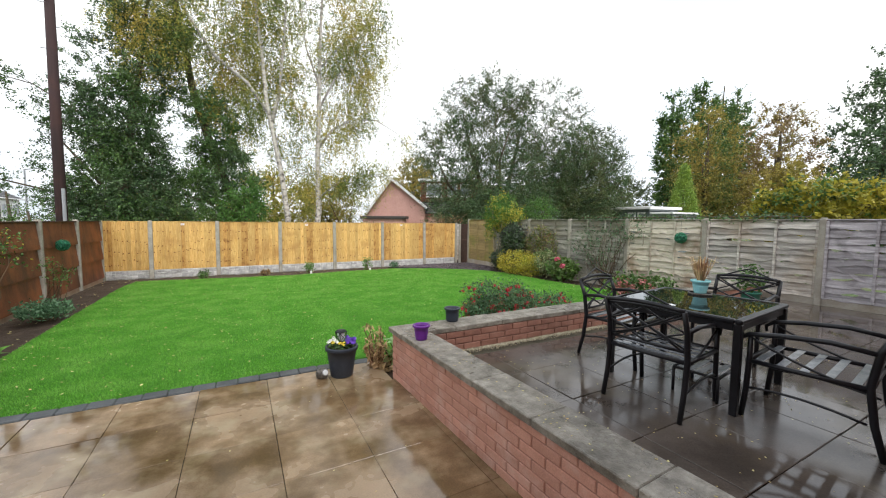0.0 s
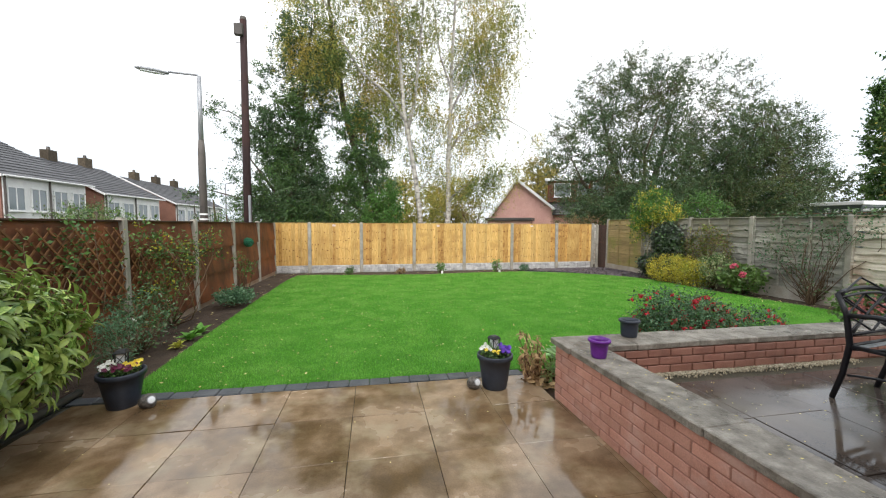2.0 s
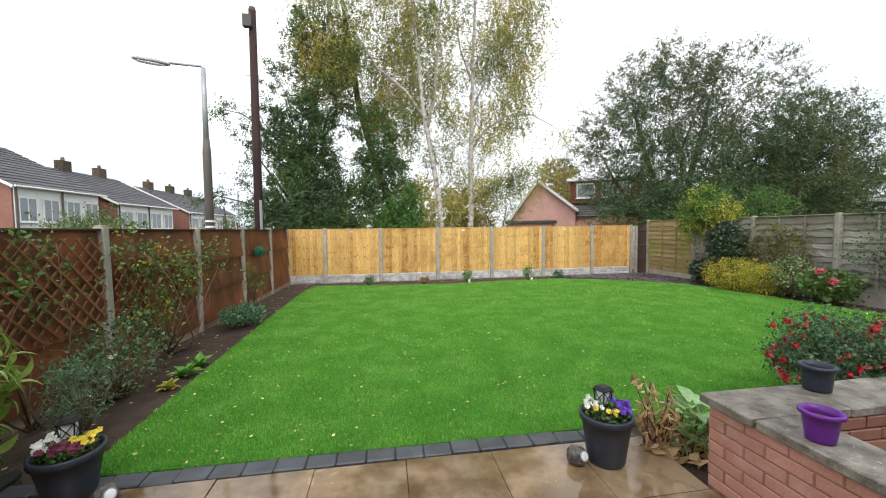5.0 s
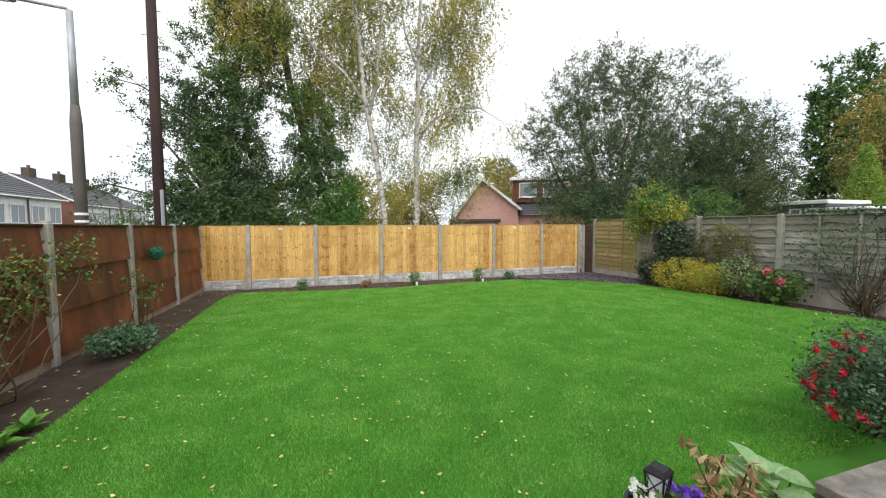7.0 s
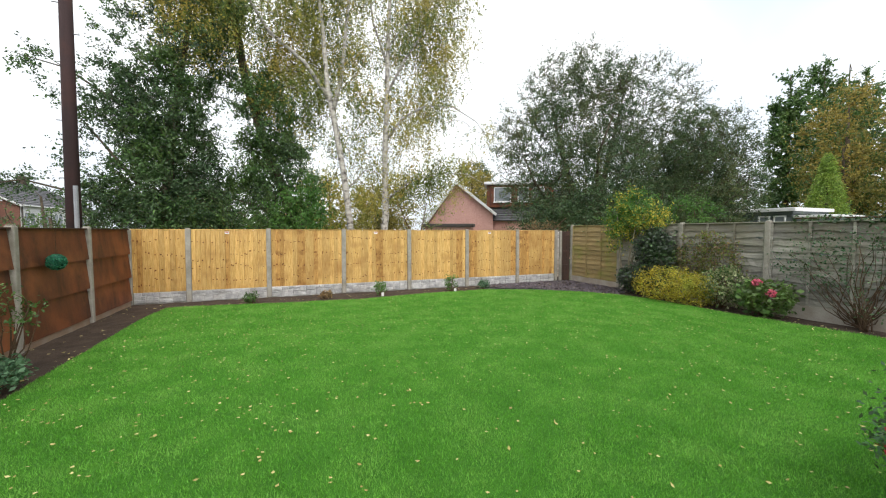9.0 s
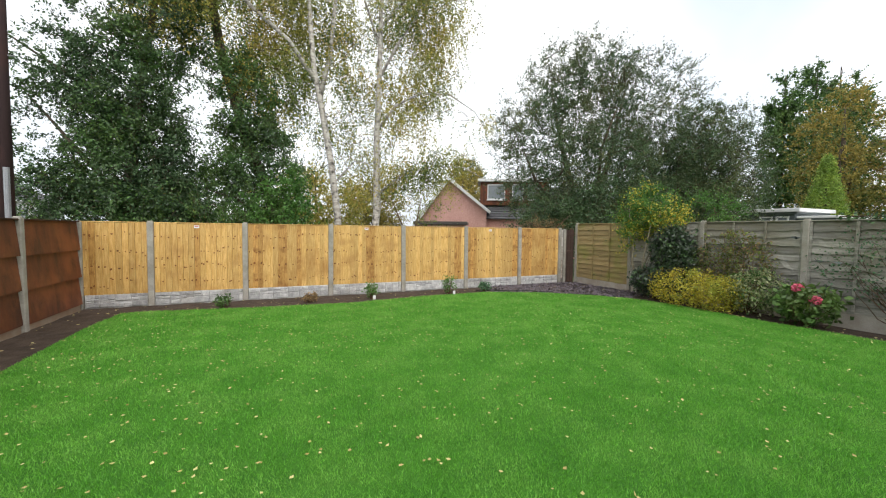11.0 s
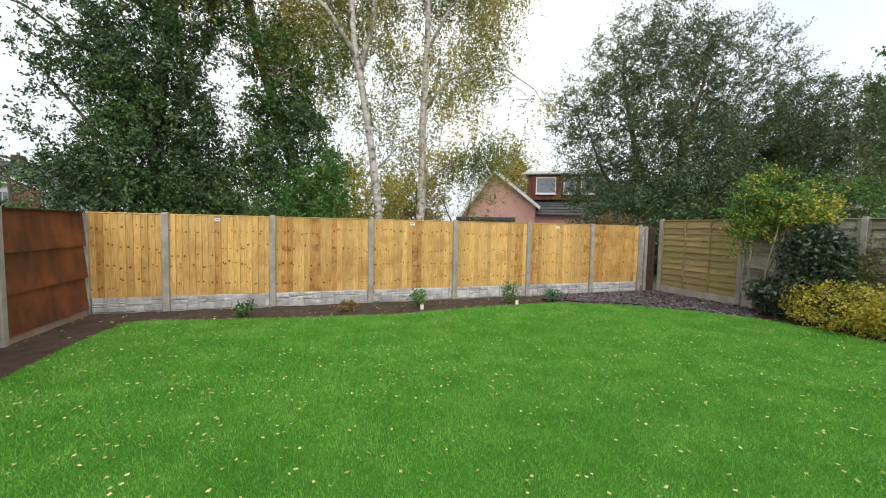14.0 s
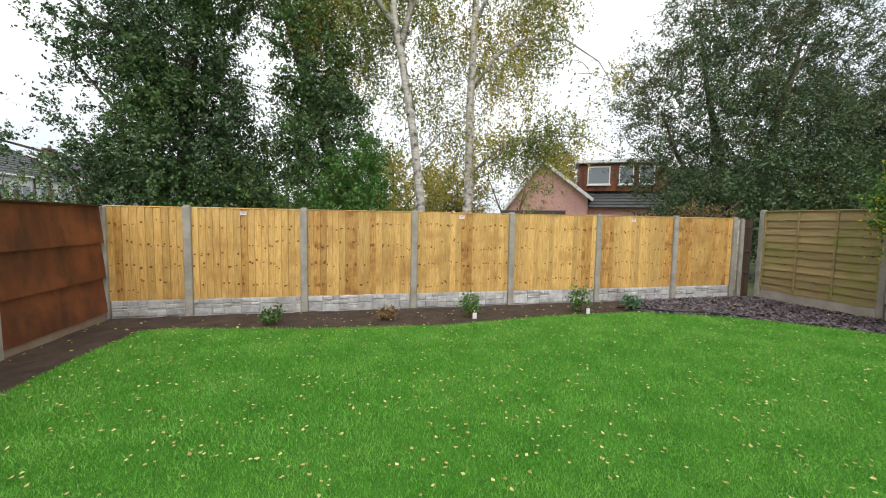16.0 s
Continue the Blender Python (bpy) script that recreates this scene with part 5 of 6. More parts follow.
def terrace(x_front, depth, y0, y1, z0, eave, apex, label, units):
    h = thing("terraced_house", pose(x_front, y0, z0), label, "house", "terraced houses across the street")
    L, e, ap, hw = y1 - y0, eave - z0, apex - z0, depth / 2
    v = [(0, 0, 0), (0, 0, e), (-hw, 0, ap - 0.12), (-depth, 0, e), (-depth, 0, 0), (0, L, 0), (0, L, e), (-hw, L, ap - 0.12), (-depth, L, e), (-depth, L, 0)]
    part("wall", (v, [(0, 1, 2, 3, 4), (9, 8, 7, 6, 5), (0, 5, 6, 1), (4, 3, 8, 9), (0, 4, 9, 5), (1, 6, 7, 2), (3, 2, 7, 8)]), M_HOUSEBRICK, h)
    part("cladding", box(0.0, 0.1, e * 0.50, 0.06, L - 0.1, e - 0.05, 0.004), M_WHITE, h, "white boarded cladding")
    part("ground_floor_panel", box(0.0, 0.1, e * 0.05, 0.04, L - 0.1, e * 0.42, 0.004), M_WHITE, h)
    roof_slope((0.35, -0.25, e - 0.15), (0.35, L + 0.25, e - 0.15), (-hw, L + 0.25, ap), (-hw, -0.25, ap), 14, M_ROOFT, h)
    roof_slope((-depth - 0.35, -0.25, e - 0.15), (-depth - 0.35, L + 0.25, e - 0.15), (-hw, L + 0.25, ap), (-hw, -0.25, ap), 14, M_ROOFT, h)
    for s in (1, -1):
        x0 = 0.35 if s > 0 else -depth - 0.35
        part("bargeboard", merge(tube([(x0, -0.27, e - 0.22), (-hw, -0.27, ap - 0.08)], 0.09, 4)), M_WHITE, h)
    part("gutter", tube([(0.42, -0.25, e - 0.17), (0.42, L + 0.25, e - 0.17)], 0.06, 6), M_WHITE, h)
    for u in range(units):
        yu = L * (u + 0.5) / units
        for dy in (-0.24, 0.24):
            window(h, 0.09, yu + dy * L / units, e * 0.62, min(1.6, L / units * 0.36), e * 0.25, "+x")
        part("drainpipe", tube([(0.12, L * u / units + 0.15 * (u == 0), 0), (0.12, L * u / units + 0.15 * (u == 0), e)], 0.05, 6), M_STEEL_D, h)
        ch = part("chimney", box(-hw - 0.3, yu - 0.45, ap - 0.5, -hw + 0.3, yu + 0.45, ap + 0.75, 0.02), M_BARK, h)
        part("chimney_pot", tube([(-hw, yu, ap + 0.72), (-hw, yu, ap + 1.02)], [0.14, 0.11], 8), M_STEEL_D, ch)
    return h


terrace(-20.8, 11.2, 26.7, 33.1, -1.2, 4.42, 7.5, "red brick terraced house with white boarded front", 2)
terrace(-20.8, 9.6, 34.9, 42.6, -1.4, 4.0, 6.6, "red brick terrace with grey roof and white front", 2)
terrace(-20.8, 9.6, 45.6, 58.0, -1.5, 3.8, 6.3, "distant red brick terrace with grey roof", 3)
# white flat garage roofs in front of the terrace
gar = thing("garage", pose(-19.2, 22.0, GB0), "low garage with dark band and white flat roof edge", "garage")
part("wall", box(-9, -2, -0.5, 3, 2, 1.75, 0.02), M_STEEL_D, gar)
part("roof", box(-9.3, -2.3, 1.75, 3.3, 2.3, 1.98, 0.02), M_WHITE, gar)

# pink brick bungalow with dormer
bun = thing("bungalow", pose(10.25, 28.3, GB0, 0, 0, -30) @ Matrix.Diagonal((0.82, 0.82, 1.01, 1)), "pink brick bungalow with white bargeboards and dormer windows", "house")
g0 = -GB0
gab = [(-2.6, 0, 0), (3.0, 0, 0), (3.0, 0, 2.90 + g0), (0, 0, 4.80 + g0), (-2.6, 0, 2.0 + g0)]
gv2 = gab + [(x, 5.0, z) for x, y, z in gab]
part("wall", (gv2, [(0, 1, 2, 3, 4), (9, 8, 7, 6, 5), (1, 6, 7, 2), (0, 4, 9, 5), (2, 7, 8, 3), (4, 3, 8, 9), (0, 5, 6, 1)]), M_PINKBRICK, bun)
roof_slope((3.3, -0.3, 2.70 + g0), (3.3, 5, 2.70 + g0), (0, 5, 4.88 + g0), (0, -0.3, 4.88 + g0), 12, M_ROOFT, bun)
roof_slope((-2.9, -0.3, 1.7 + g0), (-2.9, 5, 1.7 + g0), (0, 5, 4.88 + g0), (0, -0.3, 4.88 + g0), 12, M_ROOFT, bun)
part("bargeboard", tube([(3.3, -0.42, 2.67 + g0), (0, -0.42, 4.84 + g0)], 0.12, 4), M_WHITE, bun)
part("bargeboard", tube([(-2.9, -0.42, 1.68 + g0), (0, -0.42, 4.84 + g0)], 0.12, 4), M_WHITE, bun)
part("main_wall", box(2.5, 1.6, 0, 10.5, 8.0, 2.5 + g0, 0.02), M_PINKBRICK, bun)
roof_slope((2.4, 1.3, 2.3 + g0), (10.8, 1.3, 2.3 + g0), (10.8, 5.0, 4.75 + g0), (2.4, 5.0, 4.75 + g0), 14, M_ROOFT, bun)
part("dormer", box(2.45, 2.4, 3.3 + g0, 8.2, 5.0, 4.9 + g0, 0.02), M_BROWN, bun, "brown tile-hung dormer")
part("dormer_roof", box(2.2, 2.1, 4.9 + g0, 8.5, 5.3, 5.1 + g0, 0.03), M_WHITE, bun)
for xw, ww in ((3.8, 1.5), (5.6, 0.95), (6.9, 1.0)):
    window(bun, xw, 2.38, 3.68 + g0, ww, 1.05, "-y", panes=1)
part("flat_roof", box(-2.4, -2.6, 1.85 + g0, 1.6, -0.4, 2.05 + g0, 0.02), M_STEEL_D, bun)
part("lean_to", box(-2.2, -2.4, 0, 1.4, -0.38, 1.85 + g0, 0.02), M_PINKBRICK, bun)

# shed behind the grey fence
shed = thing("garden_shed", pose(21.6, 15.0, GB0), "grey-green timber shed with white flat roof fascia", "shed")
part("body", box(0, 0, 0, 2.6, 2.2, 2.75, 0.01), M_SHED, shed)
for k in range(14):
    part("cladding_board", box(-0.02, 0.0, 0.1 + 0.18 * k, -0.001, 2.2, 0.27 + 0.18 * k, 0.004), M_SHED, shed)
part("roof", box(-0.35, -0.3, 2.85, 2.9, 2.5, 3.02, 0.02), M_WHITE, shed, "white felt roof edge")
part("soffit", box(-0.2, -0.15, 2.75, 2.75, 2.35, 2.85, 0.01), M_SHED, shed)
for yw in (0.45, 1.1):
    window(shed, -0.03, yw, 2.25, 0.5, 0.42, "-x", panes=1)
part("lean_to_roof", box(-0.1, -1.5, 2.55, 2.6, -0.1, 2.66, 0.02), M_WHITE, shed)
part("lean_to", box(0, -1.4, 0, 2.5, -0.12, 2.55, 0.01), M_SHED, shed)

# ---- furniture on the raised patio ----
def bar(p0, p1, r=0.012, seg=6):
    return tube([p0, p1], r, seg)


def garden_chair(m, label, d=0.52):
    ch = thing("garden_chair", m, label, "chair", "black metal garden chairs")
    w, sh, bh = 0.58, 0.42, 0.82
    for s in (-1, 1):
        x = s * w / 2
        part("leg", tube([(x, d / 2 + 0.02, 0), (x, d / 2, 0.2), (x, d / 2 - 0.01, 0.44), (x, d / 2 - 0.01, 0.60)], [0.018, 0.019, 0.019, 0.016], 8), M_BLACK, ch, smooth=True)
        part("leg", tube([(x, -d / 2 - 0.08, 0), (x, -d / 2 - 0.03, 0.2), (x, -d / 2, 0.43), (x, -d / 2 - 0.03, 0.65), (x, -d / 2 - 0.09, bh - 0.02)], [0.018, 0.02, 0.021, 0.02, 0.018], 8), M_BLACK, ch, smooth=True)
        part("armrest", tube([(x, -d / 2 - 0.04, 0.64), (x + s * 0.012, -0.12, 0.665), (x + s * 0.015, 0.12, 0.645), (x + s * 0.012, d / 2, 0.615), (x, d / 2 + 0.05, 0.575), (x, d / 2 + 0.045, 0.53)],
                             [0.016, 0.018, 0.018, 0.017, 0.014, 0.010], 8), M_BLACK, ch, smooth=True)
        part("side_brace", merge(tube(arc((x, -d / 2, 0.40), (x, d / 2, 0.60), (0, 0, -0.03)), 0.009, 6), tube(arc((x, -d / 2, 0.20), (x, d / 2, 0.22), (0, 0, 0.03)), 0.009, 6)), M_BLACK, ch, smooth=True)
    part("seat_frame", merge(tube([(-w / 2, d / 2, sh), (w / 2, d / 2, sh)], 0.017, 8), tube([(-w / 2, -d / 2, sh), (w / 2, -d / 2, sh)], 0.017, 8),
                             tube([(-w / 2, -d / 2, sh), (-w / 2, d / 2, sh)], 0.017, 8), tube([(w / 2, -d / 2, sh), (w / 2, d / 2, sh)], 0.017, 8)), M_BLACK, ch, smooth=True)
    for k in range(5):
        y = -d / 2 + 0.06 + k * (d - 0.12) / 4
        part("seat_slat", box(-w / 2 + 0.005, y - 0.025, sh + 0.006, w / 2 - 0.005, y + 0.025, sh + 0.013, 0.002), M_SLATS, ch)
    def back(z):
        return -d / 2 - 0.002 - 0.10 * max(0, (z - 0.43) / 0.47) ** 1.4
    part("back_rail", tube(arc((-w / 2, back(bh), bh - 0.02), (w / 2, back(bh), bh - 0.02), (0, -0.015, 0.025), 10), 0.017, 8), M_BLACK, ch, smooth=True)
    part("back_rail", tube(arc((-w / 2, back(0.76), 0.77), (w / 2, back(0.76), 0.77), (0, 0, 0.022), 10), 0.011, 8), M_BLACK, ch, smooth=True)
    part("back_rail", tube([(-w / 2, back(0.50), 0.50), (w / 2, back(0.50), 0.50)], 0.012, 8), M_BLACK, ch, smooth=True)
    for s in (-1, 1):
        for off in (0.0, 0.05):
            part("lattice_bar", tube(arc((s * (w / 2 - off), back(0.51), 0.51), (-s * (w / 2 - off), back(0.76), 0.765), (0, 0, s * 0.012), 6), 0.008, 6), M_BLACK, ch, smooth=True)
        part("lattice_bar", tube(arc((s * w / 2, back(0.64), 0.64), (-s * 0.0, back(0.78), 0.785), (0, 0, -0.01), 6), 0.008, 6), M_BLACK, ch, smooth=True)
        part("lattice_bar", tube(arc((s * w / 2, back(0.64), 0.64), (-s * 0.0, back(0.50), 0.505), (0, 0, 0.01), 6), 0.008, 6), M_BLACK, ch, smooth=True)
        part("lattice_bar", tube(arc((s * w / 2, back(0.78), 0.78), (0, back(0.88), 0.905), (0, 0, 0.005), 6), 0.008, 6), M_BLACK, ch, smooth=True)
    return ch


TX, TY = 3.52, 2.62
table = thing("garden_table", pose(TX, TY, RZ, 0, 0, 6), "black metal garden table with dark glass top", "table")
hx, hy, th = 0.53, 0.52, 0.72
part("tabletop", merge(box(-hx, -hy, th - 0.035, hx, -hy + 0.05, th, 0.008), box(-hx, hy - 0.05, th - 0.035, hx, hy, th, 0.008),
                       box(-hx, -hy + 0.05, th - 0.035, -hx + 0.05, hy - 0.05, th, 0.008), box(hx - 0.05, -hy + 0.05, th - 0.035, hx, hy - 0.05, th, 0.008)), M_BLACK, table)
part("glass", box(-hx + 0.045, -hy + 0.045, th - 0.012, hx - 0.045, hy - 0.045, th - 0.003, 0.002), M_TABLEGLASS, table, "dark reflective glass")
for sx in (-1, 1):
    for sy in (-1, 1):
        part("leg", box(sx * (hx - 0.03) - 0.026, sy * (hy - 0.03) - 0.026, 0, sx * (hx - 0.03) + 0.026, sy * (hy - 0.03) + 0.026, th - 0.036, 0.006), M_BLACK, table)
for s in (-1, 1):
    part("apron", box(-hx + 0.06, s * (hy - 0.03) - 0.012, th - 0.09, hx - 0.06, s * (hy - 0.03) + 0.012, th - 0.037, 0.003), M_BLACK, table)
    part("apron", box(s * (hx - 0.03) - 0.012, -hy + 0.06, th - 0.09, s * (hx - 0.03) + 0.012, hy - 0.06, th - 0.037, 0.003), M_BLACK, table)
part("parasol_hole_cap", moved(lathe([(0.03, 0), (0.032, 0.004), (0.02, 0.008), (0.001, 0.009)], 16), pose(-0.40, 0.02, th - 0.002)), M_WHITE, table, "white cap")

garden_chair(pose(2.89, 2.52, RZ, 0, 0, -83), "black metal garden chair with lattice back and bare slats")
garden_chair(pose(3.46, 3.28, RZ, 0, 0, -172), "black metal garden chair with arms, standing by the wall")
garden_chair(pose(4.62, 2.80, RZ, 0, 0, 96), "black metal garden chair pulled up across the table")
garden_chair(pose(3.47, 1.78, RZ, 0, 0, 7), "deep black metal garden chair with wet straps on its seat", 0.60)

stool = thing("footstool", pose(3.34, 2.42, RZ, 0, 0, 8), "low black metal stool with slatted top below table", "stool")
part("frame", merge(bar((-0.2, -0.16, 0.2), (0.2, -0.16, 0.2)), bar((-0.2, 0.16, 0.2), (0.2, 0.16, 0.2)), bar((-0.2, -0.16, 0.2), (-0.2, 0.16, 0.2)), bar((0.2, -0.16, 0.2), (0.2, 0.16, 0.2))), M_BLACK, stool, smooth=True)
for k in range(4):
    part("slat", box(-0.19, -0.13 + 0.075 * k, 0.203, 0.19, -0.085 + 0.075 * k, 0.211, 0.002), M_SLATS, stool)
for sx in (-1, 1):
    for sy in (-1, 1):
        part("leg", bar((sx * 0.2, sy * 0.16, 0), (sx * 0.2, sy * 0.16, 0.2)), M_BLACK, stool, smooth=True)
broom = thing("broom_handle", pose(3.62, 1.12, RZ, 0, 0, 0), "bare orange-brown wooden pole propped against a chair", "pole")
part("shaft", tube([(0.55, -0.5, 0.0), (0.1, 0.28, 0.68)], 0.015, 8), M_PINE, broom, smooth=True)


# ---- pots and planters ----
def pot(name, m, r0, r1, h, material, label, rim=0.02, category="plant pot", soil=True, group="", lip=0.012):
    p = thing(name, m, label, category, group)
    prof = [(r0 * 0.96, 0), (r0, 0.01), (r0 + (r1 - r0) * 0.5, h * 0.5), (r1 - 0.004, h - rim - 0.005), (r1 + lip, h - rim), (r1 + lip, h - 0.004), (r1 + lip - 0.005, h), (r1 - 0.006, h), (r1 - 0.012, h - 0.04), (r1 * 0.9, h - 0.06)]
    part("body", lathe(prof, 36), material, p, smooth=True)
    if soil:
        v, f = lathe([(r1 - 0.008, h - 0.045), (r1 * 0.5, h - 0.03), (0.001, h - 0.028)], 24)
        part("soil", (v, f[:-1]), M_SOIL, p, smooth=True)
    return p


def flower_mesh(mtl, s):
    """A five-petalled open flower facing up."""
    vs = []
    for k in range(5):
        b = 2 * math.pi * k / 5
        d1, d2 = np.array([math.cos(b), math.sin(b), 0]), np.array([math.cos(b + 1.1), math.sin(b + 1.1), 0])
        up = np.array([0, 0, 1.0])
        vs += [np.zeros(3), d1 * s * 0.9 + up * s * 0.12, (d1 + d2) * s * 0.62 + up * s * 0.2, d2 * s * 0.9 + up * s * 0.12]
    return quads_mesh("flower", np.array(vs), 4, mtl)


def bell_mesh(mtl, s):
    """A hanging fuchsia bell: swept-back sepals over a short skirt."""
    vs = []
    for k in range(5):
        b = 2 * math.pi * k / 5
        d1, d2 = np.array([math.cos(b), math.sin(b), 0]), np.array([math.cos(b + 1.25), math.sin(b + 1.25), 0])
        dm = (d1 + d2) / np.linalg.norm(d1 + d2)
        vs += [d1 * s * 0.22, d2 * s * 0.22, d2 * s * 0.42 - np.array([0, 0, s * 0.8]), d1 * s * 0.42 - np.array([0, 0, s * 0.8])]
        vs += [d1 * s * 0.2, dm * s * 0.55 + np.array([0, 0, -s * 0.1]), dm * s * 1.0 + np.array([0, 0, s * 0.15]), d2 * s * 0.2]
    return quads_mesh("flower", np.array(vs), 4, mtl)


def pansies(parent, r, z, n, colours, spread=1.0):
    """Low leaves and small five-petalled flowers."""
    part("foliage", leaf_mesh("foliage", in_ellipsoid(420, (0, 0, z + 0.015), (r, r, 0.055), 0.0), 0.035, L_MID, 0.3), None, parent)
    for mtl, share, ang in colours:
        me = flower_mesh(mtl, 0.019)
        for _ in range(int(n * share)):
            a = ang + rng.normal() * 0.55
            q = r * math.sqrt(rng.uniform(0.1, 1))
            fl = part("flower", me, None, parent)
            fl.matrix_basis = pose(q * math.cos(a), q * math.sin(a), z + 0.035 + rng.uniform(0, 0.035), 35 + rng.normal() * 25, rng.normal() * 25, rng.uniform(0, 70))


def lantern(m, label):
    """A small black solar lantern on a spike."""
    ln = thing("solar_lantern", m, label, "lantern", "solar lanterns")
    part("spike", tube([(0, 0, -0.10), (0, 0, 0.02)], [0.004, 0.008], 6), M_BLACK, ln)
    part("base", box(-0.042, -0.042, 0.015, 0.042, 0.042, 0.027, 0.003), M_BLACK, ln)
    for sx in (-1, 1):
        for sy in (-1, 1):
            part("upright", tube([(sx * 0.034, sy * 0.034, 0.027), (sx * 0.042, sy * 0.042, 0.125)], 0.0045, 6), M_BLACK, ln)
        part("cross_brace", merge(tube([(-0.034, sx * 0.038, 0.03), (0.04, sx * 0.042, 0.122)], 0.003, 5), tube([(0.034, sx * 0.038, 0.03), (-0.04, sx * 0.042, 0.122)], 0.003, 5)), M_BLACK, ln)
        part("cross_brace", merge(tube([(sx * 0.038, -0.034, 0.03), (sx * 0.042, 0.04, 0.122)], 0.003, 5), tube([(sx * 0.038, 0.034, 0.03), (sx * 0.042, -0.04, 0.122)], 0.003, 5)), M_BLACK, ln)
    part("glass", box(-0.03, -0.03, 0.03, 0.03, 0.03, 0.12, 0.003), M_LENS, ln, "frosted lantern glass")
    v, f = lathe([(0.068, 0), (0.066, 0.006), (0.05, 0.022), (0.04, 0.028), (0.001, 0.030)], 4)
    part("roof", moved((v, f), pose(0, 0, 0.124, 0, 0, 45)), M_BLACK, ln)
    return ln


def rock_light(m, label):
    """A moulded stone with a round lamp set in its face."""
    rk = thing("rock_light", m, label, "garden light", "stone solar lights")
    bm = bmesh.new()
    bmesh.ops.create_icosphere(bm, subdivisions=3, radius=0.066)
    for v in bm.verts:
        v.co *= 1 + 0.16 * noise.noise(v.co * 22) + 0.08 * noise.noise(v.co * 60)
        v.co.z = max(v.co.z, -0.05)
    me = bpy.data.meshes.new("stone_body")
    bm.to_mesh(me)
    bm.free()
    me.materials.append(M_STONE)
    me.polygons.foreach_set("use_smooth", [True] * len(me.polygons))
    b = part("stone_body", me, None, rk)
    b.matrix_basis = pose(0, 0, 0.05)
    part("lens", moved(lathe([(0.03, 0), (0.03, 0.006), (0.024, 0.012), (0.001, 0.014)], 20), pose(0.02, -0.052, 0.075, 68, 0, 20)), M_LENS, rk, "round clear lamp")
    part("bezel", moved(tube([(0.031 * math.cos(a), 0.031 * math.sin(a), 0.004) for a in np.linspace(0, 6.283, 20)], 0.005, 5, False), pose(0.02, -0.052, 0.075, 68, 0, 20)), M_STEEL, rk)
    return rk


p1 = pot("planter", pose(0.85, 4.82, 0), 0.12, 0.162, 0.33, M_PLANTER, "charcoal plastic planter of white, yellow and violet pansies", 0.04)
pansies(p1, 0.145, 0.33, 80, [(L_WHITEF, 0.32, 2.7), (L_VIOLET, 0.7, -0.4), (L_YELF, 0.07, 4.2)])
part("rib", lathe([(0.147, 0.235), (0.1515, 0.242), (0.151, 0.248), (0.147, 0.255)], 36), M_PLANTER, p1, smooth=True)
lantern(pose(0.86, 4.88, 0.335, 0, 0, 20), "small black solar lantern stuck among the pansies")
p2 = pot("planter", pose(-2.47, 5.0, 0), 0.115, 0.165, 0.31, M_PLANTER, "charcoal plastic planter of white, maroon and yellow pansies", 0.04)
pansies(p2, 0.145, 0.31, 80, [(L_WHITEF, 0.4, 3.1), (L_MAROON, 0.35, -1.3), (L_YELF, 0.35, 0.2)])
part("rib", lathe([(0.147, 0.218), (0.1525, 0.225), (0.152, 0.231), (0.147, 0.238)], 36), M_PLANTER, p2, smooth=True)
lantern(pose(-2.50, 5.06, 0.325, 0, 0, 12), "small black solar lantern standing in the planter")
rock_light(pose(0.64, 4.82, 0.0), "mottled stone solar light beside a planter")
rock_light(pose(-2.24, 4.93, 0.0, 0, 0, 30), "mottled stone solar light on the wet patio")

CT = WT + 0.053
pp = pot("plant_pot", pose(1.42, 3.98, CT), 0.056, 0.074, 0.145, M_PURPLE, "purple plastic plant pot standing on the coping", 0.018)
bp_ = pot("plant_pot", pose(2.03, 4.45, CT), 0.07, 0.082, 0.155, M_PLANTER, "black plastic plant pot standing on the coping", 0.02)
tq = pot("plant_pot", pose(3.88, 2.77, RZ + th + 0.012), 0.054, 0.074, 0.13, M_TURQ, "turquoise glazed pot with bronze grass on table", 0.02)
part("saucer", lathe([(0.10, -0.012), (0.105, 0.0), (0.09, 0.004)], 28), M_STONE, tq, "grey saucer")
gl = []
for k in range(60):
    a, ln = rng.uniform(0, 6.28), rng.uniform(0.14, 0.32)
    o = rng.uniform(0.4, 1.0)
    d = np.array([math.cos(a), math.sin(a), 0])
    b0 = d * 0.03 + np.array([0, 0, 0.12])
    mid = b0 + d * ln * 0.35 * o + np.array([0, 0, ln * 0.8])
    tip = b0 + d * ln * o + np.array([0, 0, ln * (1.15 - 0.5 * o)])
    s = np.array([-d[1], d[0], 0]) * 0.005
    gl += [b0 - s, b0 + s, mid + s * 0.8, mid - s * 0.8, mid - s * 0.8, mid + s * 0.8, tip + s * 0.1, tip - s * 0.1]
part("grass_tuft", quads_mesh("grass_tuft", np.array(gl), 4, L_DEAD), None, tq, "bronze-tipped grass")
gp = pot("plant_pot", pose(7.45, 3.82, RZ), 0.11, 0.14, 0.28, M_GREENPOT, "green glazed pot with leafy plant on the patio", 0.025)
part("foliage", leaf_mesh("foliage", in_ellipsoid(300, (0, 0, 0.50), (0.24, 0.24, 0.26), 0.2), 0.07, L_MID, 0.2), None, gp)


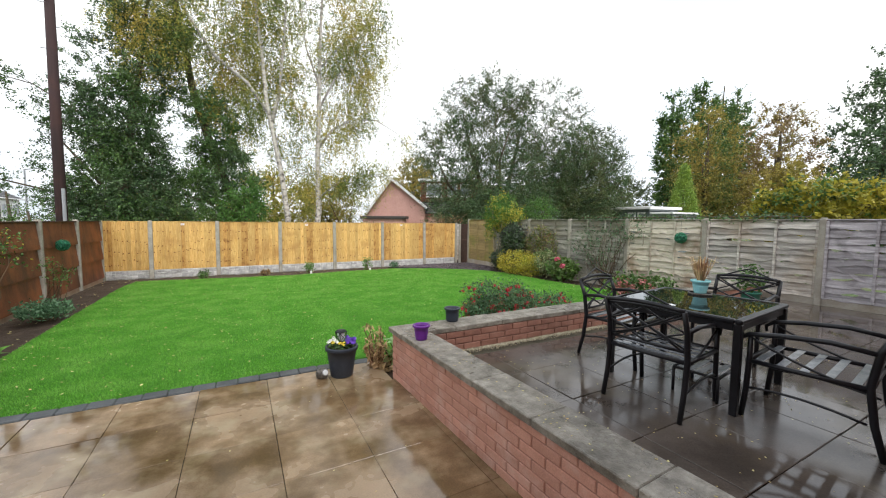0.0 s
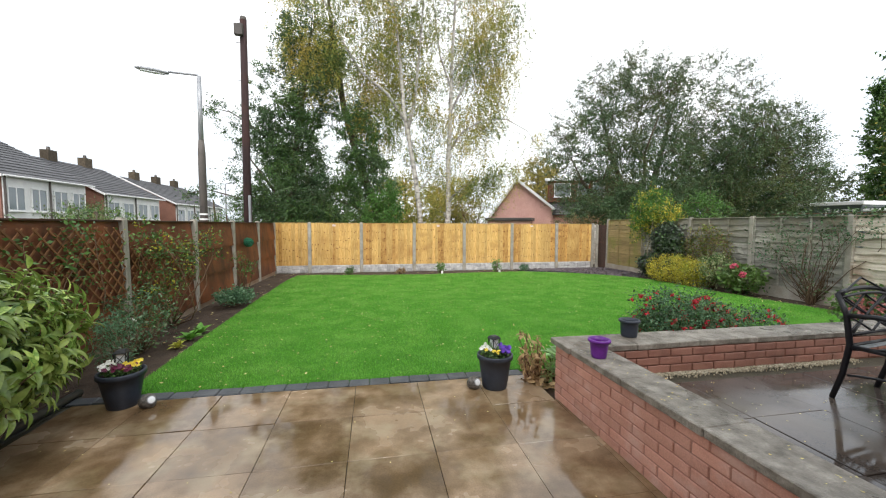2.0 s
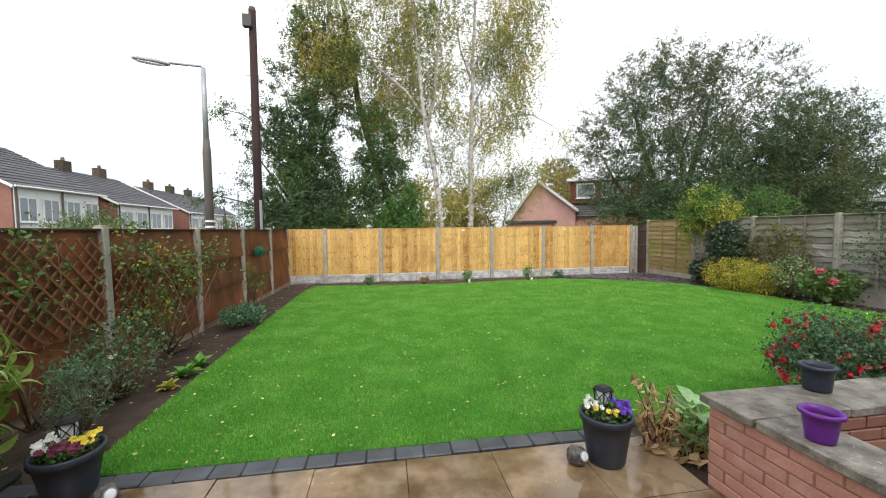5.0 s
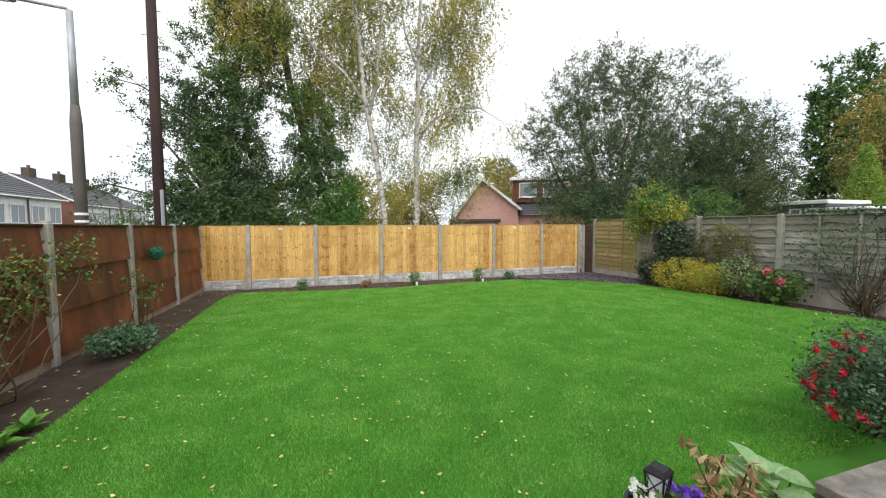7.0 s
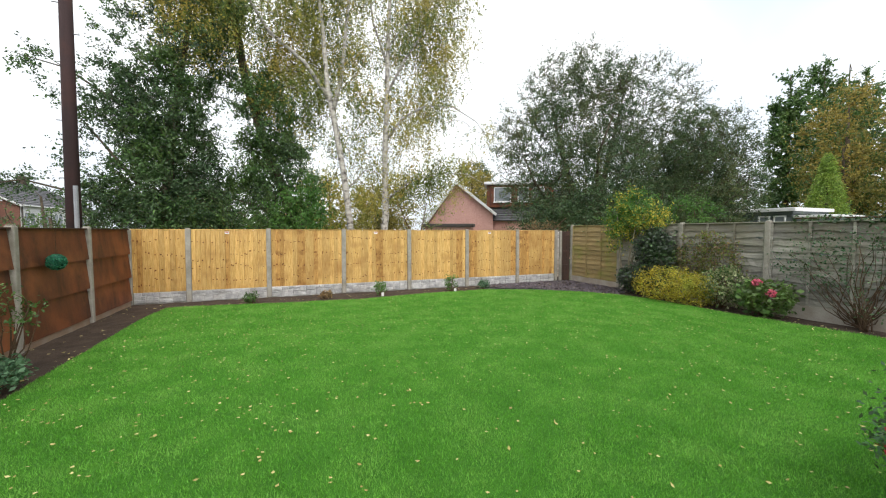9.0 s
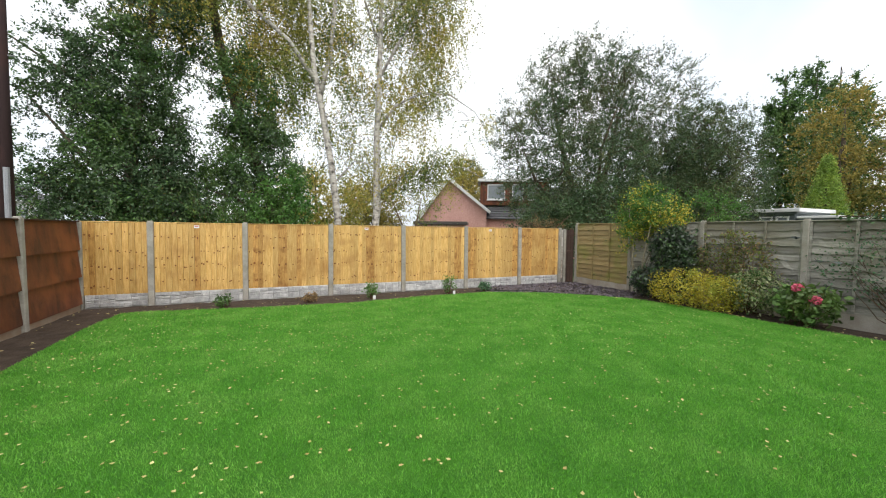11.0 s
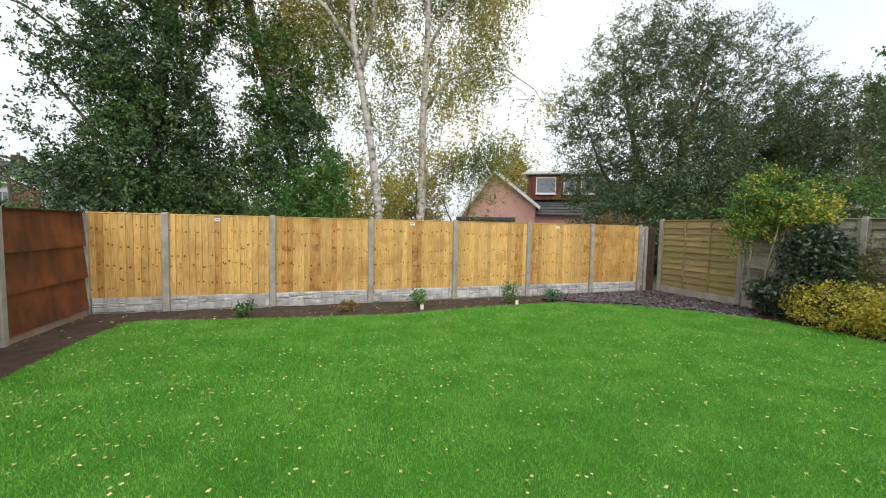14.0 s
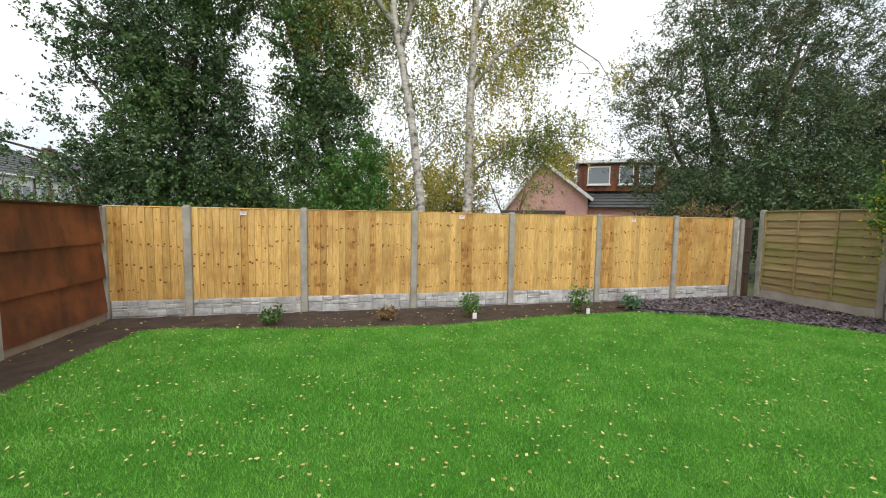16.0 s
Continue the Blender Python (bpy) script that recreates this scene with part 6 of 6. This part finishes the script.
# ---- hanging leaf balls ----
def ball(m, label, drop):
    b = thing("topiary_ball", m, label, "topiary ball", "artificial leaf balls")
    bm = bmesh.new()
    bmesh.ops.create_icosphere(bm, subdivisions=3, radius=0.105)
    me = bpy.data.meshes.new("core")
    bm.to_mesh(me)
    bm.free()
    me.materials.append(M_GREENPOT)
    part("core", me, None, b)
    d = rng.normal(size=(900, 3))
    d /= np.linalg.norm(d, axis=1)[:, None]
    part("leaves", leaf_mesh("leaves", d * 0.118, 0.032, L_BALL, 0.1, 0.7), None, b)
    part("cord", tube([(0, 0, 0.1), (0, 0, 0.1 + drop)], 0.002, 5), M_BLACK, b)
    return b


L_BALL = leaf_mat("artificial_box_leaf", (0.03, 0.19, 0.10), (0.07, 0.30, 0.17), None, 3.0, 0.4, 0.1)
ball(pose(-3.56, 12.05, 1.10), "green artificial leaf ball hanging on the brown fence", 0.42)
ball(pose(8.80, 5.78, 1.37), "green artificial leaf ball hanging on the grey fence", 0.3)


# ---- shrubs and flowers ----
def shrub(name, base, crowns, leaf, size, label, per=8, clump=0.05, stems=9, bark=None, flat=0.1, aspect=0.55, flowers=None, second=None, shell=0.3, category="shrub", droop=0.0):
    sh = thing(name, pose(*base), label, category)
    b = np.array(base)
    tips, wood = [], []
    for c, r, n in crowns:
        tips.append(in_ellipsoid(n, np.array(c), r, shell))
    tips = np.concatenate(tips)
    for k in rng.choice(len(tips), min(stems, len(tips)), False):
        t = tips[k] - b
        pts, g = limb((rng.normal() * 0.03, rng.normal() * 0.03, 0), t, 0.010, 0.003, 0.12 * float(np.linalg.norm(t)), 5, 5)
        wood.append(g)
    part("stem", merge(*wood), bark or M_TWIG, sh, smooth=True)["kind"] = "stuff"
    lv = clustered(tips, per, clump) - b
    lv = lv[lv[:, 2] > 0.01]
    if second:
        pick = rng.uniform(0, 1, len(lv)) < second[1]
        part("foliage", leaf_mesh("foliage", lv[pick], size, second[0], flat, aspect, droop), None, sh)
        lv = lv[~pick]
    part("foliage", leaf_mesh("foliage", lv, size, leaf, flat, aspect, droop), None, sh)
    if flowers:
        mtl, n, s, up = flowers
        k = rng.choice(len(tips), n)
        fl = tips[k] - b
        ctr = np.mean(fl, axis=0)
        fl = ctr + (fl - ctr) * 1.07
        me = bell_mesh(mtl, s) if up else flower_mesh(mtl, s)
        for q in fl:
            part("flower", me, None, sh).matrix_basis = pose(*q, rng.normal() * 25, rng.normal() * 25, rng.uniform(0, 360)) @ Matrix.Diagonal([rng.uniform(0.7, 1.3)] * 3 + [1])
    return sh


# spotted laurel with large glossy leaves by the patio
auc = thing("spotted_laurel", pose(-3.2, 4.05, -0.03), "large rounded spotted laurel with glossy yellow-green leaves", "shrub")
lv, lf = [], []
for u in range(7):
    t = u / 6
    w = 0.33 * math.sin(math.pi * (0.04 + 0.96 * t) ** 0.85) + 0.004
    zc = 0.10 * math.sin(math.pi * t) - 0.10 * t * t
    lv += [(-w / 2, t, zc + w * 0.22), (0, t, zc), (w / 2, t, zc + w * 0.22)]
for u in range(6):
    o = u * 3
    lf += [(o, o + 1, o + 4, o + 3), (o + 1, o + 2, o + 5, o + 4)]
auc_me = [mesh_of("leaf", (lv, lf), mt, True) for mt in (mat("laurel_leaf_pale", (0.48, 0.60, 0.16), (0.17, 0.31, 0.056), 26, 0.25, 60, 0.1, vary=0.25, translucent=0.2),
                                                        mat("laurel_leaf_green", (0.10, 0.22, 0.040), (0.34, 0.48, 0.11), 26, 0.25, 60, 0.1, vary=0.3, translucent=0.2))]
broad_leaf = (lv, lf)
sprigs = []
while len(sprigs) < 340:
    d = rng.normal(size=3)
    d /= np.linalg.norm(d)
    if d[2] < -0.55 or d[0] < -0.75:
        continue
    q = np.array([0.80 * d[0], 1.18 * d[1], 0.74 + 0.66 * d[2]]) * np.array([1, 1, 1]) * rng.uniform(0.86, 1.04)
    sprigs.append((q, d))
joined, kept = [], 0
wood = []
for i, (q, d) in enumerate(sprigs):
    if i % 3 == 0:
        wood.append(limb((rng.normal() * 0.06, rng.normal() * 0.1, 0), tuple(q), 0.012, 0.004, 0.08, 5, 5)[1])
    for k in range(9):
        a = k * 2.4 + rng.uniform(0, 1)
        tiltv = rng.uniform(15, 70)
        ax = Vector(d + np.array([0, 0, 0.55])).normalized()
        base = ax.to_track_quat("Z", "Y").to_matrix().to_4x4()
        s = rng.uniform(0.10, 0.165)
        m = Matrix.Translation(Vector(q) - ax * 0.015 * k) @ base @ pose(0, 0, 0, 0, 0, math.degrees(a)) @ pose(0, 0.006, 0, 90 - tiltv - k * 7 - 14, 0, 0) @ Matrix.Diagonal((s, s, s, 1))
        if q[0] > 0.15 and kept < 300 and k % 2 == 0:
            o = part("leaf", auc_me[(i + k) % 2], None, auc)
            o.matrix_basis = m
            kept += 1
        else:
            joined.append(moved((lv, lf), m))
vs, fs = merge(*joined)
part("foliage", (vs, fs), L_AUCUBA, auc, smooth=True)
part("stem", merge(*wood), M_TWIG, auc, smooth=True)["kind"] = "stuff"
inner = in_ellipsoid(1500, (0, 0, 0.66), (0.62, 0.95, 0.56), 0.2)
part("inner_leaves", leaf_mesh("inner_leaves", inner, 0.13, L_MID, 0.2, 0.4, 0.2), None, auc)

# fuchsia spilling beside the wall
shrub("fuchsia", (3.35, 5.25, 0), [((3.35, 5.2, 0.48), (0.62, 0.36, 0.22), 250), ((2.92, 5.15, 0.42), (0.26, 0.28, 0.22), 120), ((3.95, 5.1, 0.38), (0.70, 0.36, 0.24), 210), ((3.2, 5.2, 0.72), (0.55, 0.28, 0.10), 50)], L_DARK, 0.034,
      "arching fuchsia bush covered in crimson flowers", per=19, clump=0.05, stems=14, flowers=(L_REDF, 210, 0.043, 0.8), second=(L_SAGE, 0.5), shell=0.3)
# wilted lily and leafy clump by the wall end
wl_ = thing("wilted_plant", pose(1.26, 4.88, -0.03), "wilted brown lily stems with curled leaves", "plant")
st, lfv = [], []
for k in range(14):
    a = rng.uniform(0, 6.28)
    top = (0.14 * math.cos(a) * rng.uniform(0.3, 1.2), 0.12 * math.sin(a), rng.uniform(0.30, 0.56))
    pts, g = limb((rng.normal() * 0.04, rng.normal() * 0.04, 0), top, 0.006, 0.004, 0.03, 6, 5)
    st.append(g)
    for p in pts[1:]:
        for _ in range(2):
            lfv.append(np.array(p) + rng.normal(size=3) * 0.022 - np.array([0, 0, 0.02]))
part("stem", merge(*st), M_TWIG_R, wl_, smooth=True)["kind"] = "stuff"
part("leaves", leaf_mesh("leaves", clustered(np.array(lfv), 2, 0.012), 0.085, L_DEAD, 0.0, 0.28, 1.0), None, wl_)
hs = thing("hosta", pose(1.50, 4.84, -0.03), "leafy green and yellowing clump beside the wall", "plant")
for k in range(15):
    a, sz = k * 2.4, rng.uniform(0.12, 0.21)
    part("leaf", broad_leaf, M_HOSTA, hs).matrix_basis = pose(0.06, 0.04, rng.uniform(0.22, 0.36), 0, 0, math.degrees(a)) @ pose(0, 0.05, 0, rng.uniform(-10, 40), rng.normal() * 12, 0) @ Matrix.Diagonal((sz * 1.7, sz, sz, 1))
part("narrow_leaves", leaf_mesh("narrow_leaves", in_ellipsoid(90, (0.02, 0.0, 0.18), (0.24, 0.17, 0.14), 0.1), 0.13, L_HOSTA, 0.2, 0.22, 0.2), None, hs, "narrow yellowing leaves")
part("dead_leaves", leaf_mesh("dead_leaves", in_ellipsoid(60, (-0.06, -0.02, 0.05), (0.25, 0.18, 0.06), 0.1), 0.13, L_DEAD, 0.5, 0.35, 0.2), None, hs)
part("stalks", merge(*[limb((rng.normal() * 0.04, rng.normal() * 0.04, 0), (rng.normal() * 0.15, rng.normal() * 0.1, 0.28), 0.006, 0.004, 0.03, 4, 5)[1] for _ in range(14)]), M_TWIG, hs)

# golden shrub, variegated shrub, hydrangeas, viburnum under the grey fence
shrub("golden_shrub", (8.35, 10.9, gz(11)), [((8.30, 10.95, 0.30), (0.62, 0.85, 0.42), 420), ((8.3, 10.3, 0.26), (0.5, 0.5, 0.38), 200)], L_YELLOW, 0.045, "rounded golden-leaved shrub at the lawn's edge", per=14, clump=0.05, stems=20, shell=0.55, second=(L_BIRCHG, 0.12))
shrub("variegated_shrub", (8.5, 9.85, gz(10)), [((8.5, 9.75, 0.42), (0.42, 0.5, 0.42), 190)], L_VARIEG, 0.06, "cream and green variegated shrub by the fence", per=12, clump=0.055, stems=18, shell=0.45, second=(L_MID, 0.35))
hy = shrub("hydrangea", (8.42, 8.95, gz(9)), [((8.4, 8.95, 0.30), (0.42, 0.5, 0.34), 120)], L_MID, 0.10, "hydrangea with broad green leaves and two pink heads", per=8, clump=0.06, stems=14, shell=0.4, flat=0.25, aspect=0.65)
for fx, fy, fz in ((8.22, 9.0, 0.60), (8.15, 8.72, 0.44)):
    o = np.array([8.42, 8.95, gz(9)])
    part("flower_head", leaf_mesh("flower_head", in_ellipsoid(130, np.array([fx, fy, fz]) - o, (0.085, 0.085, 0.065), 0.7), 0.045, L_PINKF, 0.2, 0.9), None, hy, "pink flower head")
shrub("viburnum", (8.6, 11.6, gz(12)), [((8.58, 11.55, 1.05), (0.36, 0.52, 0.62), 330), ((8.5, 12.1, 0.34), (0.36, 0.42, 0.36), 130), ((8.5, 11.5, 0.4), (0.38, 0.5, 0.4), 120)], L_DUSK, 0.085,
      "dusky purple-green evergreen viburnum against the fence", per=13, clump=0.06, stems=24, shell=0.35, second=(L_DARK, 0.35))
tree("lilac_tree", (8.75, 12.5, gz(12.5)),
     [([(8.7, 12.55, -0.1), (8.62, 12.7, 0.8), (8.6, 12.75, 1.5), (8.55, 12.8, 2.2)], [0.03, 0.026, 0.02, 0.008]), ([(8.72, 12.5, -0.08), (8.66, 12.42, 0.6), (8.72, 12.2, 1.2), (8.7, 12.0, 2.0)], [0.03, 0.026, 0.02, 0.008]),
      ([(8.66, 12.5, 0.0), (8.5, 12.6, 0.7), (8.42, 12.5, 1.5)], [0.026, 0.02, 0.008]), ([(8.6, 12.35, 0.0), (8.45, 12.25, 0.8), (8.5, 12.1, 1.7)], [0.024, 0.02, 0.008])],
     [((8.6, 12.55, 2.0), (0.38, 0.5, 0.38), 80), ((8.65, 11.85, 1.95), (0.38, 0.5, 0.28), 50), ((8.65, 12.3, 2.45), (0.3, 0.7, 0.28), 30), ((8.5, 12.6, 1.5), (0.3, 0.35, 0.3), 26)], L_BRIGHT, 0.085, M_CANE, "small tree with bare pale stems and yellow-green leaves",
     clump=0.10, per=24, shell=0.3, branch_every=2, twig=0.006, second=(L_YELLOW, 0.38))
shrub("climbing_shrub", (8.78, 10.3, gz(10)), [((8.8, 10.4, 0.95), (0.12, 0.85, 0.66), 240)], L_BIRCHG, 0.055, "russet and yellowing climber on the grey fence", per=11, clump=0.06, stems=26, shell=0.1, second=(L_RUSSET, 0.42))
tree("bush", (9.9, 11.4, GB0), [([(9.9, 11.4, GB0), (9.9, 11.4, 1.6)], [0.04, 0.02])], [((9.8, 11.6, 1.9), (0.5, 0.9, 0.55), 90)], L_BRIGHT, 0.08, M_TWIG,
     "fresh green bush looking over the grey fence", "bush", clump=0.12, per=24, shell=0.3, second=(L_MID, 0.4))
shrub("climbing_rose", (8.8, 7.75, gz(8)), [((8.82, 8.2, 1.05), (0.10, 0.9, 0.62), 150), ((8.82, 7.2, 1.5), (0.10, 0.7, 0.24), 60)], L_SAGE, 0.05, "thin grey-leaved climbing rose on the grey fence", per=6, clump=0.07, stems=40, shell=0.1, second=(L_DARK, 0.45))
shrub("bare_shrub", (8.55, 7.6, gz(8)), [((8.62, 7.6, 0.42), (0.22, 0.28, 0.32), 40)], L_DARK, 0.05, "bare twiggy shrub at the foot of fence", per=2, clump=0.05, stems=16, shell=0.3)
dh = shrub("hydrangea", (6.1, 5.15, gz(5)), [((6.1, 5.15, 0.45), (0.42, 0.34, 0.34), 90), ((7.0, 5.2, 0.42), (0.45, 0.3, 0.26), 70)], L_MID, 0.08, "hydrangea with faded dusky pink heads behind the wall", per=8, clump=0.06, stems=14, shell=0.4)
part("flower_head", leaf_mesh("flower_head", clustered(in_ellipsoid(14, (0, -0.1, 0.52 - gz(5)), (0.42, 0.28, 0.18), 0.5), 34, 0.045), 0.045, L_DUSKY, 0.2, 0.9), None, dh, "faded pink flower heads")

# rose and perennials along the brown fence
shrub("climbing_rose", (-3.45, 7.95, gz(8)), [((-3.45, 8.1, 1.0), (0.20, 0.95, 0.50), 84), ((-3.42, 7.2, 1.35), (0.18, 0.4, 0.32), 18), ((-3.4, 9.2, 1.2), (0.22, 0.5, 0.28), 22), ((-3.4, 7.4, 0.5), (0.22, 0.5, 0.35), 30)], L_MID, 0.052,
      "leggy rose with sparse yellow-green leaves on trellis", per=10, clump=0.07, stems=18, shell=0.1, second=(L_YELLOW, 0.10))
shrub("climbing_rose", (-3.5, 6.0, gz(6)), [((-3.5, 6.0, 1.2), (0.18, 0.6, 0.5), 34), ((-3.5, 5.1, 1.4), (0.15, 0.35, 0.42), 24)], L_MID, 0.05, "thin climbing rose threading through the trellis", per=9, clump=0.06, stems=8, shell=0.1)
shrub("rose_bush", (-3.2, 6.65, gz(6.6)), [((-3.2, 6.6, 0.40), (0.38, 0.58, 0.34), 150)], L_DARK, 0.042, "low rose bush with small pale flowers", per=10, clump=0.06, stems=34, shell=0.2, flowers=(L_WHITEF, 6, 0.026, 0.0), second=(L_SAGE, 0.3))
shrub("young_rose", (-3.15, 10.1, gz(10)), [((-3.1, 10.1, 0.70), (0.26, 0.30, 0.28), 26)], L_MID, 0.05, "slender rose stem with few leaves", per=8, clump=0.05, stems=10, shell=0.3)
shrub("spurge", (-3.08, 9.5, gz(9.5)), [((-3.08, 9.5, 0.14), (0.34, 0.42, 0.14), 120)], L_SAGE, 0.06, "low grey-green leafy perennial on the soil", per=11, clump=0.045, stems=12, shell=0.35)
for y_, s_, mt_, lab in ((7.12, 0.17, L_PRIM, "bright green primula rosette at the bed's edge"), (7.42, 0.17, L_PRIM, "bright green primula rosette at the bed's edge"), (6.78, 0.12, L_PRIMY, "pale yellow-leaved primula rosette at bed's edge")):
    pr = thing("primula", pose(-2.86, y_, gz(y_) - 0.03), lab, "plant", "primulas")
    for k in range(16):
        a, sz = k * 2.4 + rng.uniform(0, 0.6), s_ * rng.uniform(0.75, 1.15)
        part("leaf", broad_leaf, mt_, pr).matrix_basis = pose(0, 0, 0.012, 0, 0, math.degrees(a)) @ pose(0, 0.01, 0, 12 + 55 * (k / 16) + rng.normal() * 6, rng.normal() * 8, 0) @ Matrix.Diagonal((sz * 1.5, sz, sz, 1))
for x_, y_, mt_, lab in ((-2.95, 5.75, L_SAGE, "feathery blue-green plant behind the planter"),):
    shrub("feathery_plant", (x_, y_, 0), [((x_, y_, 0.38), (0.22, 0.22, 0.30), 110)], mt_, 0.05, lab, per=10, clump=0.04, stems=20, shell=0.1, aspect=0.15)

# young plants with white tags along the pine fence
for x_, h_, mt_, s_ in ((-1.12, 0.20, L_MID, 0.16), (2.0, 0.36, L_BRIGHT, 0.17), (4.05, 0.44, L_BRIGHT, 0.21), (5.1, 0.20, L_SAGE, 0.18), (0.6, 0.14, L_RUSSET, 0.16)):
    y_ = 14.45
    shrub("young_plant", (x_, y_, gz(y_) - 0.03), [((x_, y_, gz(y_) + h_ * 0.55), (s_, s_, h_ * 0.5), 46)], mt_, 0.055, "young green shrub newly planted by the fence", per=7, clump=0.035, stems=10, shell=0.3)
for x_ in (2.03, 4.12):
    tag = thing("plant_tag", pose(x_, 14.28, gz(14.3) - 0.03), "small white plant tag on the soil", "label", "white plant tags")
    part("card", box(-0.035, -0.004, 0, 0.035, 0.004, 0.10, 0.003), M_WHITE, tag)
hose = tagged(part("soaker_hose", tube([(4.9, 14.55, -0.10), (5.3, 14.35, -0.09), (5.7, 14.05, -0.09), (6.2, 13.95, -0.095), (6.7, 13.5, -0.09)], 0.014, 6), M_BLACK, smooth=True), "thin black hose edging the slate chippings", "hose")
